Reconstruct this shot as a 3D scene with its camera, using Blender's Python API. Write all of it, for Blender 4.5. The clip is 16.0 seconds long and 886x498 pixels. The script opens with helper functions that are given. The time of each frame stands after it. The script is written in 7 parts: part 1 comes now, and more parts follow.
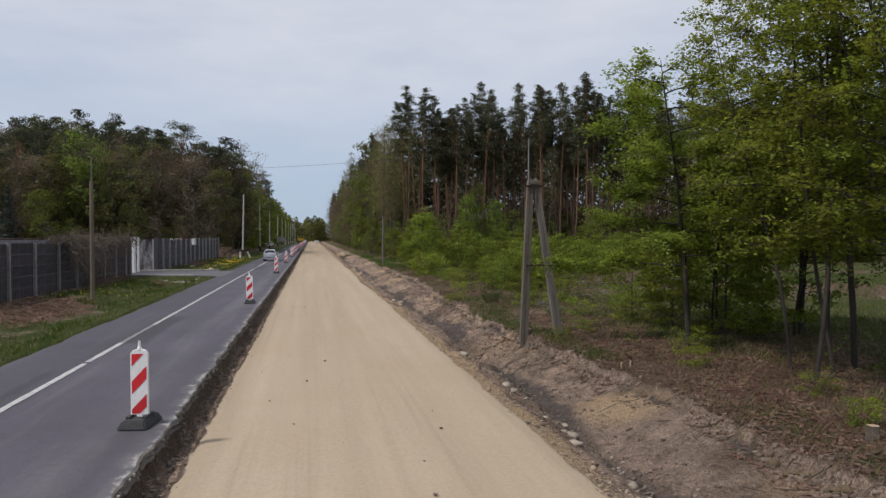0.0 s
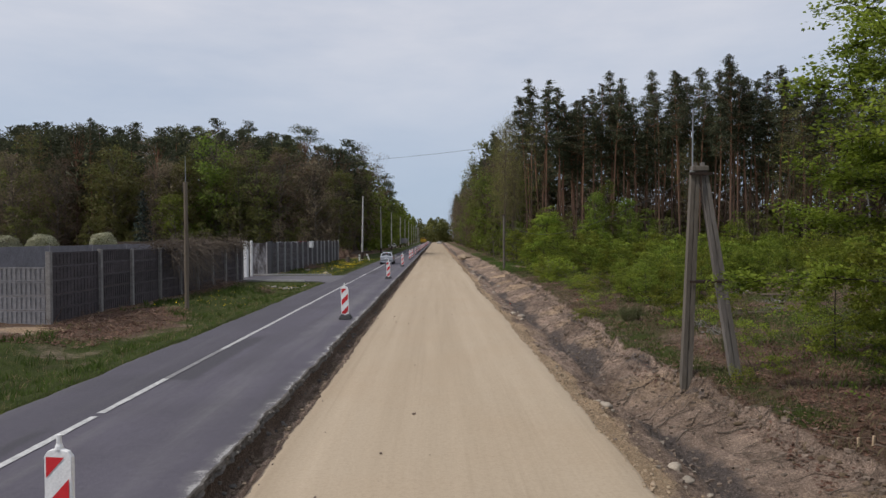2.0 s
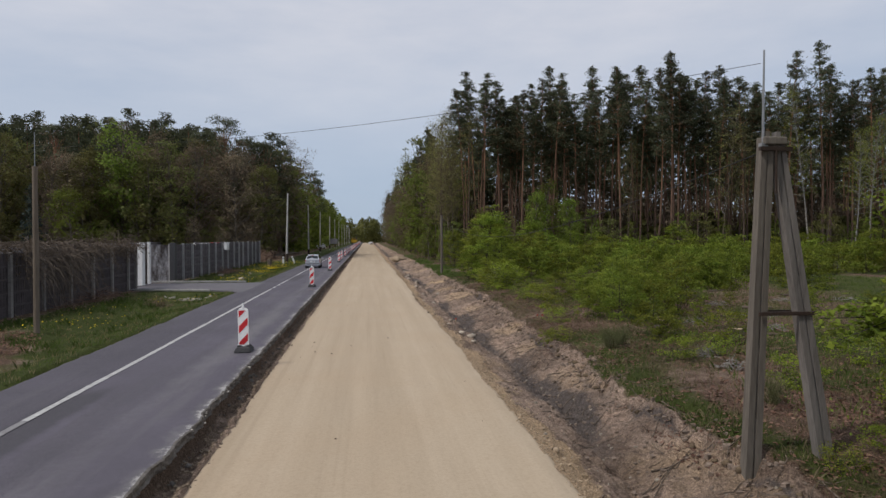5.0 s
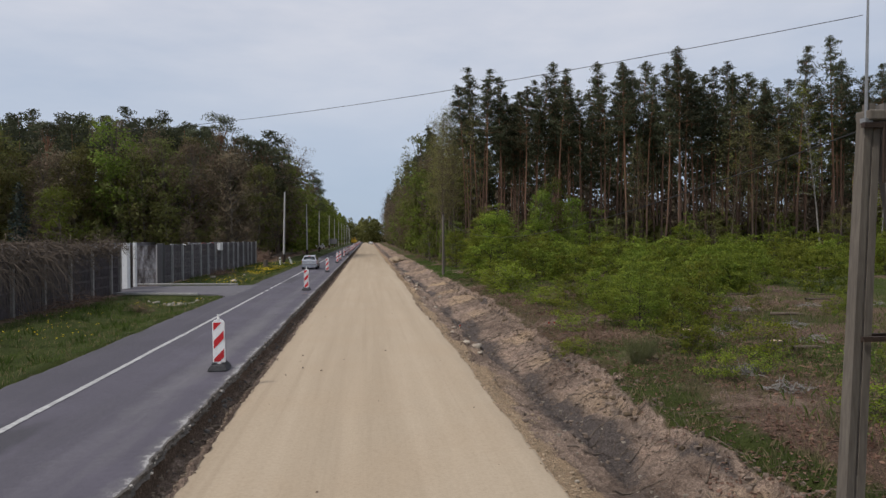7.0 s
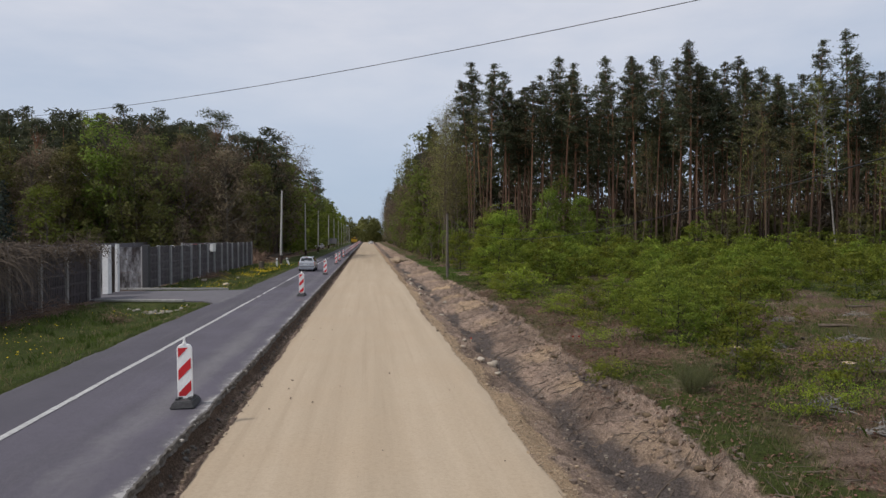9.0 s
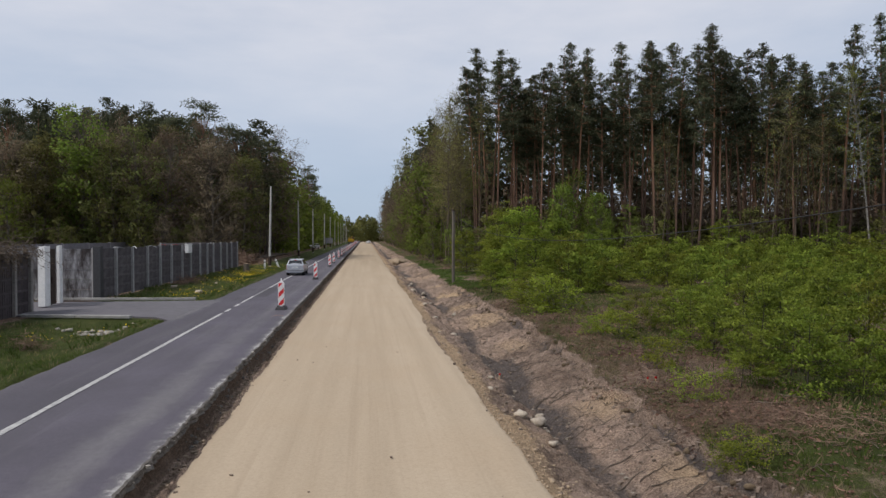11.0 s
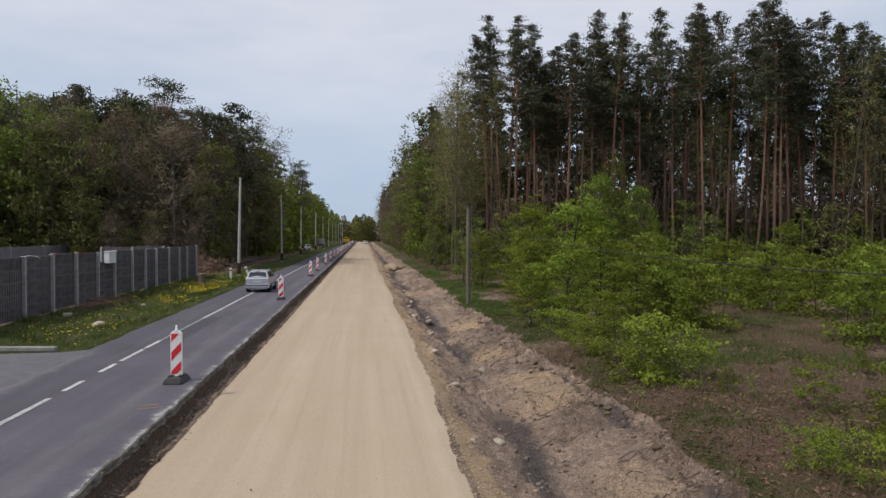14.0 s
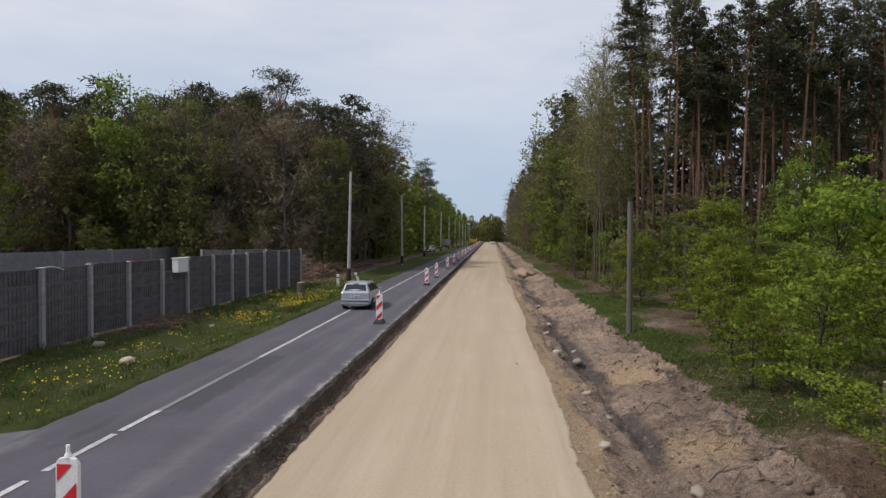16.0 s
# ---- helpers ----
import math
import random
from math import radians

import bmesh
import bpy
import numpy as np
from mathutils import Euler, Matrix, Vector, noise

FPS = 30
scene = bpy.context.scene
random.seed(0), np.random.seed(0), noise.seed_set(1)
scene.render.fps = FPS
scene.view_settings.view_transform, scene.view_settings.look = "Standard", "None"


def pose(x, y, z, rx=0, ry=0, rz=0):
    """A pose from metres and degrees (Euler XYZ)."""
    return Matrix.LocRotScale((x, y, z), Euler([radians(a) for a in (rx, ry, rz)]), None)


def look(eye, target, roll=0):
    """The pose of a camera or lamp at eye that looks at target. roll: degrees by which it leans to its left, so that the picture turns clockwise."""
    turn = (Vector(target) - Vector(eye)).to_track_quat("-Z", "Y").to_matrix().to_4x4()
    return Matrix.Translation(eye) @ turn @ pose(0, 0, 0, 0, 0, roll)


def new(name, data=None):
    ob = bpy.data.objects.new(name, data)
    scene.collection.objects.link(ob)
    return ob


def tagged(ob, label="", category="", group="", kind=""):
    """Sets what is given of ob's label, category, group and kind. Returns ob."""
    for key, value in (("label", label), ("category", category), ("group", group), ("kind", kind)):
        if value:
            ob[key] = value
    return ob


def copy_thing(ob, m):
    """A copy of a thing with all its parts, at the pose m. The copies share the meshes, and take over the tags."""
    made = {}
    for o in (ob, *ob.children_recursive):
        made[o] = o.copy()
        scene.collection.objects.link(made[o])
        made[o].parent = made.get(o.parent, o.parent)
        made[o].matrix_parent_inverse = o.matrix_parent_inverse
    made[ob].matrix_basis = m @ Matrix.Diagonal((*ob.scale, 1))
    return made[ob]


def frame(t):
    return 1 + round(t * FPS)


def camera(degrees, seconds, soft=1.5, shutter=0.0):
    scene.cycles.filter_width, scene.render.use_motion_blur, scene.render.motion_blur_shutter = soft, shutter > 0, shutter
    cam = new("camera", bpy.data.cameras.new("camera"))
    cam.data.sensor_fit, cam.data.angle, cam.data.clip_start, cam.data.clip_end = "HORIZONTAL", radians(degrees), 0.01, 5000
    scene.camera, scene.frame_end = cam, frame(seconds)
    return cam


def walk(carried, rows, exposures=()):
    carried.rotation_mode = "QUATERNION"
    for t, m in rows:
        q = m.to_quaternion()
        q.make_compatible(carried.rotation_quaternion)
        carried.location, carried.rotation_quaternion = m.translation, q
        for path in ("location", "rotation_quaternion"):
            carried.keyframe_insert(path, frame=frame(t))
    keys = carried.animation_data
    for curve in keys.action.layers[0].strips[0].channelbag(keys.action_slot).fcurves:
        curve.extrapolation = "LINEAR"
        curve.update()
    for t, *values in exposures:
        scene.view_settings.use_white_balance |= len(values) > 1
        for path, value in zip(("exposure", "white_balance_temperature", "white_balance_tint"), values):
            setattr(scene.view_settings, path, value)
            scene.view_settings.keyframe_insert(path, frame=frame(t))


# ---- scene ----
import itertools

cam = camera(66.3, 16.0, soft=1.45)
METRES, EYE, TILT, LEAN, TURN = 45.0, 2.7, 2.9, 2.3, -11.0
ROWS = [
    (0.0, 0.0, 0.0, 0.0, 0.15, -3.96, -2.21),
    (0.5, -0.0012, 0.0389, -0.0016, 0.11, -3.95, -2.18),
    (1.0, -0.0024, 0.0811, -0.0027, 0.06, -3.95, -2.18),
    (1.5, -0.0033, 0.1015, -0.0033, 2.18, -4.02, -1.98),
    (2.0, -0.004, 0.1051, -0.0024, 10.49, -4.25, -1.37),
    (2.5, -0.0042, 0.1058, -0.0025, 10.51, -4.28, -1.41),
    (3.0, -0.0077, 0.1204, -0.0032, 10.5, -4.27, -1.45),
    (3.5, -0.0153, 0.1502, -0.0048, 10.46, -4.26, -1.49),
    (4.0, -0.0221, 0.1806, -0.0054, 4.75, -4.08, -1.89),
    (6.5, -0.0325, 0.2772, -0.0097, 4.72, -4.05, -1.93),
    (7.0, -0.0356, 0.2824, -0.0096, 4.76, -4.08, -1.92),
    (7.5, -0.0381, 0.2906, -0.0084, 4.8, -4.1, -1.92),
    (8.0, -0.0408, 0.3037, -0.0085, 4.8, -4.11, -1.93),
    (10.5, -0.0659, 0.4472, -0.0168, 4.63, -4.16, -2.0),
    (11.0, -0.0731, 0.4886, -0.0184, 4.58, -4.17, -2.03),
    (11.5, -0.0806, 0.5328, -0.0199, 4.54, -4.19, -2.06),
    (12.0, -0.0874, 0.5799, -0.0212, 4.5, -4.18, -2.09),
    (12.5, -0.0941, 0.6278, -0.0227, 4.48, -4.19, -2.1),
    (13.0, -0.1008, 0.677, -0.0248, 4.45, -4.2, -2.17),
    (13.5, -0.1073, 0.7266, -0.0261, 4.42, -4.22, -2.13),
    (14.0, -0.1131, 0.7786, -0.0285, 4.41, -4.21, -2.13),
    (14.5, -0.1202, 0.8297, -0.0305, 7.32, -4.3, -1.95),
    (15.0, -0.1268, 0.8834, -0.0329, 17.36, -4.58, -1.26),
    (15.5, -0.1364, 0.9346, -0.0348, 24.57, -4.76, -0.84),
    (16.0, -0.1492, 0.9844, -0.0369, 15.16, -4.55, -1.59),
]
walk(cam, [(t, pose(0, 0, EYE, TILT, LEAN, TURN) @ pose(METRES * x, METRES * y, METRES * z, 90 + pitch, roll, yaw)) for t, x, y, z, yaw, pitch, roll in ROWS], exposures=((0.0, -0.04, 6500.0, 12.0), (1.5, -0.05, 6500.0, 12.0), (2.5, -0.13, 6500.0, 12.0), (4.0, -0.13, 6500.0, 12.0), (6.5, -0.10, 6500.0, 12.0), (8.0, -0.05, 6500.0, 12.0), (10.5, -0.03, 6500.0, 12.0), (13.0, 0.03, 6500.0, 12.0), (16.0, 0.04, 6500.0, 12.0)))


# ---- world and light ----
SUN_ELEV, SUN_AZ = 52.0, -112.0     # azimuth from +y towards +x
world = bpy.data.worlds.new("overcast_sky")
scene.world = world
world.use_nodes = True
wn, wl = world.node_tree.nodes, world.node_tree.links
wn.clear()
w_out = wn.new("ShaderNodeOutputWorld")
w_mix = wn.new("ShaderNodeMixShader")
w_sky = wn.new("ShaderNodeTexSky")
w_sky.sky_type = "NISHITA"
w_sky.sun_disc = False
w_sky.sun_elevation, w_sky.sun_rotation = radians(SUN_ELEV), radians(SUN_AZ)
w_b1, w_b2 = wn.new("ShaderNodeBackground"), wn.new("ShaderNodeBackground")
w_b1.inputs[1].default_value = 0.09
w_b2.inputs[1].default_value = 1.0
w_co = wn.new("ShaderNodeTexCoord")
w_map = wn.new("ShaderNodeMapping")
w_map.inputs["Scale"].default_value = (1.0, 1.0, 3.6)
w_n1 = wn.new("ShaderNodeTexNoise")
w_n1.inputs["Scale"].default_value = 2.3
w_n1.inputs["Detail"].default_value = 6
w_n1.inputs["Roughness"].default_value = 0.55
w_r1 = wn.new("ShaderNodeValToRGB")
w_r1.color_ramp.elements[0].position, w_r1.color_ramp.elements[0].color = 0.32, (0.53, 0.60, 0.72, 1)
w_r1.color_ramp.elements[1].position, w_r1.color_ramp.elements[1].color = 0.68, (0.76, 0.78, 0.84, 1)
w_sep = wn.new("ShaderNodeSeparateXYZ")
w_low = wn.new("ShaderNodeMix")
w_low.data_type = "RGBA"
w_low.inputs[6].default_value = (0.43, 0.555, 0.72, 1)
w_r3 = wn.new("ShaderNodeValToRGB")
w_r3.color_ramp.elements[0].position, w_r3.color_ramp.elements[0].color = 0.02, (0.1, 0.1, 0.1, 1)
w_r3.color_ramp.elements[1].position, w_r3.color_ramp.elements[1].color = 0.30, (1, 1, 1, 1)
w_r2 = wn.new("ShaderNodeValToRGB")
w_r2.color_ramp.elements[0].position, w_r2.color_ramp.elements[0].color = 0.0, (0.85, 0.85, 0.85, 1)
w_r2.color_ramp.elements[1].position, w_r2.color_ramp.elements[1].color = 0.35, (0.92, 0.92, 0.92, 1)
for a, b in ((w_co.outputs["Generated"], w_map.inputs[0]), (w_map.outputs[0], w_n1.inputs["Vector"]), (w_n1.outputs["Fac"], w_r1.inputs[0]),
             (w_r1.outputs[0], w_low.inputs[7]), (w_r3.outputs[0], w_low.inputs[0]), (w_low.outputs[2], w_b2.inputs[0]), (w_sep.outputs[2], w_r3.inputs[0]), (w_sky.outputs[0], w_b1.inputs[0]), (w_co.outputs["Generated"], w_sep.inputs[0]),
             (w_sep.outputs[2], w_r2.inputs[0]), (w_r2.outputs[0], w_mix.inputs[0]), (w_b1.outputs[0], w_mix.inputs[1]),
             (w_b2.outputs[0], w_mix.inputs[2]), (w_mix.outputs[0], w_out.inputs[0])):
    wl.new(a, b)
sun = new("sun", bpy.data.lights.new("sun", "SUN"))
sun.data.energy, sun.data.angle, sun.data.color = 2.9, radians(4), (1.0, 0.95, 0.87)
az, el = radians(SUN_AZ), radians(SUN_ELEV)
sun.matrix_world = look((math.sin(az) * math.cos(el) * 50, math.cos(az) * math.cos(el) * 50, math.sin(el) * 50), (0, 0, 0))

# ---- materials ----


class Mat:
    """A small wrapper for building node materials."""

    def __init__(self, name, rough=0.8, metal=0.0, spec=0.3):
        self.m = bpy.data.materials.new(name)
        self.m.use_nodes = True
        self.t = self.m.node_tree
        self.b = self.t.nodes["Principled BSDF"]
        self.b.inputs["Roughness"].default_value = rough
        self.b.inputs["Metallic"].default_value = metal
        self.b.inputs["Specular IOR Level"].default_value = spec

    def node(self, kind, **kw):
        n = self.t.nodes.new(kind)
        for k, v in kw.items():
            n.inputs[k.replace("_", " ")].default_value = v
        return n

    def link(self, a, b):
        self.t.links.new(a, b)

    def coords(self, space="Object", scale=(1, 1, 1)):
        c = self.node("ShaderNodeTexCoord")
        mp = self.node("ShaderNodeMapping", Scale=scale)
        self.link(c.outputs[space], mp.inputs[0])
        return mp.outputs[0]

    def place(self, scale=(1, 1, 1)):
        g = self.node("ShaderNodeNewGeometry")
        mp = self.node("ShaderNodeMapping", Scale=scale)
        self.link(g.outputs["Position"], mp.inputs[0])
        return mp.outputs[0]

    def noise(self, vec, scale, detail=4, rough=0.6):
        n = self.node("ShaderNodeTexNoise", Scale=scale, Detail=detail, Roughness=rough)
        self.link(vec, n.inputs["Vector"])
        return n.outputs["Fac"]

    def ramp(self, fac, stops):
        r = self.node("ShaderNodeValToRGB")
        e = r.color_ramp.elements
        while len(e) < len(stops):
            e.new(0.5)
        for el_, (p, c) in zip(e, stops):
            el_.position = p
            el_.color = (*c, 1) if len(c) == 3 else c
        self.link(fac, r.inputs[0])
        return r.outputs[0]

    def mix(self, fac, a, b, mode="MIX"):
        n = self.t.nodes.new("ShaderNodeMix")
        n.data_type, n.blend_type = "RGBA", mode
        for sock, v in ((n.inputs[0], fac), (n.inputs[6], a), (n.inputs[7], b)):
            if isinstance(v, (int, float)):
                sock.default_value = v
            elif isinstance(v, tuple):
                sock.default_value = (*v, 1)
            else:
                self.link(v, sock)
        return n.outputs[2]

    def maths(self, op, a, b=0.0, clamp=False):
        n = self.t.nodes.new("ShaderNodeMath")
        n.operation, n.use_clamp = op, clamp
        for sock, v in ((n.inputs[0], a), (n.inputs[1], b)):
            if isinstance(v, (int, float)):
                sock.default_value = v
            else:
                self.link(v, sock)
        return n.outputs[0]

    def bump(self, fac, strength=0.4, dist=0.02):
        n = self.node("ShaderNodeBump", Strength=strength, Distance=dist)
        self.link(fac, n.inputs["Height"])
        self.link(n.outputs[0], self.b.inputs["Normal"])

    def colour(self, sock):
        if isinstance(sock, tuple):
            self.b.inputs["Base Color"].default_value = (*sock, 1)
        else:
            self.link(sock, self.b.inputs["Base Color"])
        return self


def plain(name, c1, c2, scale=6.0, rough=0.7, metal=0.0, spec=0.3, bump=0.2, stretch=(1, 1, 1), dist=0.01, vary=0.12):
    """A two-colour surface with coarse and fine variation and a little per-object change."""
    m = Mat(name, rough, metal, spec)
    v = m.coords("Object", stretch)
    n1, n2 = m.noise(v, scale, 5, 0.65), m.noise(v, scale * 7.3, 3, 0.6)
    c = m.mix(m.ramp(n1, [(0.3, (0, 0, 0)), (0.7, (1, 1, 1))]), c1, c2)
    c = m.mix(0.35, c, m.ramp(n2, [(0.25, tuple(x * 0.55 for x in c1)), (0.75, tuple(min(1, x * 1.25) for x in c2))]))
    if vary:
        oi = m.node("ShaderNodeObjectInfo")
        k = m.maths("ADD", m.maths("MULTIPLY", oi.outputs["Random"], 2 * vary), 1 - vary)
        hs = m.node("ShaderNodeHueSaturation")
        m.link(k, hs.inputs["Value"])
        m.link(c, hs.inputs["Color"])
        c = hs.outputs[0]
    m.colour(c)
    if bump:
        m.bump(n2, bump, dist)
    return m.m


def leafy(name, dark, light, trans=0.35, hue=0.015, clump=1.1):
    """Leaves or needles: shades that change from spray to spray and a little from leaf to leaf, each plant its own tone, some light passing through."""
    m = Mat(name, 0.6, 0, 0.15)
    g = m.node("ShaderNodeNewGeometry")
    oi = m.node("ShaderNodeObjectInfo")
    spray = m.ramp(m.noise(m.place(), clump, 3, 0.6), [(0.32, (0, 0, 0)), (0.68, (1, 1, 1))])
    f = m.maths("ADD", m.maths("MULTIPLY", g.outputs["Random Per Island"], 0.35), m.maths("MULTIPLY", spray, 0.65))
    c = m.mix(f, dark, light)
    hs = m.node("ShaderNodeHueSaturation")
    m.link(m.maths("ADD", m.maths("MULTIPLY", oi.outputs["Random"], 2 * hue), 0.5 - hue), hs.inputs["Hue"])
    m.link(m.maths("ADD", m.maths("MULTIPLY", oi.outputs["Random"], 0.5), 0.75), hs.inputs["Value"])
    m.link(c, hs.inputs["Color"])
    m.colour(hs.outputs[0])
    tr = m.node("ShaderNodeBsdfTranslucent")
    m.link(hs.outputs[0], tr.inputs[0])
    mx = m.node("ShaderNodeMixShader", Fac=trans)
    out = m.t.nodes["Material Output"]
    m.link(m.b.outputs[0], mx.inputs[1])
    m.link(tr.outputs[0], mx.inputs[2])
    m.link(mx.outputs[0], out.inputs[0])
    return m.m


def mat_asphalt():
    m = Mat("worn_asphalt", 0.85, 0, 0.25)
    p = m.place()
    long = m.place((1.0, 0.06, 1.0))
    base = m.ramp(m.noise(p, 0.45, 6, 0.6), [(0.3, (0.050, 0.042, 0.061)), (0.7, (0.086, 0.074, 0.104))])
    base = m.mix(m.ramp(m.noise(long, 1.6, 4, 0.6), [(0.52, (0, 0, 0)), (0.72, (0.42, 0.42, 0.42))]), base, (0.152, 0.143, 0.150))
    base = m.mix(m.ramp(m.noise(long, 1.1, 3, 0.5), [(0.32, (0.7, 0.7, 0.7)), (0.46, (0, 0, 0))]), base, (0.046, 0.040, 0.052))
    # bleached, dusty strip along the broken edge
    sx = m.node("ShaderNodeSeparateXYZ")
    m.link(p, sx.inputs[0])
    e = m.maths("ADD", sx.outputs[0], m.maths("MULTIPLY", m.maths("SUBTRACT", m.noise(p, 1.3, 5, 0.7), 0.5), 0.9))
    base = m.mix(m.ramp(m.maths("ADD", m.maths("MULTIPLY", e, 1.0), 3.0), [(0.74, (0, 0, 0)), (1.0, (0.5, 0.5, 0.5))]), base, (0.24, 0.23, 0.215))
    base = m.mix(m.ramp(m.maths("MULTIPLY", m.maths("ADD", e, 6.6), 1.0), [(0.05, (0.4, 0.4, 0.4)), (0.40, (0, 0, 0))]), base, (0.115, 0.100, 0.112))
    pale = m.maths("ADD", sx.outputs[0], m.maths("MULTIPLY", m.noise(p, 1.3, 7, 0.85), 1.15))
    base = m.mix(m.ramp(m.maths("ADD", pale, 2.36), [(0.84, (0, 0, 0)), (0.92, (0.9, 0.9, 0.9))]), base, (0.42, 0.41, 0.395))
    lane = m.maths("MULTIPLY", m.maths("SUBTRACT", -4.6, sx.outputs[0]), 4.0, True)
    base = m.mix(m.maths("MULTIPLY", lane, 0.8), base, m.mix(1.0, base, (0.64, 0.63, 0.66), "MULTIPLY"))
    # pale seam where the driveway meets the road
    seam = m.maths("MULTIPLY", m.maths("ABSOLUTE", m.maths("ADD", e, 6.15)), 4.0)
    at_drive = m.maths("MULTIPLY", m.maths("MULTIPLY", m.maths("SUBTRACT", sx.outputs[1], 47.5), 0.6, True), m.maths("MULTIPLY", m.maths("SUBTRACT", 57.2, sx.outputs[1]), 0.6, True))
    base = m.mix(m.maths("MULTIPLY", m.maths("SUBTRACT", 1.0, seam, True), m.maths("MULTIPLY", at_drive, 0.5)), base, (0.20, 0.195, 0.19))
    # pale dusty wheel strip
    dust = m.maths("MULTIPLY", m.maths("ABSOLUTE", m.maths("ADD", e, 2.95)), 2.4)
    base = m.mix(m.maths("MULTIPLY", m.maths("SUBTRACT", 1.0, dust, True), m.ramp(m.noise(long, 0.9, 4, 0.6), [(0.38, (0.05, 0.05, 0.05)), (0.62, (0.5, 0.5, 0.5))])), base, (0.205, 0.196, 0.194))
    # darker repair strips along the line
    wx = m.maths("ADD", sx.outputs[0], m.maths("MULTIPLY", m.maths("SUBTRACT", m.noise(p, 1.7, 4, 0.6), 0.5), 0.35))
    wy = m.maths("ADD", sx.outputs[1], m.maths("MULTIPLY", m.maths("SUBTRACT", m.noise(p, 2.3, 4, 0.6), 0.5), 2.2))
    for xa, xb, ya, yb in ((-4.95, -4.10, 18.0, 24.5), (-4.85, -4.0, 57.4, 64.6), (-5.5, -5.15, 55.4, 57.6), (-5.25, -4.9, 11.0, 15.0)):
        f = m.maths("MULTIPLY", m.maths("MULTIPLY", m.maths("SUBTRACT", wx, xa), 9.0, True), m.maths("MULTIPLY", m.maths("SUBTRACT", xb, wx), 9.0, True))
        f = m.maths("MULTIPLY", f, m.maths("MULTIPLY", m.maths("MULTIPLY", m.maths("SUBTRACT", wy, ya), 1.6, True), m.maths("MULTIPLY", m.maths("SUBTRACT", yb, wy), 1.6, True)))
        base = m.mix(m.maths("MULTIPLY", f, 0.9), base, (0.024, 0.020, 0.029))
    base = m.mix(0.5, base, m.mix(1.0, base, m.ramp(m.noise(p, 9.0, 5, 0.75), [(0.32, (0.66, 0.66, 0.67)), (0.5, (1, 1, 1)), (0.68, (1.3, 1.3, 1.3))]), "MULTIPLY"))
    grain = m.noise(p, 90, 2, 0.7)
    base = m.mix(0.35, base, m.ramp(grain, [(0.3, (0.04, 0.04, 0.045)), (0.75, (0.20, 0.198, 0.205))]))
    m.colour(base)
    m.bump(grain, 0.35, 0.006)
    return m.m


def mat_sand():
    m = Mat("compacted_sand", 0.95, 0, 0.1)
    p = m.place()
    long = m.place((1.0, 0.03, 1.0))
    c = m.ramp(m.noise(long, 1.1, 5, 0.6), [(0.28, (0.325, 0.266, 0.196)), (0.5, (0.368, 0.303, 0.226)), (0.74, (0.415, 0.346, 0.264))])
    c = m.mix(m.ramp(m.noise(p, 0.35, 5, 0.6), [(0.45, (0, 0, 0)), (0.75, (0.5, 0.5, 0.5))]), c, (0.345, 0.268, 0.188))
    c = m.mix(m.ramp(m.noise(p, 3.1, 6, 0.75), [(0.6, (0, 0, 0)), (0.8, (0.45, 0.45, 0.45))]), c, (0.29, 0.225, 0.158))
    g = m.noise(p, 55, 3, 0.7)
    c = m.mix(m.ramp(m.noise(m.place((1.0, 0.012, 1.0)), 5.5, 3, 0.6), [(0.56, (0, 0, 0)), (0.70, (0.4, 0.4, 0.4))]), c, (0.285, 0.228, 0.165))
    c = m.mix(0.12, c, m.ramp(g, [(0.25, (0.22, 0.17, 0.12)), (0.75, (0.54, 0.455, 0.345))]))
    c = m.mix(0.5, c, m.mix(1.0, c, m.ramp(m.noise(p, 17, 5, 0.8), [(0.30, (0.72, 0.70, 0.67)), (0.5, (1, 1, 1)), (0.7, (1.16, 1.16, 1.15))]), "MULTIPLY"))
    c = m.mix(1.0, c, (1.0, 0.985, 0.968), "MULTIPLY")
    m.colour(c)
    both = m.maths("ADD", m.maths("MULTIPLY", m.noise(long, 7, 4, 0.6), 1.2), m.maths("MULTIPLY", g, 0.10))
    m.bump(both, 0.30, 0.02)
    return m.m


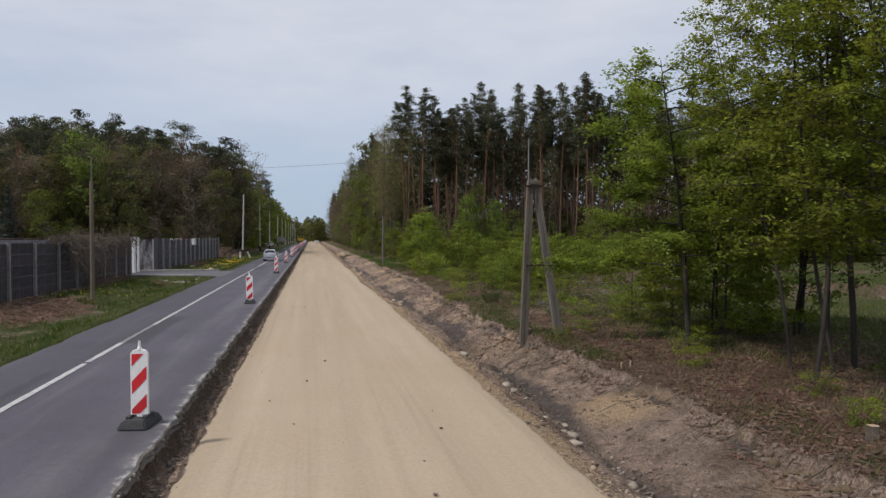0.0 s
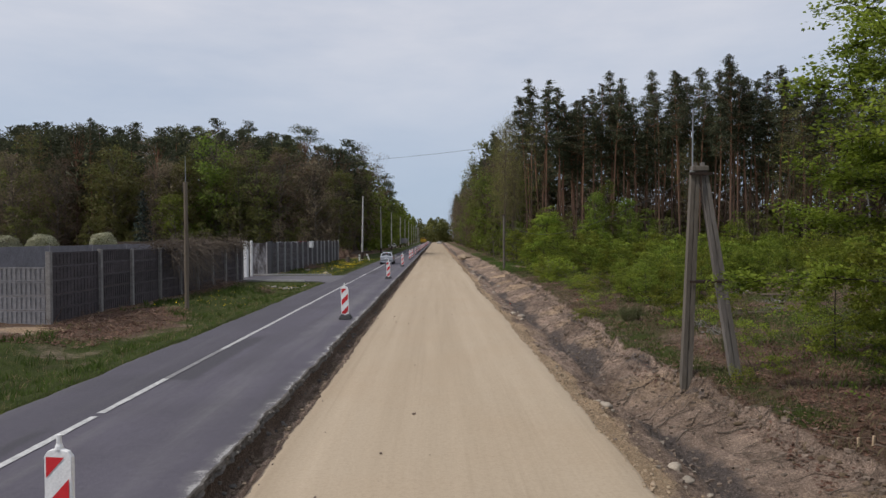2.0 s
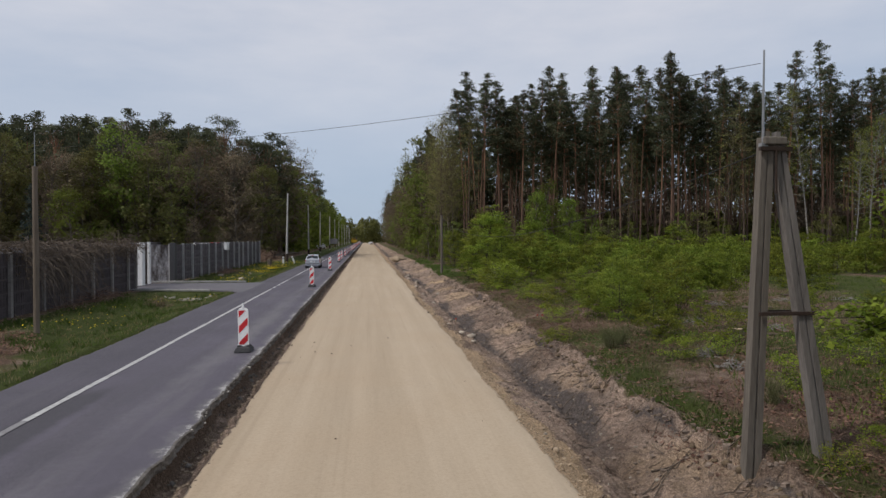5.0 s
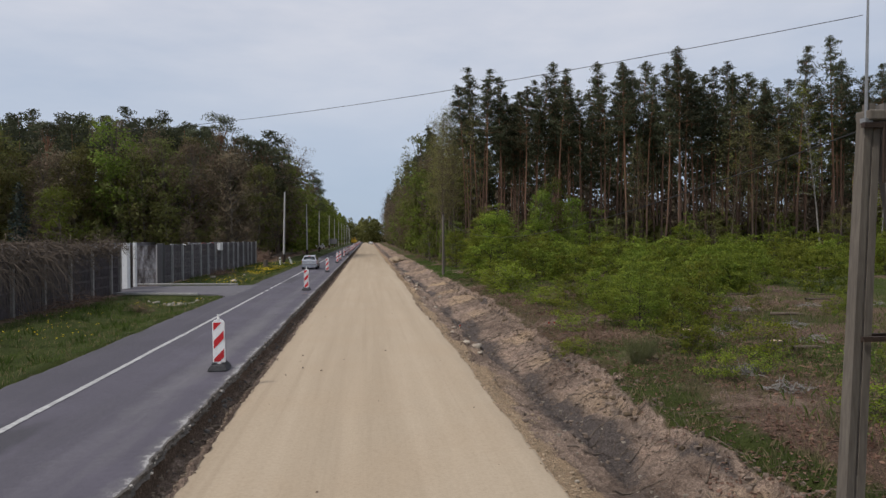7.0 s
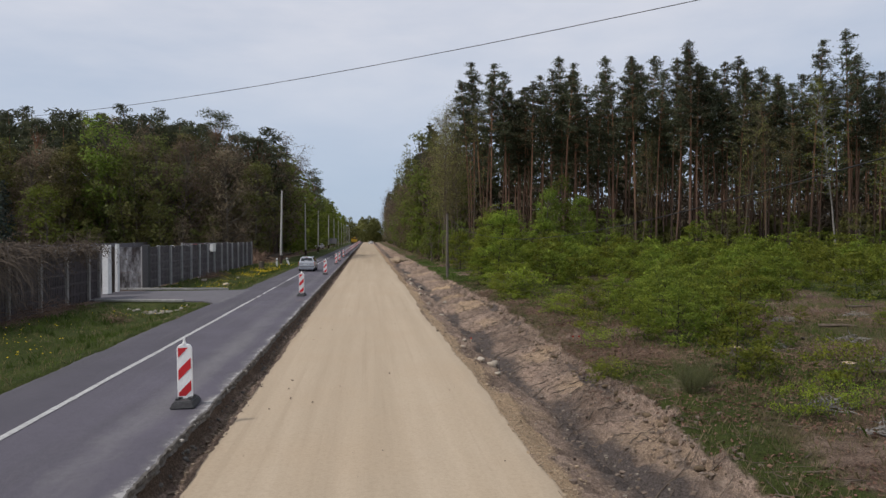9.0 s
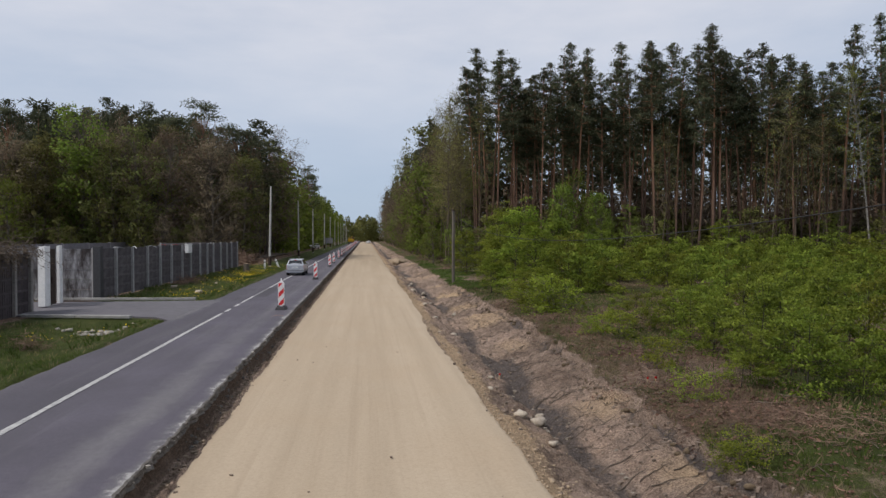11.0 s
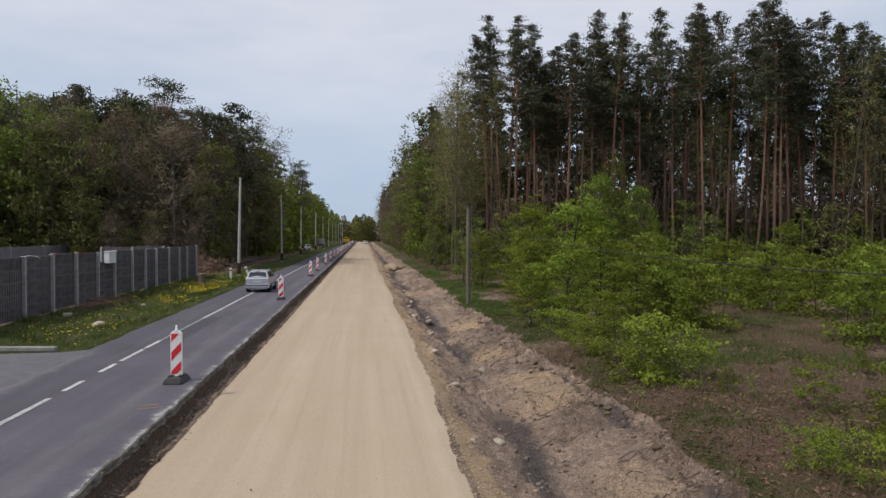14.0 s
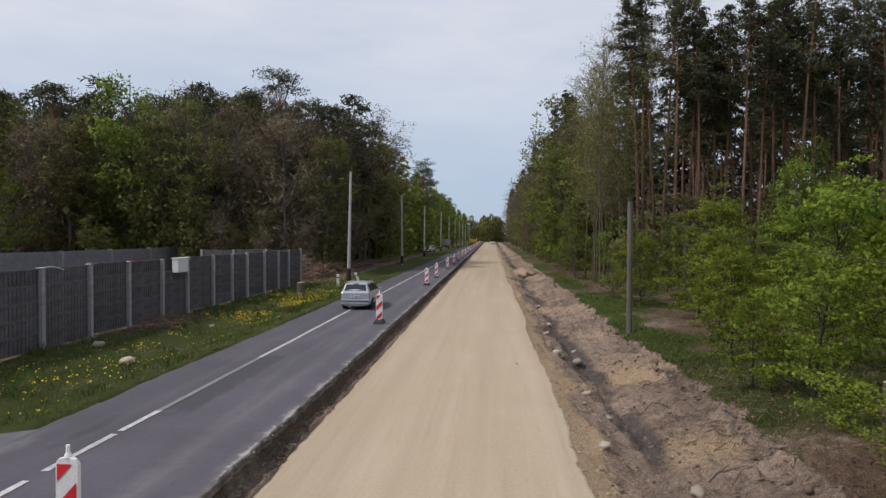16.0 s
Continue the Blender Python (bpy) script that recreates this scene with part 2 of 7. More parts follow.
def mat_ground():
    """Soil, with masks for grass, dark soil and painted lip shade, leaf litter and orange sand held by the sheet."""
    m = Mat("roadside_ground", 0.95, 0, 0.1)
    p = m.place()
    at = m.t.nodes.new("ShaderNodeAttribute")
    at.attribute_name = "cover"
    at2 = m.t.nodes.new("ShaderNodeAttribute")
    at2.attribute_name = "cover_more"
    sep, sep2 = m.node("ShaderNodeSeparateColor"), m.node("ShaderNodeSeparateColor")
    m.link(at.outputs["Color"], sep.inputs[0])
    m.link(at2.outputs["Color"], sep2.inputs[0])
    br = m.maths("SUBTRACT", m.noise(p, 2.6, 7, 0.75), 0.5)
    fine = m.noise(p, 22, 5, 0.75)
    vfine = m.noise(p, 75, 3, 0.7)

    def mask(s, soft=0.12, k=0.9):
        f = m.maths("ADD", s, m.maths("MULTIPLY", br, k))
        f = m.maths("ADD", f, m.maths("MULTIPLY", m.maths("SUBTRACT", fine, 0.5), 0.45))
        return m.ramp(f, [(0.5 - soft, (0, 0, 0)), (0.5 + soft, (1, 1, 1))])
    soil = m.ramp(m.noise(p, 1.1, 8, 0.7), [(0.30, (0.112, 0.080, 0.062)), (0.46, (0.305, 0.222, 0.174)), (0.66, (0.52, 0.392, 0.308))])
    soil = m.mix(0.5, soil, m.ramp(m.noise(p, 5.5, 7, 0.8), [(0.38, (0.045, 0.031, 0.025)), (0.5, (0.290, 0.210, 0.165)), (0.64, (0.52, 0.392, 0.305))]))
    soil = m.mix(0.35, soil, m.ramp(fine, [(0.32, (0.050, 0.038, 0.031)), (0.68, (0.35, 0.285, 0.235))]))
    soil = m.mix(1.0, soil, m.ramp(m.noise(p, 0.42, 5, 0.65), [(0.34, (0.50, 0.48, 0.47)), (0.52, (1.0, 1.0, 1.0)), (0.68, (1.18, 1.15, 1.12))]), "MULTIPLY")
    orange = m.ramp(fine, [(0.3, (0.26, 0.180, 0.112)), (0.7, (0.54, 0.405, 0.270))])
    c = m.mix(mask(sep2.outputs[0], 0.2, 0.7), soil, orange)
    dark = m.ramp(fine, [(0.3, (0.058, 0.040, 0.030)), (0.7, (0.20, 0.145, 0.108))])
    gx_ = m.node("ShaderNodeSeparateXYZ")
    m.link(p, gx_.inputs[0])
    # grey-brown for damp ditch soil and for shade painted at the bank's lip
    wet_shade = m.ramp(fine, [(0.3, (0.045, 0.038, 0.036)), (0.7, (0.170, 0.143, 0.130))])
    dark = m.mix(m.maths("MULTIPLY", gx_.outputs[0], 1.0, True), dark, wet_shade)
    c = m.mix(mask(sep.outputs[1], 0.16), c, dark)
    lit = m.ramp(m.noise(p, 38, 4, 0.8), [(0.3, (0.046, 0.033, 0.025)), (0.5, (0.118, 0.077, 0.056)), (0.7, (0.28, 0.195, 0.145))])
    c = m.mix(mask(sep.outputs[2], 0.16), c, lit)
    grass = m.ramp(m.noise(p, 0.9, 6, 0.7), [(0.3, (0.030, 0.042, 0.011)), (0.55, (0.058, 0.074, 0.020)), (0.75, (0.115, 0.108, 0.042))])
    grass = m.mix(0.4, grass, m.ramp(fine, [(0.3, (0.018, 0.024, 0.008)), (0.7, (0.10, 0.12, 0.035))]))
    c = m.mix(mask(sep.outputs[0], 0.16), c, grass)
    c = m.mix(0.65, c, m.mix(1.0, c, m.ramp(vfine, [(0.28, (0.30, 0.30, 0.30)), (0.72, (1.6, 1.6, 1.6))]), "MULTIPLY"))
    speck = m.noise(p, 31, 4, 0.85)
    c = m.mix(0.6, c, m.mix(1.0, c, m.ramp(speck, [(0.34, (0.30, 0.28, 0.27)), (0.5, (1.0, 1.0, 1.0)), (0.66, (1.75, 1.7, 1.65))]), "MULTIPLY"))
    m.colour(c)
    m.bump(m.maths("ADD", m.maths("ADD", fine, m.maths("MULTIPLY", m.noise(p, 6.5, 6, 0.7), 1.6)), m.maths("MULTIPLY", vfine, 0.5)), 0.9, 0.07)
    return m.m


M_ASPH, M_SAND, M_GROUND = mat_asphalt(), mat_sand(), mat_ground()
M_PAINT = plain("worn_road_paint", (0.17, 0.165, 0.17), (0.60, 0.60, 0.59), 9, 0.7, bump=0.1)
M_SPRAY = plain("faded_orange_spray", (0.11, 0.085, 0.075), (0.30, 0.15, 0.08), 14, 0.8, bump=0.1)
M_PAINTW = plain("faded_road_paint", (0.09, 0.085, 0.092), (0.30, 0.295, 0.30), 8, 0.8, bump=0.1)
M_EDGE = plain("broken_asphalt_edge", (0.055, 0.048, 0.043), (0.22, 0.20, 0.18), 3.2, 0.95, bump=0.8, dist=0.03)
M_DRIVE = plain("driveway_asphalt", (0.082, 0.078, 0.088), (0.112, 0.107, 0.118), 0.4, 0.9, bump=0.1)
M_CONC = plain("weathered_concrete", (0.17, 0.168, 0.165), (0.34, 0.335, 0.325), 3.5, 0.9, bump=0.4)
M_POST = plain("fence_post_concrete", (0.20, 0.195, 0.195), (0.40, 0.392, 0.39), 4, 0.9, bump=0.3)
M_SIDE = plain("pale_openwork_concrete", (0.125, 0.120, 0.125), (0.250, 0.242, 0.250), 3, 0.9, bump=0.3)
M_POSTD = plain("stained_post_concrete", (0.120, 0.110, 0.104), (0.285, 0.268, 0.255), 4, 0.9, bump=0.3)
M_PANEL = plain("dark_fence_concrete", (0.036, 0.030, 0.032), (0.088, 0.075, 0.078), 1.6, 0.9, bump=0.4)
M_PANEL3 = plain("grey_fence_concrete", (0.042, 0.037, 0.041), (0.138, 0.125, 0.131), 1.6, 0.9, bump=0.4)
M_TWIG = plain("dark_smooth_bark", (0.021, 0.018, 0.015), (0.058, 0.049, 0.040), 5, 0.95, bump=0.4, stretch=(1, 1, 0.3))


def mat_lichen():
    m = Mat("lichen_stained_concrete", 0.92, 0, 0.2)
    v = m.place((1.0, 1.0, 0.35))
    c = m.ramp(m.noise(v, 1.6, 7, 0.7), [(0.40, (0.040, 0.034, 0.034)), (0.50, (0.155, 0.150, 0.158)), (0.62, (0.33, 0.335, 0.355))])
    c = m.mix(m.ramp(m.noise(m.place((1.0, 1.0, 0.12)), 5.0, 4, 0.7), [(0.52, (0, 0, 0)), (0.66, (0.7, 0.7, 0.7))]), c, (0.060, 0.048, 0.044))
    n = m.noise(m.place(), 14, 5, 0.75)
    c = m.mix(0.5, c, m.mix(1.0, c, m.ramp(n, [(0.3, (0.5, 0.5, 0.5)), (0.7, (1.35, 1.35, 1.35))]), "MULTIPLY"))
    m.colour(c)
    m.bump(n, 0.4, 0.01)
    return m.m


M_PANEL2 = mat_lichen()
M_WALLB = plain("back_wall_concrete", (0.128, 0.126, 0.141), (0.215, 0.213, 0.232), 1.2, 0.9, bump=0.2)
M_WHITE = plain("white_painted_metal", (0.62, 0.62, 0.62), (0.78, 0.78, 0.77), 5, 0.5, bump=0.05)
M_POLEC = plain("grey_concrete_pole", (0.31, 0.30, 0.285), (0.44, 0.43, 0.41), 3, 0.9, bump=0.3, stretch=(1, 1, 0.15))
M_POLEW = plain("weathered_pole_wood", (0.10, 0.078, 0.058), (0.19, 0.155, 0.12), 5, 0.9, bump=0.5, stretch=(1, 1, 0.08))
M_AF = plain("stained_pole_concrete", (0.078, 0.067, 0.056), (0.155, 0.136, 0.115), 4, 0.95, bump=0.4, stretch=(1, 1, 0.12))
M_AF2 = plain("grey_pole_concrete", (0.098, 0.088, 0.080), (0.200, 0.182, 0.168), 4, 0.95, bump=0.4, stretch=(1, 1, 0.12))
M_STEEL = plain("rusty_dark_steel", (0.025, 0.018, 0.015), (0.075, 0.05, 0.04), 12, 0.7, 0.3)
M_ROD = plain("galvanised_steel_rod", (0.22, 0.23, 0.24), (0.34, 0.35, 0.36), 12, 0.5, 0.5)
M_WIRE = plain("black_cable", (0.012, 0.012, 0.013), (0.03, 0.03, 0.03), 8, 0.6, bump=0)
M_RED = plain("red_reflective_sheet", (0.50, 0.022, 0.028), (0.58, 0.034, 0.04), 14, 0.45, bump=0)
M_BWHITE = plain("white_plastic", (0.72, 0.72, 0.72), (0.82, 0.82, 0.81), 9, 0.45, bump=0.04)
M_RUBBER = plain("recycled_rubber", (0.028, 0.028, 0.03), (0.07, 0.07, 0.073), 16, 0.85, bump=0.4)
M_STONE = plain("field_stone", (0.22, 0.185, 0.148), (0.43, 0.375, 0.305), 5, 0.9, bump=0.5, vary=0.25)
M_STICK = plain("dead_wood", (0.055, 0.042, 0.033), (0.145, 0.115, 0.09), 9, 0.95, bump=0.4)
M_GREYWOOD = plain("bleached_dead_wood", (0.10, 0.093, 0.086), (0.27, 0.258, 0.245), 7, 0.95, bump=0.3)
M_CUTWOOD = plain("fresh_cut_wood", (0.34, 0.24, 0.15), (0.48, 0.37, 0.25), 8, 0.9, bump=0.3)
M_BARK = plain("grey_bark", (0.062, 0.052, 0.042), (0.145, 0.124, 0.100), 5, 0.95, bump=0.6, stretch=(1, 1, 0.3))
M_WBARK = plain("white_birch_bark", (0.075, 0.068, 0.060), (0.33, 0.315, 0.295), 2.2, 0.85, bump=0.3, stretch=(1, 1, 2.5))
M_BIRCH = plain("pale_bark", (0.060, 0.047, 0.033), (0.140, 0.113, 0.080), 4, 0.9, bump=0.3, stretch=(1, 1, 1.5))
M_LEAF = leafy("young_beech_leaves", (0.062, 0.096, 0.013), (0.290, 0.340, 0.046), 0.5)
M_LEAFT = leafy("fresh_tree_leaves", (0.065, 0.099, 0.016), (0.207, 0.252, 0.043), 0.45)
M_LEAF2 = leafy("yellow_green_leaves", (0.095, 0.132, 0.015), (0.290, 0.335, 0.042), 0.5)
M_BUSH = leafy("bush_leaves", (0.052, 0.078, 0.012), (0.272, 0.312, 0.045), 0.5, 0.02, 1.6)
M_OLIVE = leafy("yellowish_spring_leaves", (0.088, 0.116, 0.014), (0.300, 0.335, 0.046), 0.52)
M_LEAF3 = leafy("dull_olive_leaves", (0.076, 0.081, 0.026), (0.193, 0.193, 0.060), 0.4, 0.03)
M_BROWN = leafy("brown_budding_twigs", (0.110, 0.083, 0.056), (0.252, 0.196, 0.134), 0.35, 0.02)
M_CREEP = leafy("dark_creeper_twigs", (0.040, 0.029, 0.022), (0.120, 0.088, 0.062), 0.2, 0.02)
# darker copy of the brown twigs, with the forest's inner shade in its colour
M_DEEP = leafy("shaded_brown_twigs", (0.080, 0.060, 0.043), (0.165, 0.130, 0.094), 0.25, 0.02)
M_BUD = leafy("tan_spring_buds", (0.112, 0.110, 0.036), (0.274, 0.255, 0.090), 0.45, 0.02)
M_NEEDLE = leafy("pine_needles", (0.045, 0.053, 0.031), (0.115, 0.126, 0.070), 0.24)
M_SPRUCE = leafy("spruce_needles", (0.016, 0.028, 0.024), (0.042, 0.058, 0.048), 0.1)
M_GRASS = leafy("grass_blades", (0.037, 0.063, 0.012), (0.112, 0.154, 0.033), 0.32, 0.01)
M_BLOSSOM = leafy("pale_blossom", (0.20, 0.21, 0.11), (0.52, 0.51, 0.38), 0.25, 0.01)
M_BROOM = leafy("broom_rods", (0.065, 0.072, 0.032), (0.165, 0.172, 0.078), 0.1, 0.01)
M_DRY = leafy("dry_grass", (0.14, 0.11, 0.055), (0.30, 0.25, 0.14), 0.25, 0.01)
M_WEED = leafy("dark_weeds", (0.026, 0.044, 0.009), (0.085, 0.120, 0.022), 0.3, 0.02)
M_STRAW = leafy("brown_straw", (0.085, 0.068, 0.038), (0.235, 0.195, 0.115), 0.25, 0.01)
M_DANDE = leafy("dandelion_yellow", (0.62, 0.46, 0.015), (0.80, 0.62, 0.03), 0.2, 0.0)
M_LITTER = leafy("dead_leaves", (0.070, 0.036, 0.024), (0.30, 0.185, 0.130), 0.1, 0.01)
M_BRUSH = leafy("dead_brushwood", (0.075, 0.049, 0.036), (0.26, 0.172, 0.125), 0.05, 0.01)


def mat_pine_bark():
    m = Mat("scots_pine_bark", 0.95, 0, 0.15)
    v = m.coords("Object", (1, 1, 0.35))
    sx = m.node("ShaderNodeSeparateXYZ")
    m.link(m.coords("Object"), sx.inputs[0])
    f = m.maths("ADD", m.maths("MULTIPLY", sx.outputs[2], 1 / 24), m.maths("MULTIPLY", m.maths("SUBTRACT", m.noise(v, 1.2), 0.5), 0.25))
    c = m.ramp(f, [(0.08, (0.080, 0.060, 0.049)), (0.35, (0.160, 0.098, 0.070)), (0.7, (0.250, 0.132, 0.080))])
    n = m.noise(v, 8, 5, 0.7)
    c = m.mix(0.5, c, m.mix(1.0, c, m.ramp(n, [(0.3, (0.35, 0.35, 0.35)), (0.7, (1.5, 1.5, 1.5))]), "MULTIPLY"))
    m.colour(c)
    m.bump(n, 0.7, 0.03)
    return m.m


M_PINE = mat_pine_bark()
M_CAR = plain("silver_car_paint", (0.40, 0.42, 0.46), (0.46, 0.48, 0.52), 2, 0.26, 0.35, 0.5, bump=0, vary=0)
M_TRIM = plain("dark_plastic_trim", (0.03, 0.03, 0.033), (0.055, 0.055, 0.06), 10, 0.6, bump=0.1)
M_TYRE = plain("tyre_rubber", (0.012, 0.012, 0.013), (0.028, 0.028, 0.03), 16, 0.85, bump=0.2)
M_RIM = plain("grey_alloy", (0.30, 0.30, 0.31), (0.42, 0.42, 0.43), 9, 0.4, 0.7)
M_LAMP = plain("red_lamp_lens", (0.28, 0.012, 0.012), (0.36, 0.02, 0.02), 18, 0.2, bump=0)
M_GLASS = plain("tinted_car_glass", (0.012, 0.014, 0.016), (0.022, 0.025, 0.028), 3, 0.06, 0, 0.6, bump=0)
M_YELLOW = plain("machine_yellow_paint", (0.56, 0.34, 0.02), (0.68, 0.43, 0.03), 4, 0.45)
M_CARWHITE = plain("white_car_paint", (0.70, 0.70, 0.71), (0.78, 0.78, 0.78), 2, 0.3, bump=0)

# ---- mesh helpers ----
rng = np.random.default_rng(7)


class Geo:
    """Collects vertices and faces, then makes one mesh."""

    def __init__(self):
        self.v, self.f, self.n, self.nrm = [], [], 0, []

    def add(self, verts, faces):
        verts = np.asarray(verts, float).reshape(-1, 3)
        faces = np.asarray(faces, int)
        self.v.append(verts)
        self.f.append(faces + self.n)
        self.n += len(verts)

    def box(self, c, s, m=None):
        x, y, z = np.array(s) / 2
        v = np.array([(-x, -y, -z), (x, -y, -z), (x, y, -z), (-x, y, -z), (-x, -y, z), (x, -y, z), (x, y, z), (-x, y, z)])
        if m is not None:
            v = v @ np.array(m.to_3x3()).T
        self.add(v + np.array(c), [(0, 3, 2, 1), (4, 5, 6, 7), (0, 1, 5, 4), (1, 2, 6, 5), (2, 3, 7, 6), (3, 0, 4, 7)])

    def tube(self, pts, rad, sides=6, caps=True):
        pts = np.asarray(pts, float)
        rad = np.broadcast_to(np.asarray(rad, float), (len(pts),))
        t = np.gradient(pts, axis=0)
        t /= np.linalg.norm(t, axis=1)[:, None] + 1e-9
        ref = np.array((1.0, 0, 0)) if abs(t[0][0]) < 0.8 else np.array((0, 1.0, 0))
        a = np.cross(t, ref)
        a /= np.linalg.norm(a, axis=1)[:, None] + 1e-9
        b = np.cross(t, a)
        ang = np.linspace(0, 2 * np.pi, sides, endpoint=False)
        ring = (np.cos(ang)[None, :, None] * a[:, None] + np.sin(ang)[None, :, None] * b[:, None]) * rad[:, None, None] + pts[:, None]
        k = len(pts)
        i = np.arange(k - 1)[:, None] * sides
        j = np.arange(sides)[None]
        j2 = (j + 1) % sides
        q = np.stack([i + j, i + j2, i + sides + j2, i + sides + j], -1).reshape(-1, 4)
        self.add(ring.reshape(-1, 3), q)
        if caps and sides == 4:
            self.add(ring[-1], [(0, 1, 2, 3)])
            self.add(ring[0], [(3, 2, 1, 0)])
        elif caps:
            c = np.vstack([ring[-1], pts[-1:]])
            self.add(np.vstack([c, c[-1:]]), [(n, (n + 1) % sides, sides, sides + 1) for n in range(sides)])

    def leaves(self, c, size, up=0.4, aspect=0.55, r=None, out=None):
        """One folded quad a leaf at the centres c; out: the ways in which the spray's surface faces, which round its shading."""
        r = r or rng
        c = np.asarray(c, float)
        n = len(c)
        if n == 0:
            return
        size = np.broadcast_to(np.asarray(size, float), (n,))[:, None]
        u = r.normal(size=(n, 3))
        u[:, 2] *= 1 - up
        u /= np.linalg.norm(u, axis=1)[:, None] + 1e-9
        w = r.normal(size=(n, 3))
        w[:, 2] *= 1 - up
        w -= (w * u).sum(1)[:, None] * u
        w /= np.linalg.norm(w, axis=1)[:, None] + 1e-9
        face = np.cross(u, w)
        if out is not None:
            out = out / (np.linalg.norm(out, axis=1)[:, None] + 1e-9) + r.normal(size=(n, 3)) * 0.22
            out /= np.linalg.norm(out, axis=1)[:, None] + 1e-9
            flip = (face * out).sum(1) < 0
            w[flip] *= -1
            face[flip] *= -1
            self.nrm.append(np.repeat(out * 0.8 + face * 0.35, 4, axis=0))
        bend = face * size * 0.12
        v = np.stack([c - u * size * 0.5, c - w * size * aspect * 0.5 + bend, c + u * size * 0.5, c + w * size * aspect * 0.5 + bend], 1)
        if out is not None:
            chk = np.cross(v[:, 1] - v[:, 0], v[:, 3] - v[:, 0])
            bad = (chk * face).sum(1) < 0
            v[bad] = v[bad][:, ::-1]
        self.add(v.reshape(-1, 3), np.arange(4 * n).reshape(-1, 4))

    def blades(self, c, h, width, lean=0.35, r=None):
        """One upright tapering blade at each foot."""
        r = r or rng
        c = np.asarray(c, float)
        n = len(c)
        h = np.broadcast_to(np.asarray(h, float), (n,))[:, None]
        a = r.uniform(0, 2 * np.pi, n)
        d = np.stack([np.cos(a), np.sin(a), np.zeros(n)], 1)
        s = np.stack([-np.sin(a), np.cos(a), np.zeros(n)], 1)
        ln = r.uniform(0.1, 1.0, (n, 1)) * lean
        top = c + d * h * ln + np.array((0, 0, 1.0)) * h
        mid = c + d * h * ln * 0.3 + np.array((0, 0, 1.0)) * h * 0.55
        v = np.stack([c - s * width * 0.5, c + s * width * 0.5, mid + s * width * 0.4, top], 1)
        self.add(v.reshape(-1, 3), np.arange(4 * n).reshape(-1, 4))

    def mesh(self, name, smooth=False):
        me = bpy.data.meshes.new(name)
        v = np.vstack(self.v)
        f = np.vstack(self.f).astype(np.int32)
        me.vertices.add(len(v))
        me.vertices.foreach_set("co", v.astype(np.float32).ravel())
        me.loops.add(f.size)
        me.loops.foreach_set("vertex_index", f.ravel())
        me.polygons.add(len(f))
        me.polygons.foreach_set("loop_start", np.arange(0, f.size, 4, dtype=np.int32))
        me.update(calc_edges=True)
        me.validate()
        nrm = np.vstack(self.nrm) if self.nrm else np.zeros((0, 3))
        me.polygons.foreach_set("use_smooth", np.full(len(me.polygons), bool(smooth or len(nrm))))
        if len(nrm) == len(me.vertices):
            nrm /= np.linalg.norm(nrm, axis=1)[:, None] + 1e-9
            me.normals_split_custom_set_from_vertices(nrm.tolist())
        return me


def part(name, geo, material, parent=None, label="", smooth=False):
    """One mesh object from a Geo, a bmesh or a ready mesh, under a thing or a part."""
    if isinstance(geo, bmesh.types.BMesh):
        me = bpy.data.meshes.new(name)
        geo.to_mesh(me)
        geo.free()
        if smooth:
            me.polygons.foreach_set("use_smooth", np.ones(len(me.polygons), bool))
    elif isinstance(geo, Geo):
        me = geo.mesh(name, smooth)
    else:
        me = geo
    if material and not me.materials:
        me.materials.append(material)
    ob = new(name, me)
    if parent:
        ob.parent = parent
    return tagged(ob, label)


def thing(name, label, category, m=None, group="", kind=""):
    ob = new(name)
    ob.empty_display_size = 0.2
    if m is not None:
        ob.matrix_basis = m
    return tagged(ob, label, category, group, kind)


def bevel_box(size, centre=(0, 0, 0), bevel=0.02, seg=2):
    bm = bmesh.new()
    bmesh.ops.create_cube(bm, size=1)
    bmesh.ops.scale(bm, vec=size, verts=bm.verts)
    bmesh.ops.bevel(bm, geom=bm.edges[:], offset=bevel, segments=seg, affect="EDGES", profile=0.5)
    bmesh.ops.translate(bm, vec=centre, verts=bm.verts)
    return bm


# ---- lie of the land ----


def wob(x, y, s, seed=0.0):
    """Smooth value noise, -1 to 1, on arrays."""
    x = np.asarray(x, float) * s + 17.3 * seed
    y = np.asarray(y, float) * s - 9.1 * seed
    xi, yi = np.floor(x), np.floor(y)
    fx, fy = x - xi, y - yi
    fx, fy = fx * fx * (3 - 2 * fx), fy * fy * (3 - 2 * fy)

    def h(a, b):
        v = np.sin(a * 127.1 + b * 311.7 + seed * 74.7) * 43758.5453
        return v - np.floor(v)
    return 2 * ((h(xi, yi) * (1 - fx) + h(xi + 1, yi) * fx) * (1 - fy) + (h(xi, yi + 1) * (1 - fx) + h(xi + 1, yi + 1) * fx) * fy) - 1


def step(a, b, x):
    t = np.clip((np.asarray(x, float) - a) / (b - a), 0, 1)
    return t * t * (3 - 2 * t)


def cut_x(y):
    return -2.03 + 0.03 * wob(y, 0 * y, 0.5, 2) + 0.032 * wob(y, 0 * y, 1.7, 3) + 0.024 * wob(y, 0 * y, 4.3, 4) + 0.020 * wob(y, 0 * y, 9.0, 14)


def sand_l(y):
    return -1.74 + 0.035 * wob(y, 0 * y, 0.4, 5) + 0.02 * wob(y, 0 * y, 2.1, 6) + 0.01 * wob(y, 0 * y, 6.0, 7)


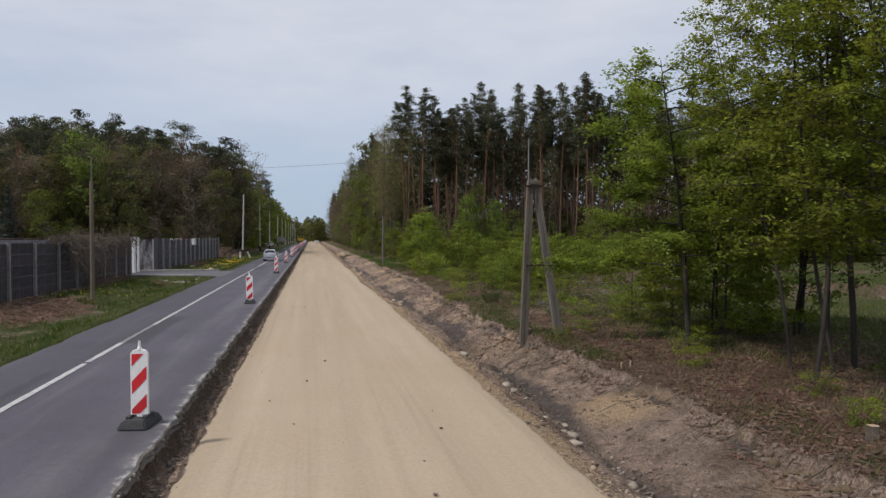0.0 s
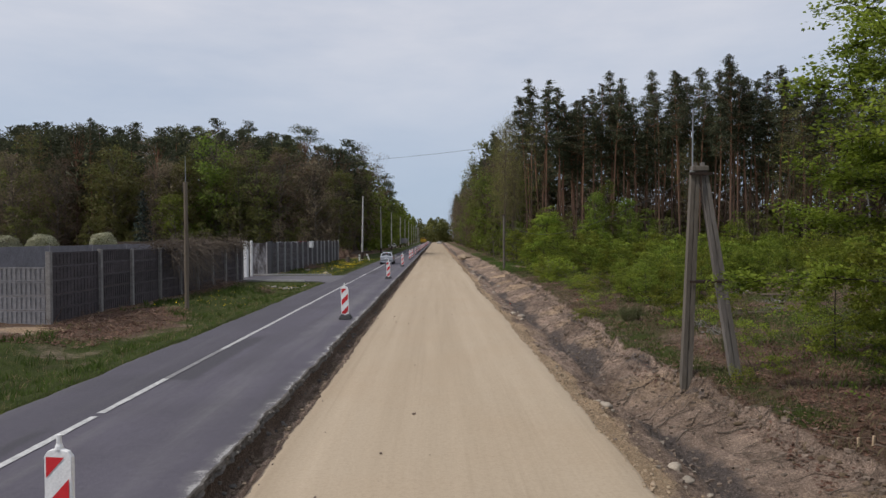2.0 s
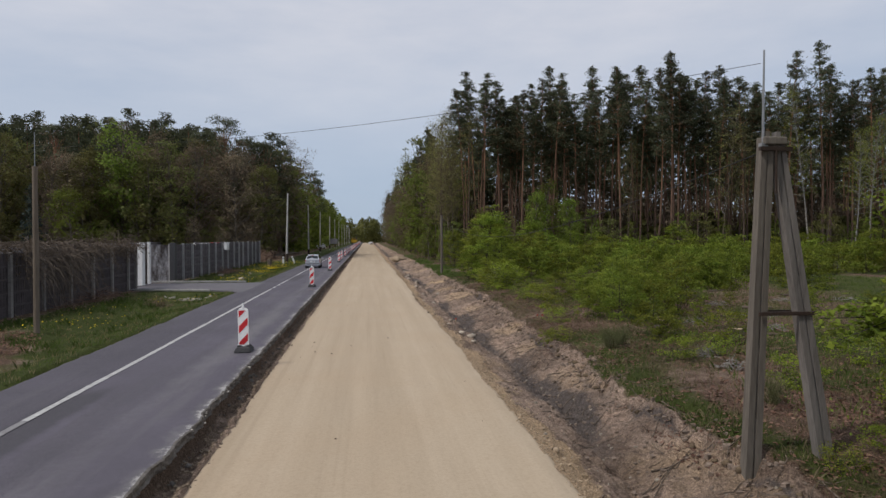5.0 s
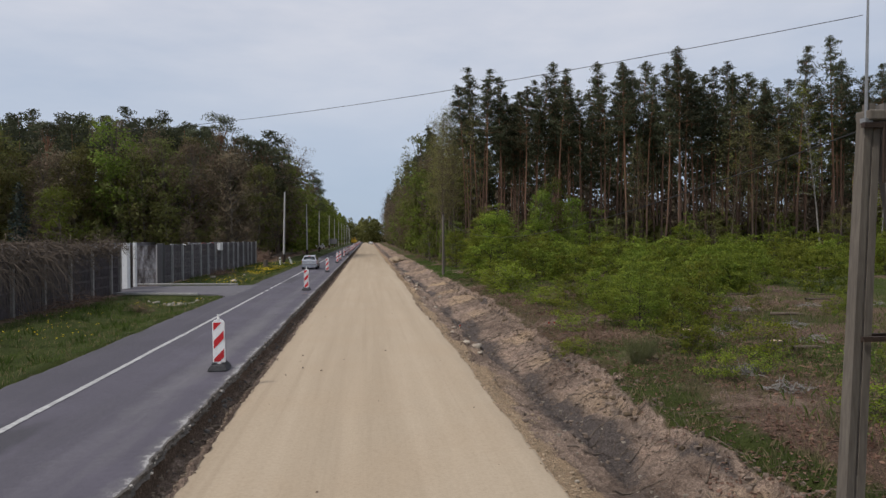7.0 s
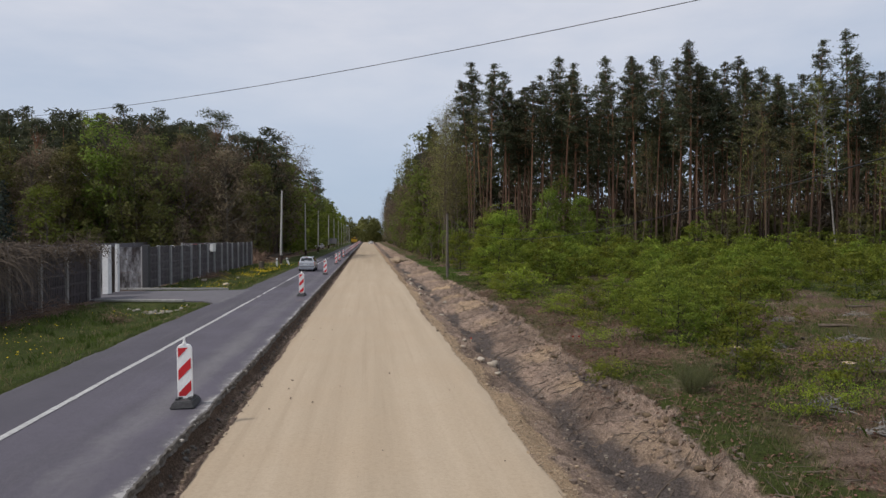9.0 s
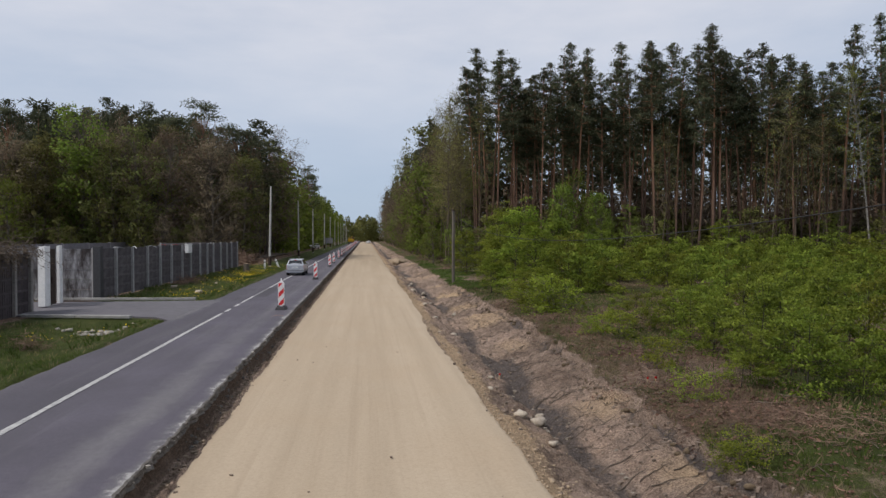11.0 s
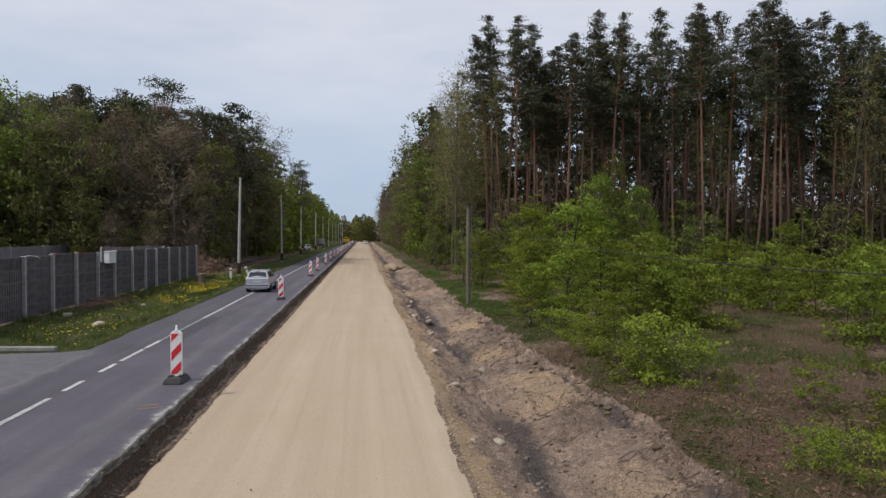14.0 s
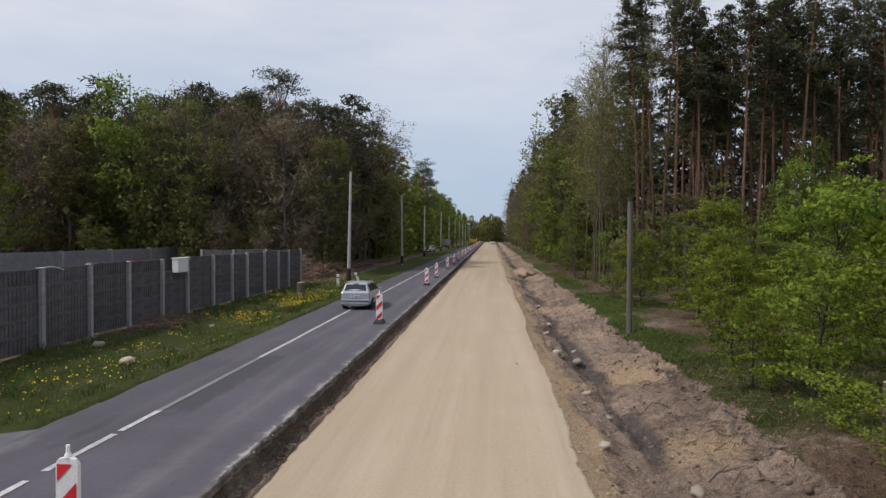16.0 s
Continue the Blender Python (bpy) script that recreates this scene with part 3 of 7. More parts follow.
def sand_r(y):
    return 3.45 + 0.10 * wob(y, 0 * y, 0.12, 8) + 0.04 * wob(y, 0 * y, 0.7, 9) + 0.015 * wob(y, 0 * y, 3.0, 10)


def bank_x(y):
    return np.interp(y, (-10, 15, 22, 25, 29, 38, 43, 51, 60, 75, 100), (7.0, 6.9, 6.3, 6.25, 6.6, 6.6, 7.1, 7.4, 7.3, 7.1, 7.2)) + 0.22 * wob(y, 0 * y, 0.9, 11) + 0.12 * wob(y, 0 * y, 2.7, 12)


def ditch_x(y):
    return 4.95 + 0.2 * wob(y, 0 * y, 0.2, 13)


def land(x, y):
    x, y = np.broadcast_arrays(np.asarray(x, float), np.asarray(y, float))
    far = step(75, 130, y)
    z = np.zeros_like(x)
    # verge, with a shallow ditch that the driveway bridges
    verge = -0.02 - 0.30 * step(-6.6, -8.3, x) + 0.26 * step(-8.9, -10.8, x)
    drive = step(47.5, 49.5, y) * (1 - step(56.3, 57.8, y))
    verge = np.where(x < -6.5, verge * (1 - drive) - 0.06 * drive + 0.05 * wob(x, y, 0.6, 20) * (1 - drive) + 0.025 * wob(x, y, 2.5, 21) * (1 - drive), -0.12)
    z = np.where(x < -6.3, np.where(x < -6.5, verge, -0.12), z)
    cx = cut_x(y)
    z = np.where((x >= -6.3) & (x < cx - 0.03), -0.13, z)
    f = np.clip((x - cx + 0.03) / (sand_l(y) - cx + 0.06), 0, 1)
    tal = -0.13 - 0.30 * np.minimum(1, 3.2 * f) ** 0.6 + 0.05 * step(0.5, 1.0, f) + 0.035 * wob(x, y, 2.6, 22) + 0.025 * wob(x, y, 7, 23) + 0.03 * np.abs(wob(x * 2, y, 4.5, 15))
    z = np.where((x >= cx - 0.03) & (x < sand_l(y) + 0.05), tal, z)
    z = np.where((x >= sand_l(y) + 0.05) & (x < sand_r(y) - 0.05), -0.475, z)
    # ditch and bank on the forest side
    sr, dx, bx = sand_r(y), ditch_x(y), bank_x(y)
    a = np.clip((x - sr + 0.05) / (dx - sr), 0, 1)
    down = -0.44 - (0.62 - 0.25 * far + 0.10 * wob(0 * x, y, 0.25, 44)) * a ** 1.15
    b = np.clip((x - dx) / (bx - dx), 0, 1)
    up = -1.12 + 0.25 * far + 0.48 * b ** 0.9
    top = -0.44 + 0.16 * step(0, 2.2, x - bx)
    bank = np.where(x < dx, down, np.where(x < bx, up, np.minimum(top, -0.64 + 0.25 * far + 0.24 * step(0.0, 0.16, x - bx) + 0.3 * step(0.1, 2.2, x - bx))))
    rough = step(3.5, 4.2, x) * (0.5 + 0.5 * step(13.5, 19, y))
    calm = 1 - 0.7 * step(0.3, 1.5, x - bx)
    bank = bank + rough * calm * (0.12 * wob(x, y, 0.8, 24) + 0.14 * np.abs(wob(x + 0.3 * wob(x, y, 0.7, 3), y * 0.7, 1.7, 25)) - 0.07 + 0.060 * wob(x, y, 3.6, 26) + 0.045 * wob(x, y, 7.0, 30) + 0.035 * np.abs(wob(x, y, 5.0, 48)) + 0.024 * wob(x, y, 13.0, 49))
    z = np.where(x >= sr - 0.05, bank, z)
    wild = step(9, 14, x) + step(-26, -34, x)
    # wooded hill behind the yard
    z = z + 14.0 * step(132, 192, y) * step(-20, -48, x) * (1 - 0.5 * step(-90, -170, x))
    z = z + wild * (0.12 * wob(x, y, 0.22, 27) + 0.06 * wob(x, y, 0.9, 28))
    return z


def land_at(x, y):
    return float(land(np.array([x]), np.array([y]))[0])


def cover(x, y):
    """Masks: grass, dark soil with painted lip shade, leaf litter, orange sand."""
    bx, sr, dx = bank_x(y), sand_r(y), ditch_x(y)
    left = step(-6.38, -6.56, x)
    debris = np.exp(-(((x + 10.6) / 1.9) ** 2 + ((y - 28.6) / 4.2) ** 2) * 1.2)
    g = left * (0.90 + 0.26 * wob(x, y, 0.5, 55) + 0.22 * wob(x, y, 1.7, 56) - 1.05 * debris - 0.75 * step(-11.6, -12.6, x) * (1 - step(92, 98, y)))
    road_l = left * step(94, 100, y) * step(-9.9, -11.6, x)
    g = g - 0.85 * road_l
    g = np.where((x < -13.2) & (y < 96), 0.30 + 0.45 * wob(x, y, 0.21, 58) + 0.35 * wob(x, y, 0.8, 59), g)
    side = step(-0.05, 0.35, x - bx)
    g = np.maximum(g, side * (0.45 + 0.10 * step(1.5, 3.0, x - bx) + 0.22 * step(9.6, 11.0, x) * (1 - step(26, 32, y)) + 0.28 * wob(x, y, 0.16, 31) + 0.34 * wob(x, y, 0.5, 32) + 0.5 * np.exp(-((x - bx - 0.8) / 0.8) ** 2) * (0.9 + 0.6 * wob(x, y, 0.13, 36)) * (1 - 0.75 * step(32, 37, y) * (1 - step(62, 70, y))) - 0.28 * np.exp(-(((x - 8.7) / 1.7) ** 2 + ((y - 40.5) / 6.5) ** 2))
                                 - 0.6 * np.exp(-(((x - 8.3) / 3.0) ** 2 + ((y - 14.5) / 5.5) ** 2)) - 0.5 * np.exp(-(((x - 8.4) / 1.6) ** 2 + ((y - 22.5) / 2.5) ** 2))))
    g = np.where((y > 92) & (x > 0), np.minimum(g, 0.45), g)
    g = np.maximum(g, side * step(74, 84, y) * (0.56 + 0.34 * wob(x, y, 0.35, 47)) * (1 - step(1.4, 3.4, x - bx)))
    d = (0.78 + 0.36 * wob(0 * x, y, 0.33, 45)) * np.exp(-((x - dx - 0.05 - 0.25 * wob(0 * x, y, 0.5, 46)) / 0.5) ** 2) + 0.36 * step(3.8, 4.6, x) * (1 - side) * wob(x, y, 0.45, 33)
    # shadow line under the overhanging turf lip, painted as a dark band
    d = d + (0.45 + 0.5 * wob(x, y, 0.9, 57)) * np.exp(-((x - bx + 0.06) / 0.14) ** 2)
    d = np.where((x > -2.2) & (x < -1.2), 0.75 * (1 - step(0.03, 0.12, x - cut_x(y))) + 0.10 + 0.40 * wob(x, y, 1.1, 34), d)
    lt = 1.3 * debris - 2.0 * np.exp(-(((x + 12.2) / 1.3) ** 2 + ((y - 26.6) / 0.75) ** 2)) + side * (0.78 + 0.35 * wob(x, y, 0.3, 35) + 0.35 * np.exp(-(((x - 8.3) / 3.0) ** 2 + ((y - 13.5) / 7.0) ** 2))) + 0.75 * debris + 0.7 * left * step(-11.6, -12.6, x) + 0.8 * road_l
    o = (1 - side) * step(3.3, 3.6, x) * (0.14 + 0.5 * wob(x, y, 0.45, 37) + 0.80 * (1 - step(0.25, 0.8, x - sr - 0.2 * wob(x, y, 1.2, 38)))) + 0.0 * x
    for px, py, r in ((6.3, 47.5, 1.1), (5.9, 51.0, 1.0), (6.2, 58.0, 1.5), (6.1, 66, 1.4), (6.0, 13.2, 1.0)):
        o = o + 0.36 * np.exp(-((x - px) ** 2 + (y - py) ** 2 * 0.6) / r ** 2) * (1 - side)
    o = o + 1.1 * np.exp(-(((x + 12.2) / 1.3) ** 2 + ((y - 26.6) / 0.75) ** 2))
    return g, d, lt, o


def spans(*runs):
    out = []
    for a, b, n in runs:
        out.append(np.linspace(a, b, n, endpoint=False))
    return np.concatenate(out)


def sheet(xs, ys, fn):
    X, Y = np.meshgrid(xs, ys)
    V = np.stack([X, Y, fn(X, Y)], -1).reshape(-1, 3)
    w = len(xs)
    i = (np.arange(len(ys) - 1)[:, None] * w + np.arange(w - 1)[None]).reshape(-1, 1)
    return V, i + np.array([[0, 1, w + 1, w]])


gx = np.append(spans((-2500, -300, 6), (-300, -60, 8), (-60, -16, 16), (-16, -6.7, 26), (-6.7, -6.2, 5), (-6.2, -2.3, 3), (-2.3, -1.3, 28), (-1.3, 3.1, 3), (3.1, 8.4, 104), (8.4, 16, 26), (16, 60, 24), (60, 300, 8), (300, 2500, 6)), 2500)
gy = np.append(spans((-300, -20, 6), (-20, 2, 12), (2, 60, 760), (60, 74, 80), (74, 120, 70), (120, 450, 60), (450, 3000, 10)), 3000)
gV, gF = sheet(gx, gy, land)
gg = Geo()
gg.add(gV, gF)
g_me = gg.mesh("ground", True)
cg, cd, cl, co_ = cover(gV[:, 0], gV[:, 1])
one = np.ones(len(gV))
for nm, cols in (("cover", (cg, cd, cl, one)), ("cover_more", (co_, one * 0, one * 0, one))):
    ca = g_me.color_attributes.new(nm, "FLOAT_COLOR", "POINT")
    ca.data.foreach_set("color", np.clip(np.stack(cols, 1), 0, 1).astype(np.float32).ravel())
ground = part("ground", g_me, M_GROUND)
tagged(ground, "bare soil, grass and leaf litter beside the road", "ground", kind="structure")

# asphalt slab with a broken edge
ry = np.append(spans((-60, 3, 20), (3, 75, 1700), (75, 160, 300), (160, 700, 60)), 700)


def road_row(y):
    c = cut_x(y)
    n1, n2 = wob(y, 0 * y, 5.0, 40), wob(y, 0 * y, 11.0, 41)
    l = -6.42 + 0.06 * wob(y, 0 * y, 0.6, 42) + 0.03 * wob(y, 0 * y, 3, 43)
    z0 = 0 * y
    return [(l, z0 - 0.10), (l + 0.02, z0 - 0.02), (l + 0.12, z0), (z0 - 5.4, z0 + 0.012), (z0 - 4.2, z0 + 0.012), (z0 - 3.0, z0), (c - 0.16, z0), (c - 0.03, z0 - 0.004),
            (c + 0.012 * n1, z0 - 0.018), (c + 0.028 * n2, z0 - 0.065), (c - 0.02 + 0.035 * n1, z0 - 0.10), (c + 0.01 + 0.03 * n2, z0 - 0.14), (c - 0.05 + 0.03 * n1, z0 - 0.19)]


rows = road_row(ry)
rV = np.stack([np.stack([a + 0 * ry, ry, b + 0 * ry], -1) for a, b in rows], 1)
w = len(rows)
rg = Geo()
ri = (np.arange(len(ry) - 1)[:, None] * w + np.arange(w - 1)[None])
rg.add(rV.reshape(-1, 3), (ri.reshape(-1, 1) + np.array([[0, 1, w + 1, w]])))
r_me = rg.mesh("road")
r_me.materials.append(M_ASPH)
r_me.materials.append(M_EDGE)
kcol = np.tile(np.arange(w - 1), len(ry) - 1)
r_me.polygons.foreach_set("material_index", (kcol >= 7).astype(np.int32))
r_me.polygons.foreach_set("use_smooth", (kcol < 6))
road = part("road", r_me, None)
tagged(road, "worn grey asphalt road with a broken cut edge", "road", kind="structure")

# worn lane line: one long stripe, dashes by the driveway, gaps where a patch covers it
line_runs = [(-40, 15.5, 0), (15.7, 18.4, 0), (18.45, 22.0, 1), (22.0, 50.2, 0), (50.85, 51.9, 0), (52.9, 54.0, 0), (54.4, 56.3, 0), (56.5, 57.9, 0), (57.9, 63.9, 1), (63.9, 330, 0)]
for a, b, faded in line_runs:
    lg = Geo()
    yy = np.arange(a, b + 0.01, 0.25 if b < 100 else 1.0)
    yy[-1] = b
    lw = 0.062 + 0.008 * wob(yy, 0 * yy, 4, 50)
    mx = -4.74 + 0.012 * wob(yy, 0 * yy, 0.4, 51)
    V = np.stack([np.stack([mx - lw, yy, 0 * yy + 0.022], -1), np.stack([mx + lw, yy, 0 * yy + 0.022], -1)], 1).reshape(-1, 3)
    i = np.arange(len(yy) - 1)[:, None] * 2
    lg.add(V, i + np.array([[0, 1, 3, 2]]))
    ln = part("lane_line", lg, M_PAINTW if faded else M_PAINT)
    tagged(ln, "line worn down to a grey trace on the asphalt" if faded else "worn white painted line on the asphalt", "road marking", kind="structure")

# stray orange spray mark near the cut edge
og = Geo()
for a, b, c, d in ((-2.66, 49.12, -2.22, 49.26), (-2.60, 49.42, -2.36, 49.46)):
    og.add([(a, b, 0.004), (c, d, 0.004), (c, d + 0.07, 0.004), (a, b + 0.06, 0.004)], [(0, 1, 2, 3)])
tagged(part("spray_mark", og, M_SPRAY), "faded orange surveyor's spray mark on the asphalt", "road marking", kind="structure")

# sand track
sy = np.append(spans((-60, 3, 30), (3, 75, 400), (75, 160, 120), (160, 650, 60)), 650)
su = np.concatenate([[0, 0.0, 0.01, 0.03], np.linspace(0.06, 0.94, 46), [0.97, 0.99, 1.0, 1.0]])
SU, SY = np.meshgrid(su, sy)
SX = sand_l(SY) + SU * (sand_r(SY) - sand_l(SY))
SZ = -0.40 + 0.010 * wob(SX, SY * 0.05, 2.4, 60) + 0.006 * wob(SX, SY * 0.25, 7, 61) + 0.010 * wob(SX, SY, 0.5, 62) - 0.02 * step(0.93, 1.0, SU)
SZ += -0.035 * (SU > 0.985) * (0.6 + 0.4 * wob(SX, SY, 3, 63)) - 0.02 * (SU < 0.02)
edge0, edge1 = (np.arange(len(su)) == 0), (np.arange(len(su)) == len(su) - 1)
SZ[:, edge0 | edge1] -= 0.11
SX[:, 0] -= 0.03
SX[:, -1] += 0.06
sg = Geo()
w = len(su)
i = (np.arange(len(sy) - 1)[:, None] * w + np.arange(w - 1)[None]).reshape(-1, 1)
sg.add(np.stack([SX, SY, SZ], -1).reshape(-1, 3), i + np.array([[0, 1, w + 1, w]]))
track = part("sand_track", sg, M_SAND, smooth=True)
tagged(track, "compacted pale sand road bed freshly graded", "road", kind="structure")

# ---- plants ----


def arc(p, d, length, n, droop=0.0, wig=0.1, r=None):
    """A bent line from p towards d; droop bends it down, negative bends it up."""
    d = np.asarray(d, float) / np.linalg.norm(d)
    pts = [np.asarray(p, float)]
    for _ in range(n):
        d = d + np.array((0, 0, -droop / n)) + r.normal(size=3) * wig / n
        d = d / np.linalg.norm(d)
        pts.append(pts[-1] + d * length / n)
    return np.array(pts)


def along(pts, f):
    """Points at the fractions f of a line."""
    k = np.clip(np.asarray(f, float), 0, 0.9999) * (len(pts) - 1)
    i = k.astype(int)
    return pts[i] + (pts[i + 1] - pts[i]) * (k - i)[:, None]


def pine_meshes(seed, h, base, spread, dead=10, lean=0.015, pads=5, tuft=24, size=0.29, sides=6, aspect=0.3):
    """A pine: bare trunk with dead stubs, a lopsided crown of rising branches that carry flat pads of needles."""
    r = np.random.default_rng(seed)
    tg, cg_ = Geo(), Geo()
    trunk = arc((0, 0, -0.3), (r.normal() * lean, r.normal() * lean, 1), h + 0.3, 12, 0, 0.16, r)
    rr = h * 0.0064 * (1 - np.linspace(0, 1, 13) ** 1.4 * 0.9)
    tg.tube(trunk, rr, sides)
    for _ in range(dead):
        f = r.uniform(0.22, base)
        a = r.uniform(0, 2 * np.pi)
        b = arc(along(trunk, [f])[0], (math.cos(a), math.sin(a), -0.1), r.uniform(0.5, 1.9), 3, 0.3, 0.5, r)
        tg.tube(b, np.linspace(0.022, 0.006, 4), 3, False)
    heavy = r.uniform(0, 2 * np.pi)
    wh = 13

    def pad(c, rad, n, lift):
        d = r.normal(size=(n, 3)) * np.array((1, 1, 0.40)) * rad * 0.55
        ax = along(trunk, [min(0.999, max(0.0, c[2] / (h + 0.3)))])[0]
        out = d * 1.3 / rad + (c - ax) * np.array((1, 1, 0)) * 0.25 + np.array((0, 0, lift))
        cg_.leaves(c + d, r.uniform(0.6, 1.25, n) * size, 0.35, aspect, r, out)
    for k in range(wh):
        g0 = (k + 0.4 * r.uniform()) / wh
        for q in range(r.integers(3, 5)):
            g = min(0.97, max(0, g0 + r.normal() * 0.02))
            a = r.uniform(0, 2 * np.pi)
            L = spread * ((1 - g) ** 0.80 * 1.18 + 0.06) * r.uniform(0.45, 1.2) * min(1, 0.5 + 2.4 * g) * (1 + 0.30 * math.cos(a - heavy) * (1 - g))
            b = arc(along(trunk, [base + (1 - base) * g])[0], (math.cos(a), math.sin(a), 0.06 + 0.70 * g), L, 4, -0.35, 0.7, r)
            tg.tube(b, np.linspace(0.042, 0.008, 5), 3, False)
            m = max(2, int(pads * (0.4 + L * 0.28)))
            for f in r.uniform(0.38, 1.02, m):
                c = along(b, [f])[0] + r.normal(size=3) * np.array((0.22, 0.22, 0.07)) * (0.35 + 0.35 * L)
                pad(c, r.uniform(0.40, 0.90) * (1 - 0.45 * g), max(3, int(tuft * r.uniform(0.6, 1.3))), 0.75)
    n = 90 if tuft > 10 else 40
    g = r.uniform(0.03, 0.80, n)
    ax = along(trunk, base + (1 - base) * g)
    c = ax + r.normal(size=(n, 3)) * np.array((1, 1, 0.5)) * (spread * 0.26 * (1 - g) + 0.1)[:, None]
    cg_.leaves(c, r.uniform(0.7, 1.2, n) * size * 1.7, 0.3, 0.4, r, (c - ax) + np.array((0, 0, 0.5)))
    for f in (0.93, 0.945, 0.96, 0.972, 0.984, 0.995):
        pad(along(trunk, [f])[0] + r.normal(size=3) * np.array((0.5, 0.5, 0.2)) * (1.01 - f) * 6, 0.20 + 4.5 * (1 - f), max(3, int(tuft * 0.8)), 0.6)
    return tg.mesh("trunk", True), cg_.mesh("crown")


def broad_meshes(seed, h, radius, base, stems=1, leaf=0.10, nleaf=6000, trunk_r=0.1, up=0.5, flat=0.55, bare=0.0, spread=0.35, twig=0.5, thick=3.2, fine=True, low=False):
    """A broad-leaved plant: stems, limbs, twigs, and leaves gathered on the twigs."""
    r = np.random.default_rng(seed)
    tg, cg_ = Geo(), Geo()
    tips = []
    for s in range(stems):
        a = 2 * math.pi * s / stems + r.uniform(-0.4, 0.4)
        off = 0.0 if stems == 1 else spread
        hh = h * (1 if s == 0 else r.uniform(0.7, 0.98))
        st = arc((math.cos(a) * off * 0.35, math.sin(a) * off * 0.35, -0.2), (math.cos(a) * off * 0.45, math.sin(a) * off * 0.45, 1), hh + 0.2, 9, 0, 0.35, r)
        tg.tube(st, trunk_r * (1 - np.linspace(0, 1, 10) ** 1.1 * 0.9), 6)
        nb = max(6, int((10 + hh * 2.2) / stems ** 0.5))
        for k in range(nb):
            f = base + (1 - base) * (k + r.uniform(0, 0.9)) / nb
            g = (f - base) / (1 - base)
            L = radius * (0.45 + 0.75 * math.sin(math.pi * (0.18 + 0.78 * g))) * r.uniform(0.6, 1.15)
            if low:
                L = radius * ((1 - g) ** 0.7 * 1.05 + 0.15) * r.uniform(0.7, 1.1)
            a2 = k * 2.4 + r.uniform(-0.6, 0.6)
            b = arc(along(st, [f])[0], (math.cos(a2), math.sin(a2), up * (0.4 + 0.9 * g)), L, 5, 0.25, 0.6, r)
            tg.tube(b if fine else b[::5], np.linspace(trunk_r * 0.28, 0.006, 6 if fine else 2), 4 if fine else 3, False)
            ns = max(4, int(L * thick))
            for q in range(ns):
                ff = r.uniform(0.25, 1.0)
                d = b[-1] - b[0]
                d = d / np.linalg.norm(d) + r.normal(size=3) * np.array((0.75, 0.75, 0.45))
                t = arc(along(b, [ff])[0], d, twig * r.uniform(0.5, 1.3) * (0.6 + 0.25 * radius), 3, 0.2, 0.5, r)
                if fine:
                    tg.tube(t[::3], np.array((0.008, 0.003)) + trunk_r * 0.02, 3, False)
                tips.append((t, b[-1] * 0.4 + b[2] * 0.6, st[5]))
    per = max(1, nleaf // len(tips))
    for t, bc, sc in tips:
        n = r.poisson(per)
        if r.uniform() < bare or n == 0:
            continue
        c = along(t, r.uniform(0.1, 1.05, n)) + r.normal(size=(n, 3)) * np.array((1, 1, 0.55)) * leaf * 1.25
        cg_.leaves(c, r.uniform(0.6, 1.2, n) * leaf, flat, 0.62, r, (c - bc) * 0.8 / radius ** 0.5 + (c - sc) * np.array((0.5, 0.5, 0.35)) / radius + np.array((0, 0, 0.6)))
    return tg.mesh("trunk", True), cg_.mesh("crown")


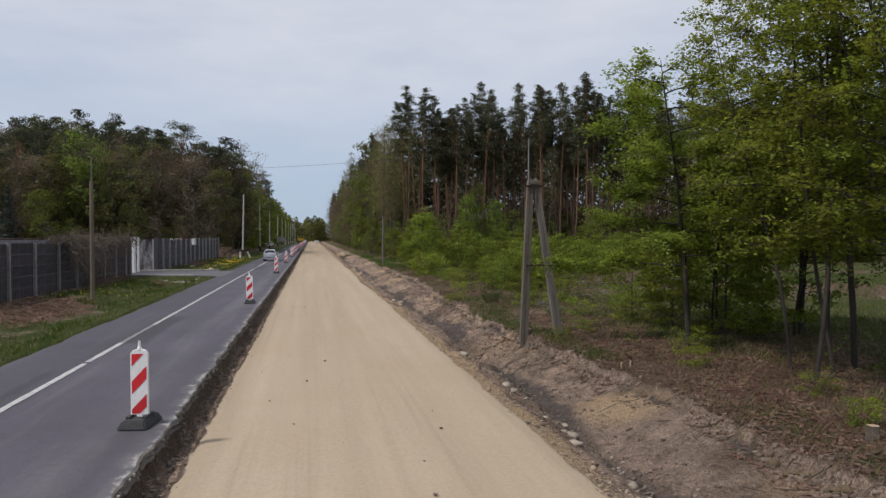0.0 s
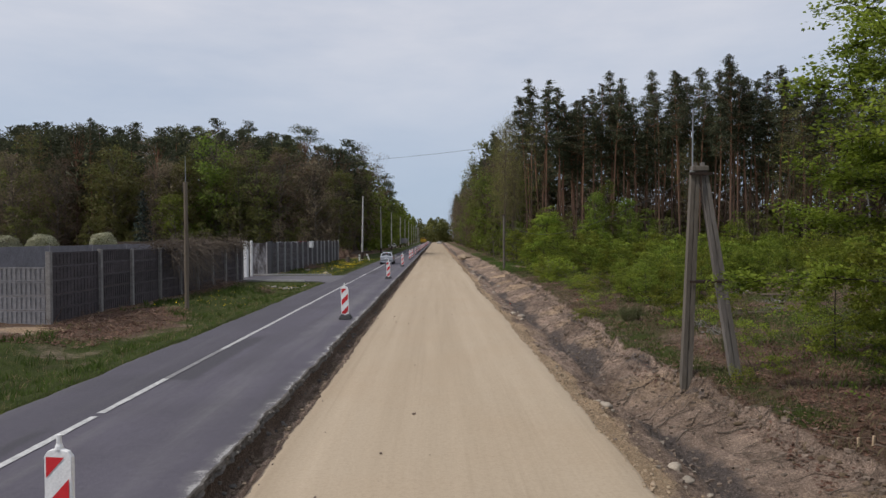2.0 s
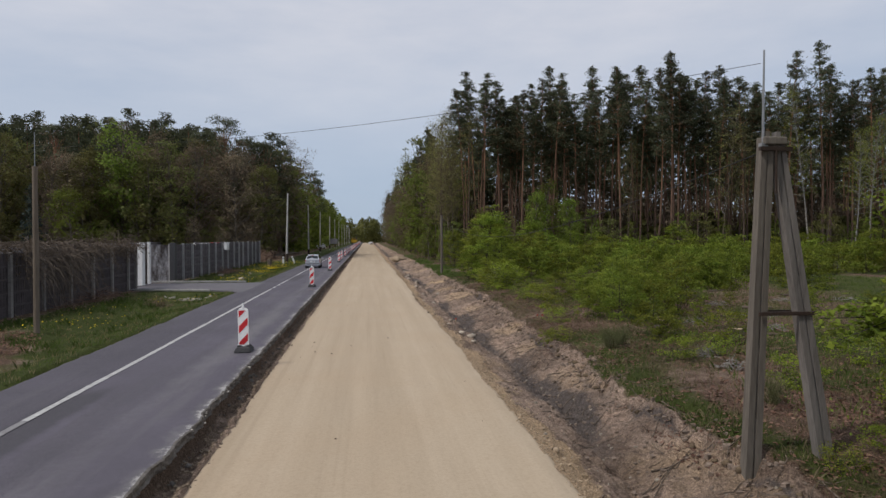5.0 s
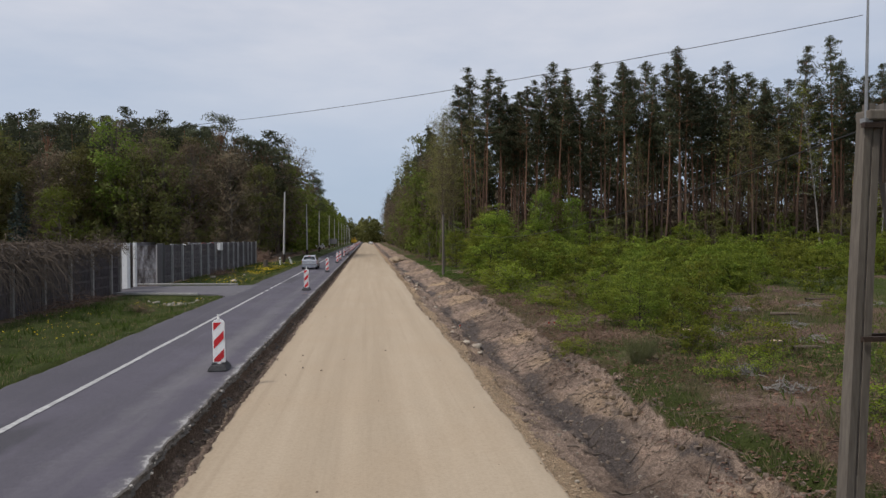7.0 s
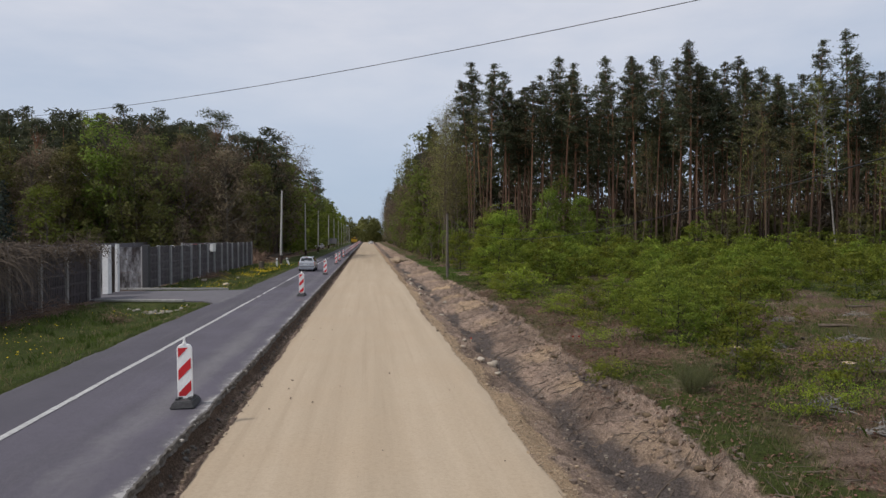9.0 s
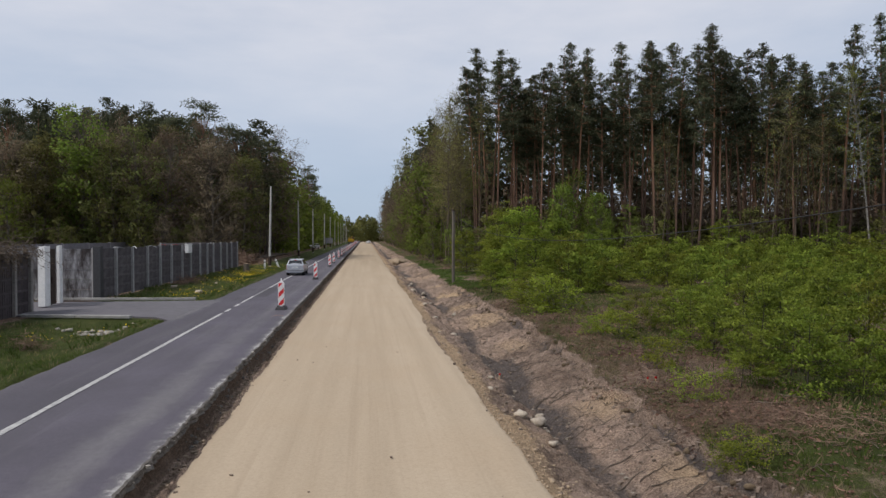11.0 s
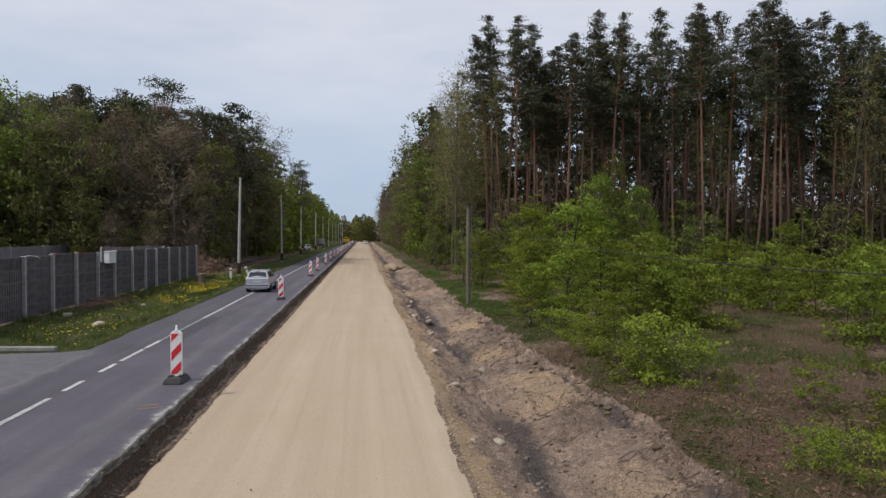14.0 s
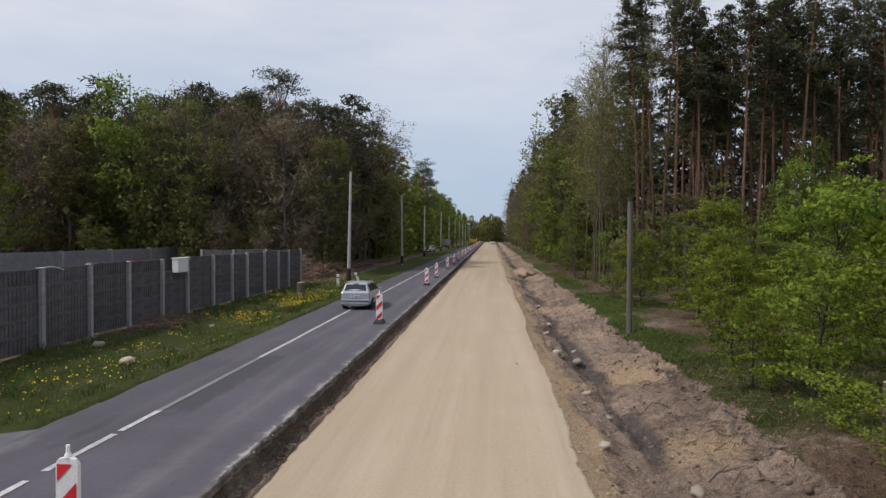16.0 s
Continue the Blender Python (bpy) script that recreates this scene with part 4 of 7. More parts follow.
def dome_meshes(seed, h, radius, base, clumps=80, per=44, leaf=0.24, aspect=0.6, flat=0.7, clump=1.0, trunk_r=0.15, peak=0.35, core=110):
    """A forest tree seen from afar: trunk and limbs, and a rounded crown heaped up from many uneven clumps of small leaves."""
    r = np.random.default_rng(seed)
    tg, cg_, lg_ = Geo(), Geo(), Geo()
    trunk = arc((0, 0, -0.3), (r.normal() * 0.03, r.normal() * 0.03, 1), h * 0.93, 8, 0, 0.25, r)
    tg.tube(trunk, trunk_r * (1 - np.linspace(0, 1, 9) ** 1.2 * 0.92), 6)
    for k in range(clumps):
        g = r.uniform(0, 1) ** 0.9
        env = radius * math.sin(math.pi * min(1, 0.16 + 0.80 * g ** (1 + peak))) ** 0.7
        a = k * 2.4 + r.uniform(-0.5, 0.5)
        q = r.uniform(0.25, 1.0) ** 0.55 * r.uniform(0.85, 1.12)
        ax = along(trunk, [min(0.999, base + (1 - base) * g)])[0]
        c0 = ax + np.array((math.cos(a) * env * q, math.sin(a) * env * q, r.normal() * 0.2))
        if k % 2 == 0 or aspect < 0.3:
            lo = along(trunk, [max(0.1, base + (1 - base) * g - 0.16)])[0]
            lg_.tube(np.array([lo, lo * 0.45 + c0 * 0.55 + np.array((0, 0, -0.15)), c0]), (trunk_r * 0.32, trunk_r * 0.2, 0.012), 3, False)
        cr_ = clump * r.uniform(0.6, 1.35)
        n = r.poisson(per * (cr_ / clump) ** 1.6)
        d = r.normal(size=(n, 3))
        d /= np.linalg.norm(d, axis=1)[:, None] + 1e-9
        c = c0 + d * np.array((1, 1, flat)) * cr_ * r.uniform(0.3, 0.98, (n, 1))
        cg_.leaves(c, r.uniform(0.6, 1.25, n) * leaf, 0.25, aspect, r, d * 0.8 + (c - ax) * np.array((0.45, 0.45, 0.2)) / radius + np.array((0, 0, 0.5)))
    if core:
        g = r.uniform(0.0, 0.68, core)
        a = r.uniform(0, 2 * np.pi, core)
        env = radius * np.sin(np.pi * (0.16 + 0.80 * g)) * 0.55 * r.uniform(0, 1, core) ** 0.5
        ax = along(trunk, base + (1 - base) * g)
        c = ax + np.stack([np.cos(a) * env, np.sin(a) * env, 0 * a], 1)
        cg_.leaves(c, r.uniform(0.7, 1.3, core) * leaf * 2.7, 0.1, aspect, r, (c - ax) / radius + np.array((0, 0, 0.4)))
    return tg.mesh("trunk", True), cg_.mesh("crown"), lg_.mesh("branchwork", True)


def spruce_meshes(seed, h, radius):
    r = np.random.default_rng(seed)
    tg, cg_ = Geo(), Geo()
    tg.tube([(0, 0, -0.2), (0, 0, h * 0.5), (0, 0, h)], (h * 0.011, h * 0.007, 0.01), 6)
    nb = int(h * 9)
    for k in range(nb):
        z = h * (0.06 + 0.93 * k / nb)
        L = radius * (1 - z / h) ** 0.85 * r.uniform(0.75, 1.1) + 0.12
        a = k * 2.4 + r.uniform(-0.3, 0.3)
        b = arc((0, 0, z), (math.cos(a), math.sin(a), 0.05), L, 3, 0.5, 0.2, r)
        tg.tube(b, np.linspace(0.02, 0.005, 4), 3, False)
        n = max(8, int(L * 26))
        c = along(b, r.uniform(0.1, 1, n)) + r.normal(size=(n, 3)) * np.array((0.14, 0.14, 0.07))
        cg_.leaves(c, r.uniform(0.2, 0.42, n), 0.4, 0.35, r, c * np.array((1, 1, 0)) + np.array((0, 0, 0.5)))
    return tg.mesh("trunk", True), cg_.mesh("crown")


class Grove:
    """Plants too deep in the forest to pick apart: gathered and joined into one object for stems and one for leaves."""

    def __init__(self, meshes):
        self.src = []
        for both in meshes:
            for me in both[:2]:
                v = np.empty(len(me.vertices) * 3, np.float32)
                me.vertices.foreach_get("co", v)
                f = np.empty(len(me.loops), np.int32)
                me.loops.foreach_get("vertex_index", f)
                self.src.append((v.reshape(-1, 3).astype(float), f.reshape(-1, 4)))
        self.i, self.stem, self.leaf = 0, Geo(), Geo()

    def plant(self, x, y, scale=1.0):
        k = self.i % (len(self.src) // 2)
        self.i += 1
        a = self.i * 2.4
        m = np.array([[math.cos(a), -math.sin(a), 0], [math.sin(a), math.cos(a), 0], [0, 0, 1]]) * scale
        for g, (v, f) in ((self.stem, self.src[2 * k]), (self.leaf, self.src[2 * k + 1])):
            g.add(v @ m.T + np.array((x, y, land_at(x, y))), f)

    def done(self, name, label, bark, leaf):
        tagged(part(name, self.stem, bark, label=label), category="woods", kind="stuff")
        tagged(part(name, self.leaf, leaf, label=label), category="woods", kind="stuff")


class Kind:
    """A kind of plant with some variants; plant() sets one of them down."""

    def __init__(self, name, label, category, bark, leaf, meshes, group):
        self.name, self.label, self.category, self.group, self.i = name, label, category, group, 0
        self.meshes = meshes
        for kit in meshes:
            for me, mt in zip(kit, (bark, leaf, bark)):
                me.materials.append(mt)

    def plant(self, x, y, scale=1.0, turn=None, z=None, tilt=(0, 0), label="", variant=None, squash=1.0):
        kit = self.meshes[self.i % len(self.meshes) if variant is None else variant]
        self.i += 1
        turn = (self.i * 137.5) % 360 if turn is None else turn
        z = land_at(x, y) if z is None else z
        ob = new(self.name)
        tagged(ob, label or self.label, self.category, self.group)
        ob.matrix_basis = pose(x, y, z, tilt[0], tilt[1], turn) @ Matrix.Diagonal((scale * squash, scale * squash, scale, 1))
        part("trunk" if self.category == "tree" else "stem", kit[0], None, ob)
        part("crown" if self.category == "tree" else "foliage", kit[1], None, ob)
        if len(kit) > 2:
            tagged(part("branchwork", kit[2], None, ob), kind="stuff")
        return ob


PINE = Kind("pine_tree", "tall Scots pine with a bare reddish trunk and dark crown", "tree", M_PINE, M_NEEDLE,
            [pine_meshes(s, h, b, sp) for s, h, b, sp in ((1, 24, 0.60, 2.9), (2, 25, 0.66, 2.6), (3, 23, 0.57, 3.0), (4, 26, 0.62, 2.7), (5, 24.5, 0.66, 2.7), (6, 22.5, 0.56, 3.0))], "pines of the forest")
BPINE = Grove([pine_meshes(s, h, b, sp, 3, pads=2.6, tuft=7, size=0.66, sides=5, aspect=0.4) for s, h, b, sp in ((7, 22, 0.50, 2.9), (8, 24, 0.56, 2.7), (9, 23, 0.48, 2.9))])
LPINE = Kind("pine_tree", "broad dark pine with branches well down its trunk", "tree", M_PINE, M_NEEDLE,
             [dome_meshes(sd, h, rd, b, 52, 60, 0.42, 0.24, 0.42, 1.05, 0.17, 0.2, 70) for sd, h, rd, b in ((11, 18, 2.9, 0.42), (12, 19.5, 2.6, 0.48), (13, 17, 3.0, 0.36))], "pines of the forest")
OGROVE = Grove([dome_meshes(sd, h, rd, 0.18, 60, 20, 0.44, 0.6, 0.7, 1.25, 0.16, 0.35, 60) for sd, h, rd in ((26, 17, 3.6), (27, 18.5, 3.7))])
WGROVE = Grove([dome_meshes(sd, h, rd, 0.18, 60, 25, 0.60, 0.2, 0.7, 1.25, 0.16, 0.35, 60) for sd, h, rd in ((28, 16.5, 3.6), (29, 18, 3.7))])
LGROVE = Grove([dome_meshes(sd, h, rd, b, 44, 24, 0.72, 0.26, 0.42, 1.1, 0.17, 0.2, 40) for sd, h, rd, b in ((14, 20, 2.7, 0.45), (15, 19.2, 2.8, 0.42))])
OAK = Kind("broadleaf_tree", "broad-leaved tree in dull olive spring foliage", "tree", M_BARK, M_LEAF3,
           [dome_meshes(sd, h, rd, 0.10, 84, 44, 0.262) for sd, h, rd in ((21, 14, 3.3), (22, 16, 3.5), (23, 13, 3.2))], "broad-leaved trees of the forest")
BROWNT = Kind("broadleaf_tree", "broad tree with a haze of brown buds and twigs", "tree", M_BARK, M_BROWN,
              [dome_meshes(sd, h, rd, 0.14, 100, 46, 0.34, 0.17, 0.8, 1.05, 0.12) for sd, h, rd in ((24, 13, 3.3), (25, 15, 3.3))], "broad-leaved trees of the forest")
GREENT = Kind("broadleaf_tree", "tree in fresh green spring leaf", "tree", M_BARK, M_LEAFT,
              [dome_meshes(sd, h, rd, 0.10, 80, 44, 0.262) for sd, h, rd in ((31, 11, 3.1), (32, 13, 3.1))], "broad-leaved trees of the forest")
SMALLT = Kind("young_tree", "young broad-leaved tree at the foot of the pines", "tree", M_BARK, M_LEAFT,
              [dome_meshes(sd, h, rd, 0.10, 34, 26, 0.20, 0.6, 0.45, 0.62, 0.06, 0.1, 0) for sd, h, rd in ((33, 6, 1.7), (34, 7, 1.8))], "young trees before the pines")
DULLT = Kind("young_tree", "young tree in dull olive leaf before the pines", "tree", M_BARK, M_LEAF3,
             [dome_meshes(sd, h, rd, 0.10, 34, 26, 0.20, 0.6, 0.5, 0.65, 0.06, 0.1, 0) for sd, h, rd in ((35, 6.5, 1.8), (36, 7.5, 1.9))], "young trees before the pines")
BARE = Kind("budding_tree", "slender pale-barked tree with brown twigs barely in leaf", "tree", M_BIRCH, M_BUD,
            [broad_meshes(s, h, rd, 0.35, 1, 0.13, 2600, 0.08, 1.3, 0.1, 0.05, 0.3, 1.0, 2.6) for s, h, rd in ((41, 17, 2.4), (42, 19, 2.2), (43, 15, 2.3))], "broad-leaved trees of the forest")
BIRCH = Kind("birch_tree", "slender birch with a white trunk and thin young leaves", "tree", M_WBARK, M_OLIVE,
             [broad_meshes(s, h, rd, 0.40, 1, 0.13, 4200, 0.115, 1.1, 0.2, 0.1, 0.3, 1.0, 2.6) for s, h, rd in ((44, 18.5, 2.3), (45, 16, 2.1))], "birches of the forest edge")
SPRUCE = Kind("spruce_tree", "dark conical spruce among paler trees", "tree", M_BARK, M_SPRUCE, [spruce_meshes(51, 11, 2.2), spruce_meshes(52, 9, 2.0)], "spruces of the forest")
NEAR = Kind("beech_tree", "young beech in fresh green leaf by the ditch bank", "tree", M_TWIG, M_LEAF,
            [broad_meshes(61, 7.9, 2.9, 0.30, 1, 0.10, 34000, 0.085, 0.30, 0.7, 0.01, 0.3, 0.6, 8.0, low=True)], "young beeches by the ditch")
SLIM = Kind("slender_tree", "slender tree with thin dark stem and yellowish spring leaves", "tree", M_TWIG, M_OLIVE,
            [broad_meshes(62, 9.3, 1.75, 0.27, 1, 0.10, 8000, 0.046, 0.45, 0.7, 0.06, 0.3, 0.6, 5.0, low=True),
             broad_meshes(63, 10.2, 1.85, 0.29, 1, 0.10, 8200, 0.048, 0.45, 0.7, 0.06, 0.3, 0.6, 5.0, low=True), broad_meshes(64, 11.5, 2.6, 0.34, 1, 0.105, 12000, 0.075, 0.6, 0.65, 0.05, 0.3, 0.6, 4.5)], "young beeches by the ditch")
SAPL = Kind("sapling", "bushy young beech in bright green leaf", "tree", M_TWIG, M_LEAF,
            [dome_meshes(sd, h, rd, b, 84, 58, 0.125, 0.6, 0.38, 0.46, 0.045, pk, 0) for sd, h, rd, b, pk in ((71, 5.4, 1.7, 0.10, 0.0), (72, 4.8, 1.55, 0.12, 0.1), (73, 6.3, 1.6, 0.16, -0.15))], "saplings of the clearing")
BUSH = Kind("bush", "dense bright green bush on the clearing", "bush", M_TWIG, M_BUSH,
            [dome_meshes(sd, h, rd, 0.06, 46, 50, 0.105, 0.6, 0.45, 0.34, 0.025, 0.1, 0) for sd, h, rd in ((81, 2.7, 1.15), (82, 2.3, 1.1), (83, 3.1, 1.15))], "bushes of the clearing")
FBUSH = Kind("bush", "dense green bush in the thicket before the pines", "bush", M_TWIG, M_BUSH,
             [dome_meshes(sd, h, rd, 0.06, 38, 32, 0.168, 0.6, 0.45, 0.45, 0.025, 0.1, 0) for sd, h, rd in ((84, 3.1, 1.45), (85, 2.7, 1.45), (86, 3.5, 1.35))], "bushes of the thicket")
YBUSH = Kind("bush", "small yellow-green bush on the bank", "bush", M_BARK, M_LEAF2,
             [broad_meshes(91, 1.1, 0.6, 0.05, 4, 0.08, 1900, 0.008, 0.7, 0.4, 0.1, 0.7, 0.22), broad_meshes(92, 0.9, 0.55, 0.05, 5, 0.072, 1600, 0.007, 0.7, 0.4, 0.1, 0.8, 0.2)], "small bushes of the bank")

# young beeches beside the first stretch of the ditch
for x, y, s, v, tl in ((10.15, 17.0, 1.0, 0, (0, 0)), (11.9, 18.6, 0.95, 1, (0, 3)), (10.4, 13.2, 1.0, 1, (0, -4)), (10.0, 12.0, 1.05, 2, (3, 0)), (10.9, 12.5, 1.0, 2, (0, 5)),
                       (10.2, 9.9, 1.0, 1, (-3, 5)), (10.7, 10.3, 1.0, 2, (0, 4)), (12.9, 15.0, 0.95, 3, (0, 2)), (13.8, 17.2, 0.8, 3, (0, 3)), (12.0, 13.2, 1.0, 3, (2, 0)), (13.5, 12.0, 1.1, 1, (0, 0)), (12.2, 9.0, 1.1, 2, (0, 0)), (15.2, 15.0, 1.05, 1, (0, 0)), (16.0, 12.5, 1.1, 2, (0, 0)), (14.5, 18.0, 1.0, 0, (0, 0))):
    (SLIM if v else NEAR).plant(x, y, s, variant=max(0, v - 1), tilt=tl)
# tall saplings towards the pole and behind
for x, y, s, v in ((9.7, 61.7, 1.0, 2), (10.7, 60.4, 0.85, 0), (8.5, 62.4, 0.55, 1), (9.4, 66.5, 0.8, 1), (11.3, 64.8, 0.72, 0), (10.3, 70.5, 0.95, 1), (12.4, 69.0, 0.75, 0), (14.6, 72.5, 0.65, 1),
                   (11.5, 77, 1.1, 2), (10.0, 82, 0.9, 1), (14, 81, 1.0, 0), (18.5, 86, 1.0, 2), (25, 88, 0.95, 1), (38, 90, 1.1, 1)):
    SAPL.plant(x, y, s, variant=v)
for x, y, s, v in ((11.8, 17.8, 0.9, 0), (12.8, 19.8, 0.95, 1), (13.6, 17.2, 1.05, 2), (12.4, 21.8, 0.8, 1), (14.6, 20.8, 1.0, 0), (11.2, 19.6, 0.6, 1), (11.0, 22.0, 0.58, 0)):
    SAPL.plant(x, y, s, variant=v)
# bushes of the clearing
for x, y, s in ((9.0, 54.2, 0.72), (9.6, 53.3, 0.7), (9.0, 55.9, 0.7), (9.9, 31.6, 0.72), (9.9, 30.6, 0.5), (10.3, 35.6, 0.75), (9.4, 36.6, 0.5), (11.4, 35.4, 0.6), (10.2, 37.6, 0.5), (11.0, 37.2, 0.75),
                (10.9, 40.6, 0.7), (12.0, 39.2, 0.82), (12.4, 41.6, 0.92), (13.6, 40.4, 0.85), (13.0, 44.5, 0.65), (14.6, 43.0, 0.9), (15.4, 46.5, 0.85)):
    BUSH.plant(x, y, s)
r5 = np.random.default_rng(5)
for k in range(34):
    BUSH.plant(r5.uniform(10, 24), r5.uniform(27, 52), r5.uniform(0.22, 0.45), label="low green shrub in the clearing")
for k in range(125):
    x = 13.5 + 50 * r5.uniform() ** 1.1
    y = 59 + 0.10 * x + 24 * r5.uniform() ** 1.2
    FBUSH.plant(x, y, r5.uniform(0.80, 1.22))
for k in range(30):
    x = 15.5 + 17 * r5.uniform()
    FBUSH.plant(x, 48 + 10 * r5.uniform() + 0.12 * (x - 16), r5.uniform(0.65, 0.95))
for x, y, s in ((6.6, 32.1, 0.40), (7.1, 32.4, 0.56), (8.8, 27.4, 0.6), (7.9, 35.8, 0.7), (8.5, 39.0, 0.8), (9.2, 51.6, 1.35), (9.5, 52.1, 1.5), (8.9, 52.2, 1.2), (8.9, 45.2, 0.6), (9.6, 45.8, 0.6), (8.6, 14.1, 0.5), (7.45, 19.4, 0.42),
                (8.3, 19.8, 0.38), (9.6, 16.0, 0.6), (9.8, 24.0, 0.7), (9.4, 11.2, 0.5), (8.6, 9.1, 0.4), (10.3, 27.9, 0.6), (11.4, 29.8, 0.9), (12.8, 26.0, 0.9), (9.2, 44.0, 0.9), (8.9, 56.0, 1.0), (9.0, 59.0, 1.0), (9.8, 57.6, 1.2)):
    YBUSH.plant(x, y, s)



def broom_meshes(seed, h, n):
    """A broom: a sheaf of thin green rods fanning out from the root, finely branched."""
    r = np.random.default_rng(seed)
    tg, cg_ = Geo(), Geo()
    for q in range(n):
        a = r.uniform(0, 6.28)
        o = r.uniform(0.05, 0.75)
        p = arc((math.cos(a) * 0.08, math.sin(a) * 0.08, -0.1), (math.cos(a) * o, math.sin(a) * o, 1), h * r.uniform(0.6, 1.05), 6, 0.15, 0.5, r)
        tg.tube(p, np.linspace(0.009, 0.003, 7), 3, False)
        for b in range(7):
            f = r.uniform(0.3, 0.95)
            w = arc(along(p, [f])[0], (r.normal() * 0.5, r.normal() * 0.5, 1), h * r.uniform(0.15, 0.35), 3, 0, 0.3, r)
            cg_.tube(w, np.linspace(0.005, 0.002, 4), 3, False)
    return tg.mesh("trunk"), cg_.mesh("crown")


BROOM = Kind("broom_bush", "dark green broom with thin upright rods on the bank", "bush", M_BROOM, M_BROOM, [broom_meshes(95, 1.15, 60)], "brooms of the bank")
for x, y, s in ((7.8, 29.7, 0.72), (8.25, 30.1, 0.6), (8.5, 22.8, 0.6)):
    BROOM.plant(x, y, s)

for x, y, s in ((11.2, 38.8, 0.9), (11.4, 43.0, 0.85), (10.6, 45.5, 0.55), (11.8, 45.0, 0.68), (12.6, 37.2, 0.9), (14.0, 38.4, 0.95), (15.5, 40.5, 0.95), (12.2, 47.0, 0.7), (16.6, 43.5, 0.9), (14.2, 46.0, 0.62), (13.0, 47.0, 0.55), (16.5, 47.5, 0.7), (18.5, 48.5, 0.75), (15.0, 49.5, 0.6)):
    BUSH.plant(x, y, s)

# pine forest behind the clearing
r6 = np.random.default_rng(6)
spots = []


def spaced(x, y, d):
    for a, b in spots:
        if (a - x) ** 2 + (b - y) ** 2 < d * d:
            return False
    spots.append((x, y))
    return True


for x, y, s, v in ((15.6, 97.0, 0.92, 1), (18.2, 99.5, 0.99, 0), (20.8, 97.5, 0.9, 4), (34.9, 102.5, 1.02, 3), (40.3, 95.5, 1.06, 3), (42.0, 97.0, 1.05, 0), (29.0, 99, 0.97, 2), (25.0, 98.2, 0.98, 1), (37.3, 98.5, 1.0, 4)):
    spots.append((x, y))
    PINE.plant(x, y, s, variant=v)
PINE.plant(38.2, 95.0, 0.84, variant=4, tilt=(0, 6), label="leaning Scots pine with a bare pale trunk at the forest edge")
PINE.plant(62.7, 97.0, 1.15, variant=3, label="tall Scots pine rising over its neighbours at the forest edge")
spots += [(62.7, 97.0), (58.8, 94.0), (60.3, 88.0), (46.9, 94.5), (53.5, 94.0), (50.0, 95.0)]
for x, y, s, v, tl in ((58.8, 94.0, 1.15, 0, (0, 4)), (60.3, 88.0, 0.95, 1, (0, 8)), (66.5, 93.0, 1.1, 1, (0, -3))):
    BIRCH.plant(x, y, s, variant=v, tilt=tl)
for x, y, s, v in ((46.9, 94.5, 1.12, 0), (53.5, 94.0, 0.85, 1), (50.0, 95.0, 1.1, 2), (34.0, 95.2, 0.8, 1)):
    BARE.plant(x, y, s, variant=v)
for k in range(900):
    x, y = r6.uniform(13.5, 100), 96 + 9 * r6.uniform() ** 1.3
    y += 0.02 * x
    if len(spots) > 100:
        break
    if spaced(x, y, 2.6):
        PINE.plant(x, y, r6.uniform(0.88, 1.07) * (1.0 if x < 30 else 1.09))
for k in range(400):
    x, y = 14 + 46 * r6.uniform() ** 1.2, 97.5 + 9 * r6.uniform()
    if len(spots) > 128:
        break
    if spaced(x, y, 1.9):
        PINE.plant(x, y, r6.uniform(0.82, 1.0))
n0 = len(spots)
for k in range(3000):
    x, y = r6.uniform(12, 125), r6.uniform(105, 150)
    if len(spots) > n0 + 185:
        break
    if x < 19.5 and x < 19.5 - 0.1 * (y - 125):
        continue
    if spaced(x, y, 2.6):
        BPINE.plant(x, y, r6.uniform(0.85, 1.1))
n0 = len(spots)
for k in range(900):
    x, y = 11.5 + 16 * r6.uniform() ** 1.6, 132 + 260 * r6.uniform() ** 1.3
    if len(spots) > n0 + 110:
        break
    if spaced(x, y, 2.4):
        if r6.uniform() < 0.7:
            BPINE.plant(x, y, r6.uniform(0.92, 1.08))
        else:
            LPINE.plant(x, y, r6.uniform(1.05, 1.25))
# slender trees along the forest edge by the road
for k in range(135):
    x, y = 10.2 + 5.0 * r6.uniform() ** 1.3, 96 + 230 * r6.uniform() ** 1.7
    if spaced(x, y, 1.5):
        u = r6.uniform()
        if u < 0.62 or y < 112:
            BARE.plant(x, y, r6.uniform(0.98, 1.22) * (0.86 if y < 112 else 1.0))
        else:
            (BROWNT if u < 0.80 else OAK if u < 0.92 else GREENT).plant(x, y, r6.uniform(1.05, 1.42))
for k in range(75):
    x, y = r6.uniform(13, 75), r6.uniform(84, 98)
    if spaced(x, y, 1.8):
        u = r6.uniform()
        (SMALLT if u < 0.5 else DULLT).plant(x, y, r6.uniform(0.65, 1.15))
for k in range(16):
    x, y = 13 + 16 * r6.uniform(), 86 + 9 * r6.uniform()
    if spaced(x, y, 1.6):
        GREENT.plant(x, y, r6.uniform(0.5, 0.85), squash=0.72)
for k in range(60):
    x, y = 9.3 + 4.5 * r6.uniform() ** 1.5, 84 + 150 * r6.uniform() ** 1.7
    if spaced(x, y, 0.9):
        (SMALLT if k % 3 else DULLT).plant(x, y, r6.uniform(0.45, 1.05))

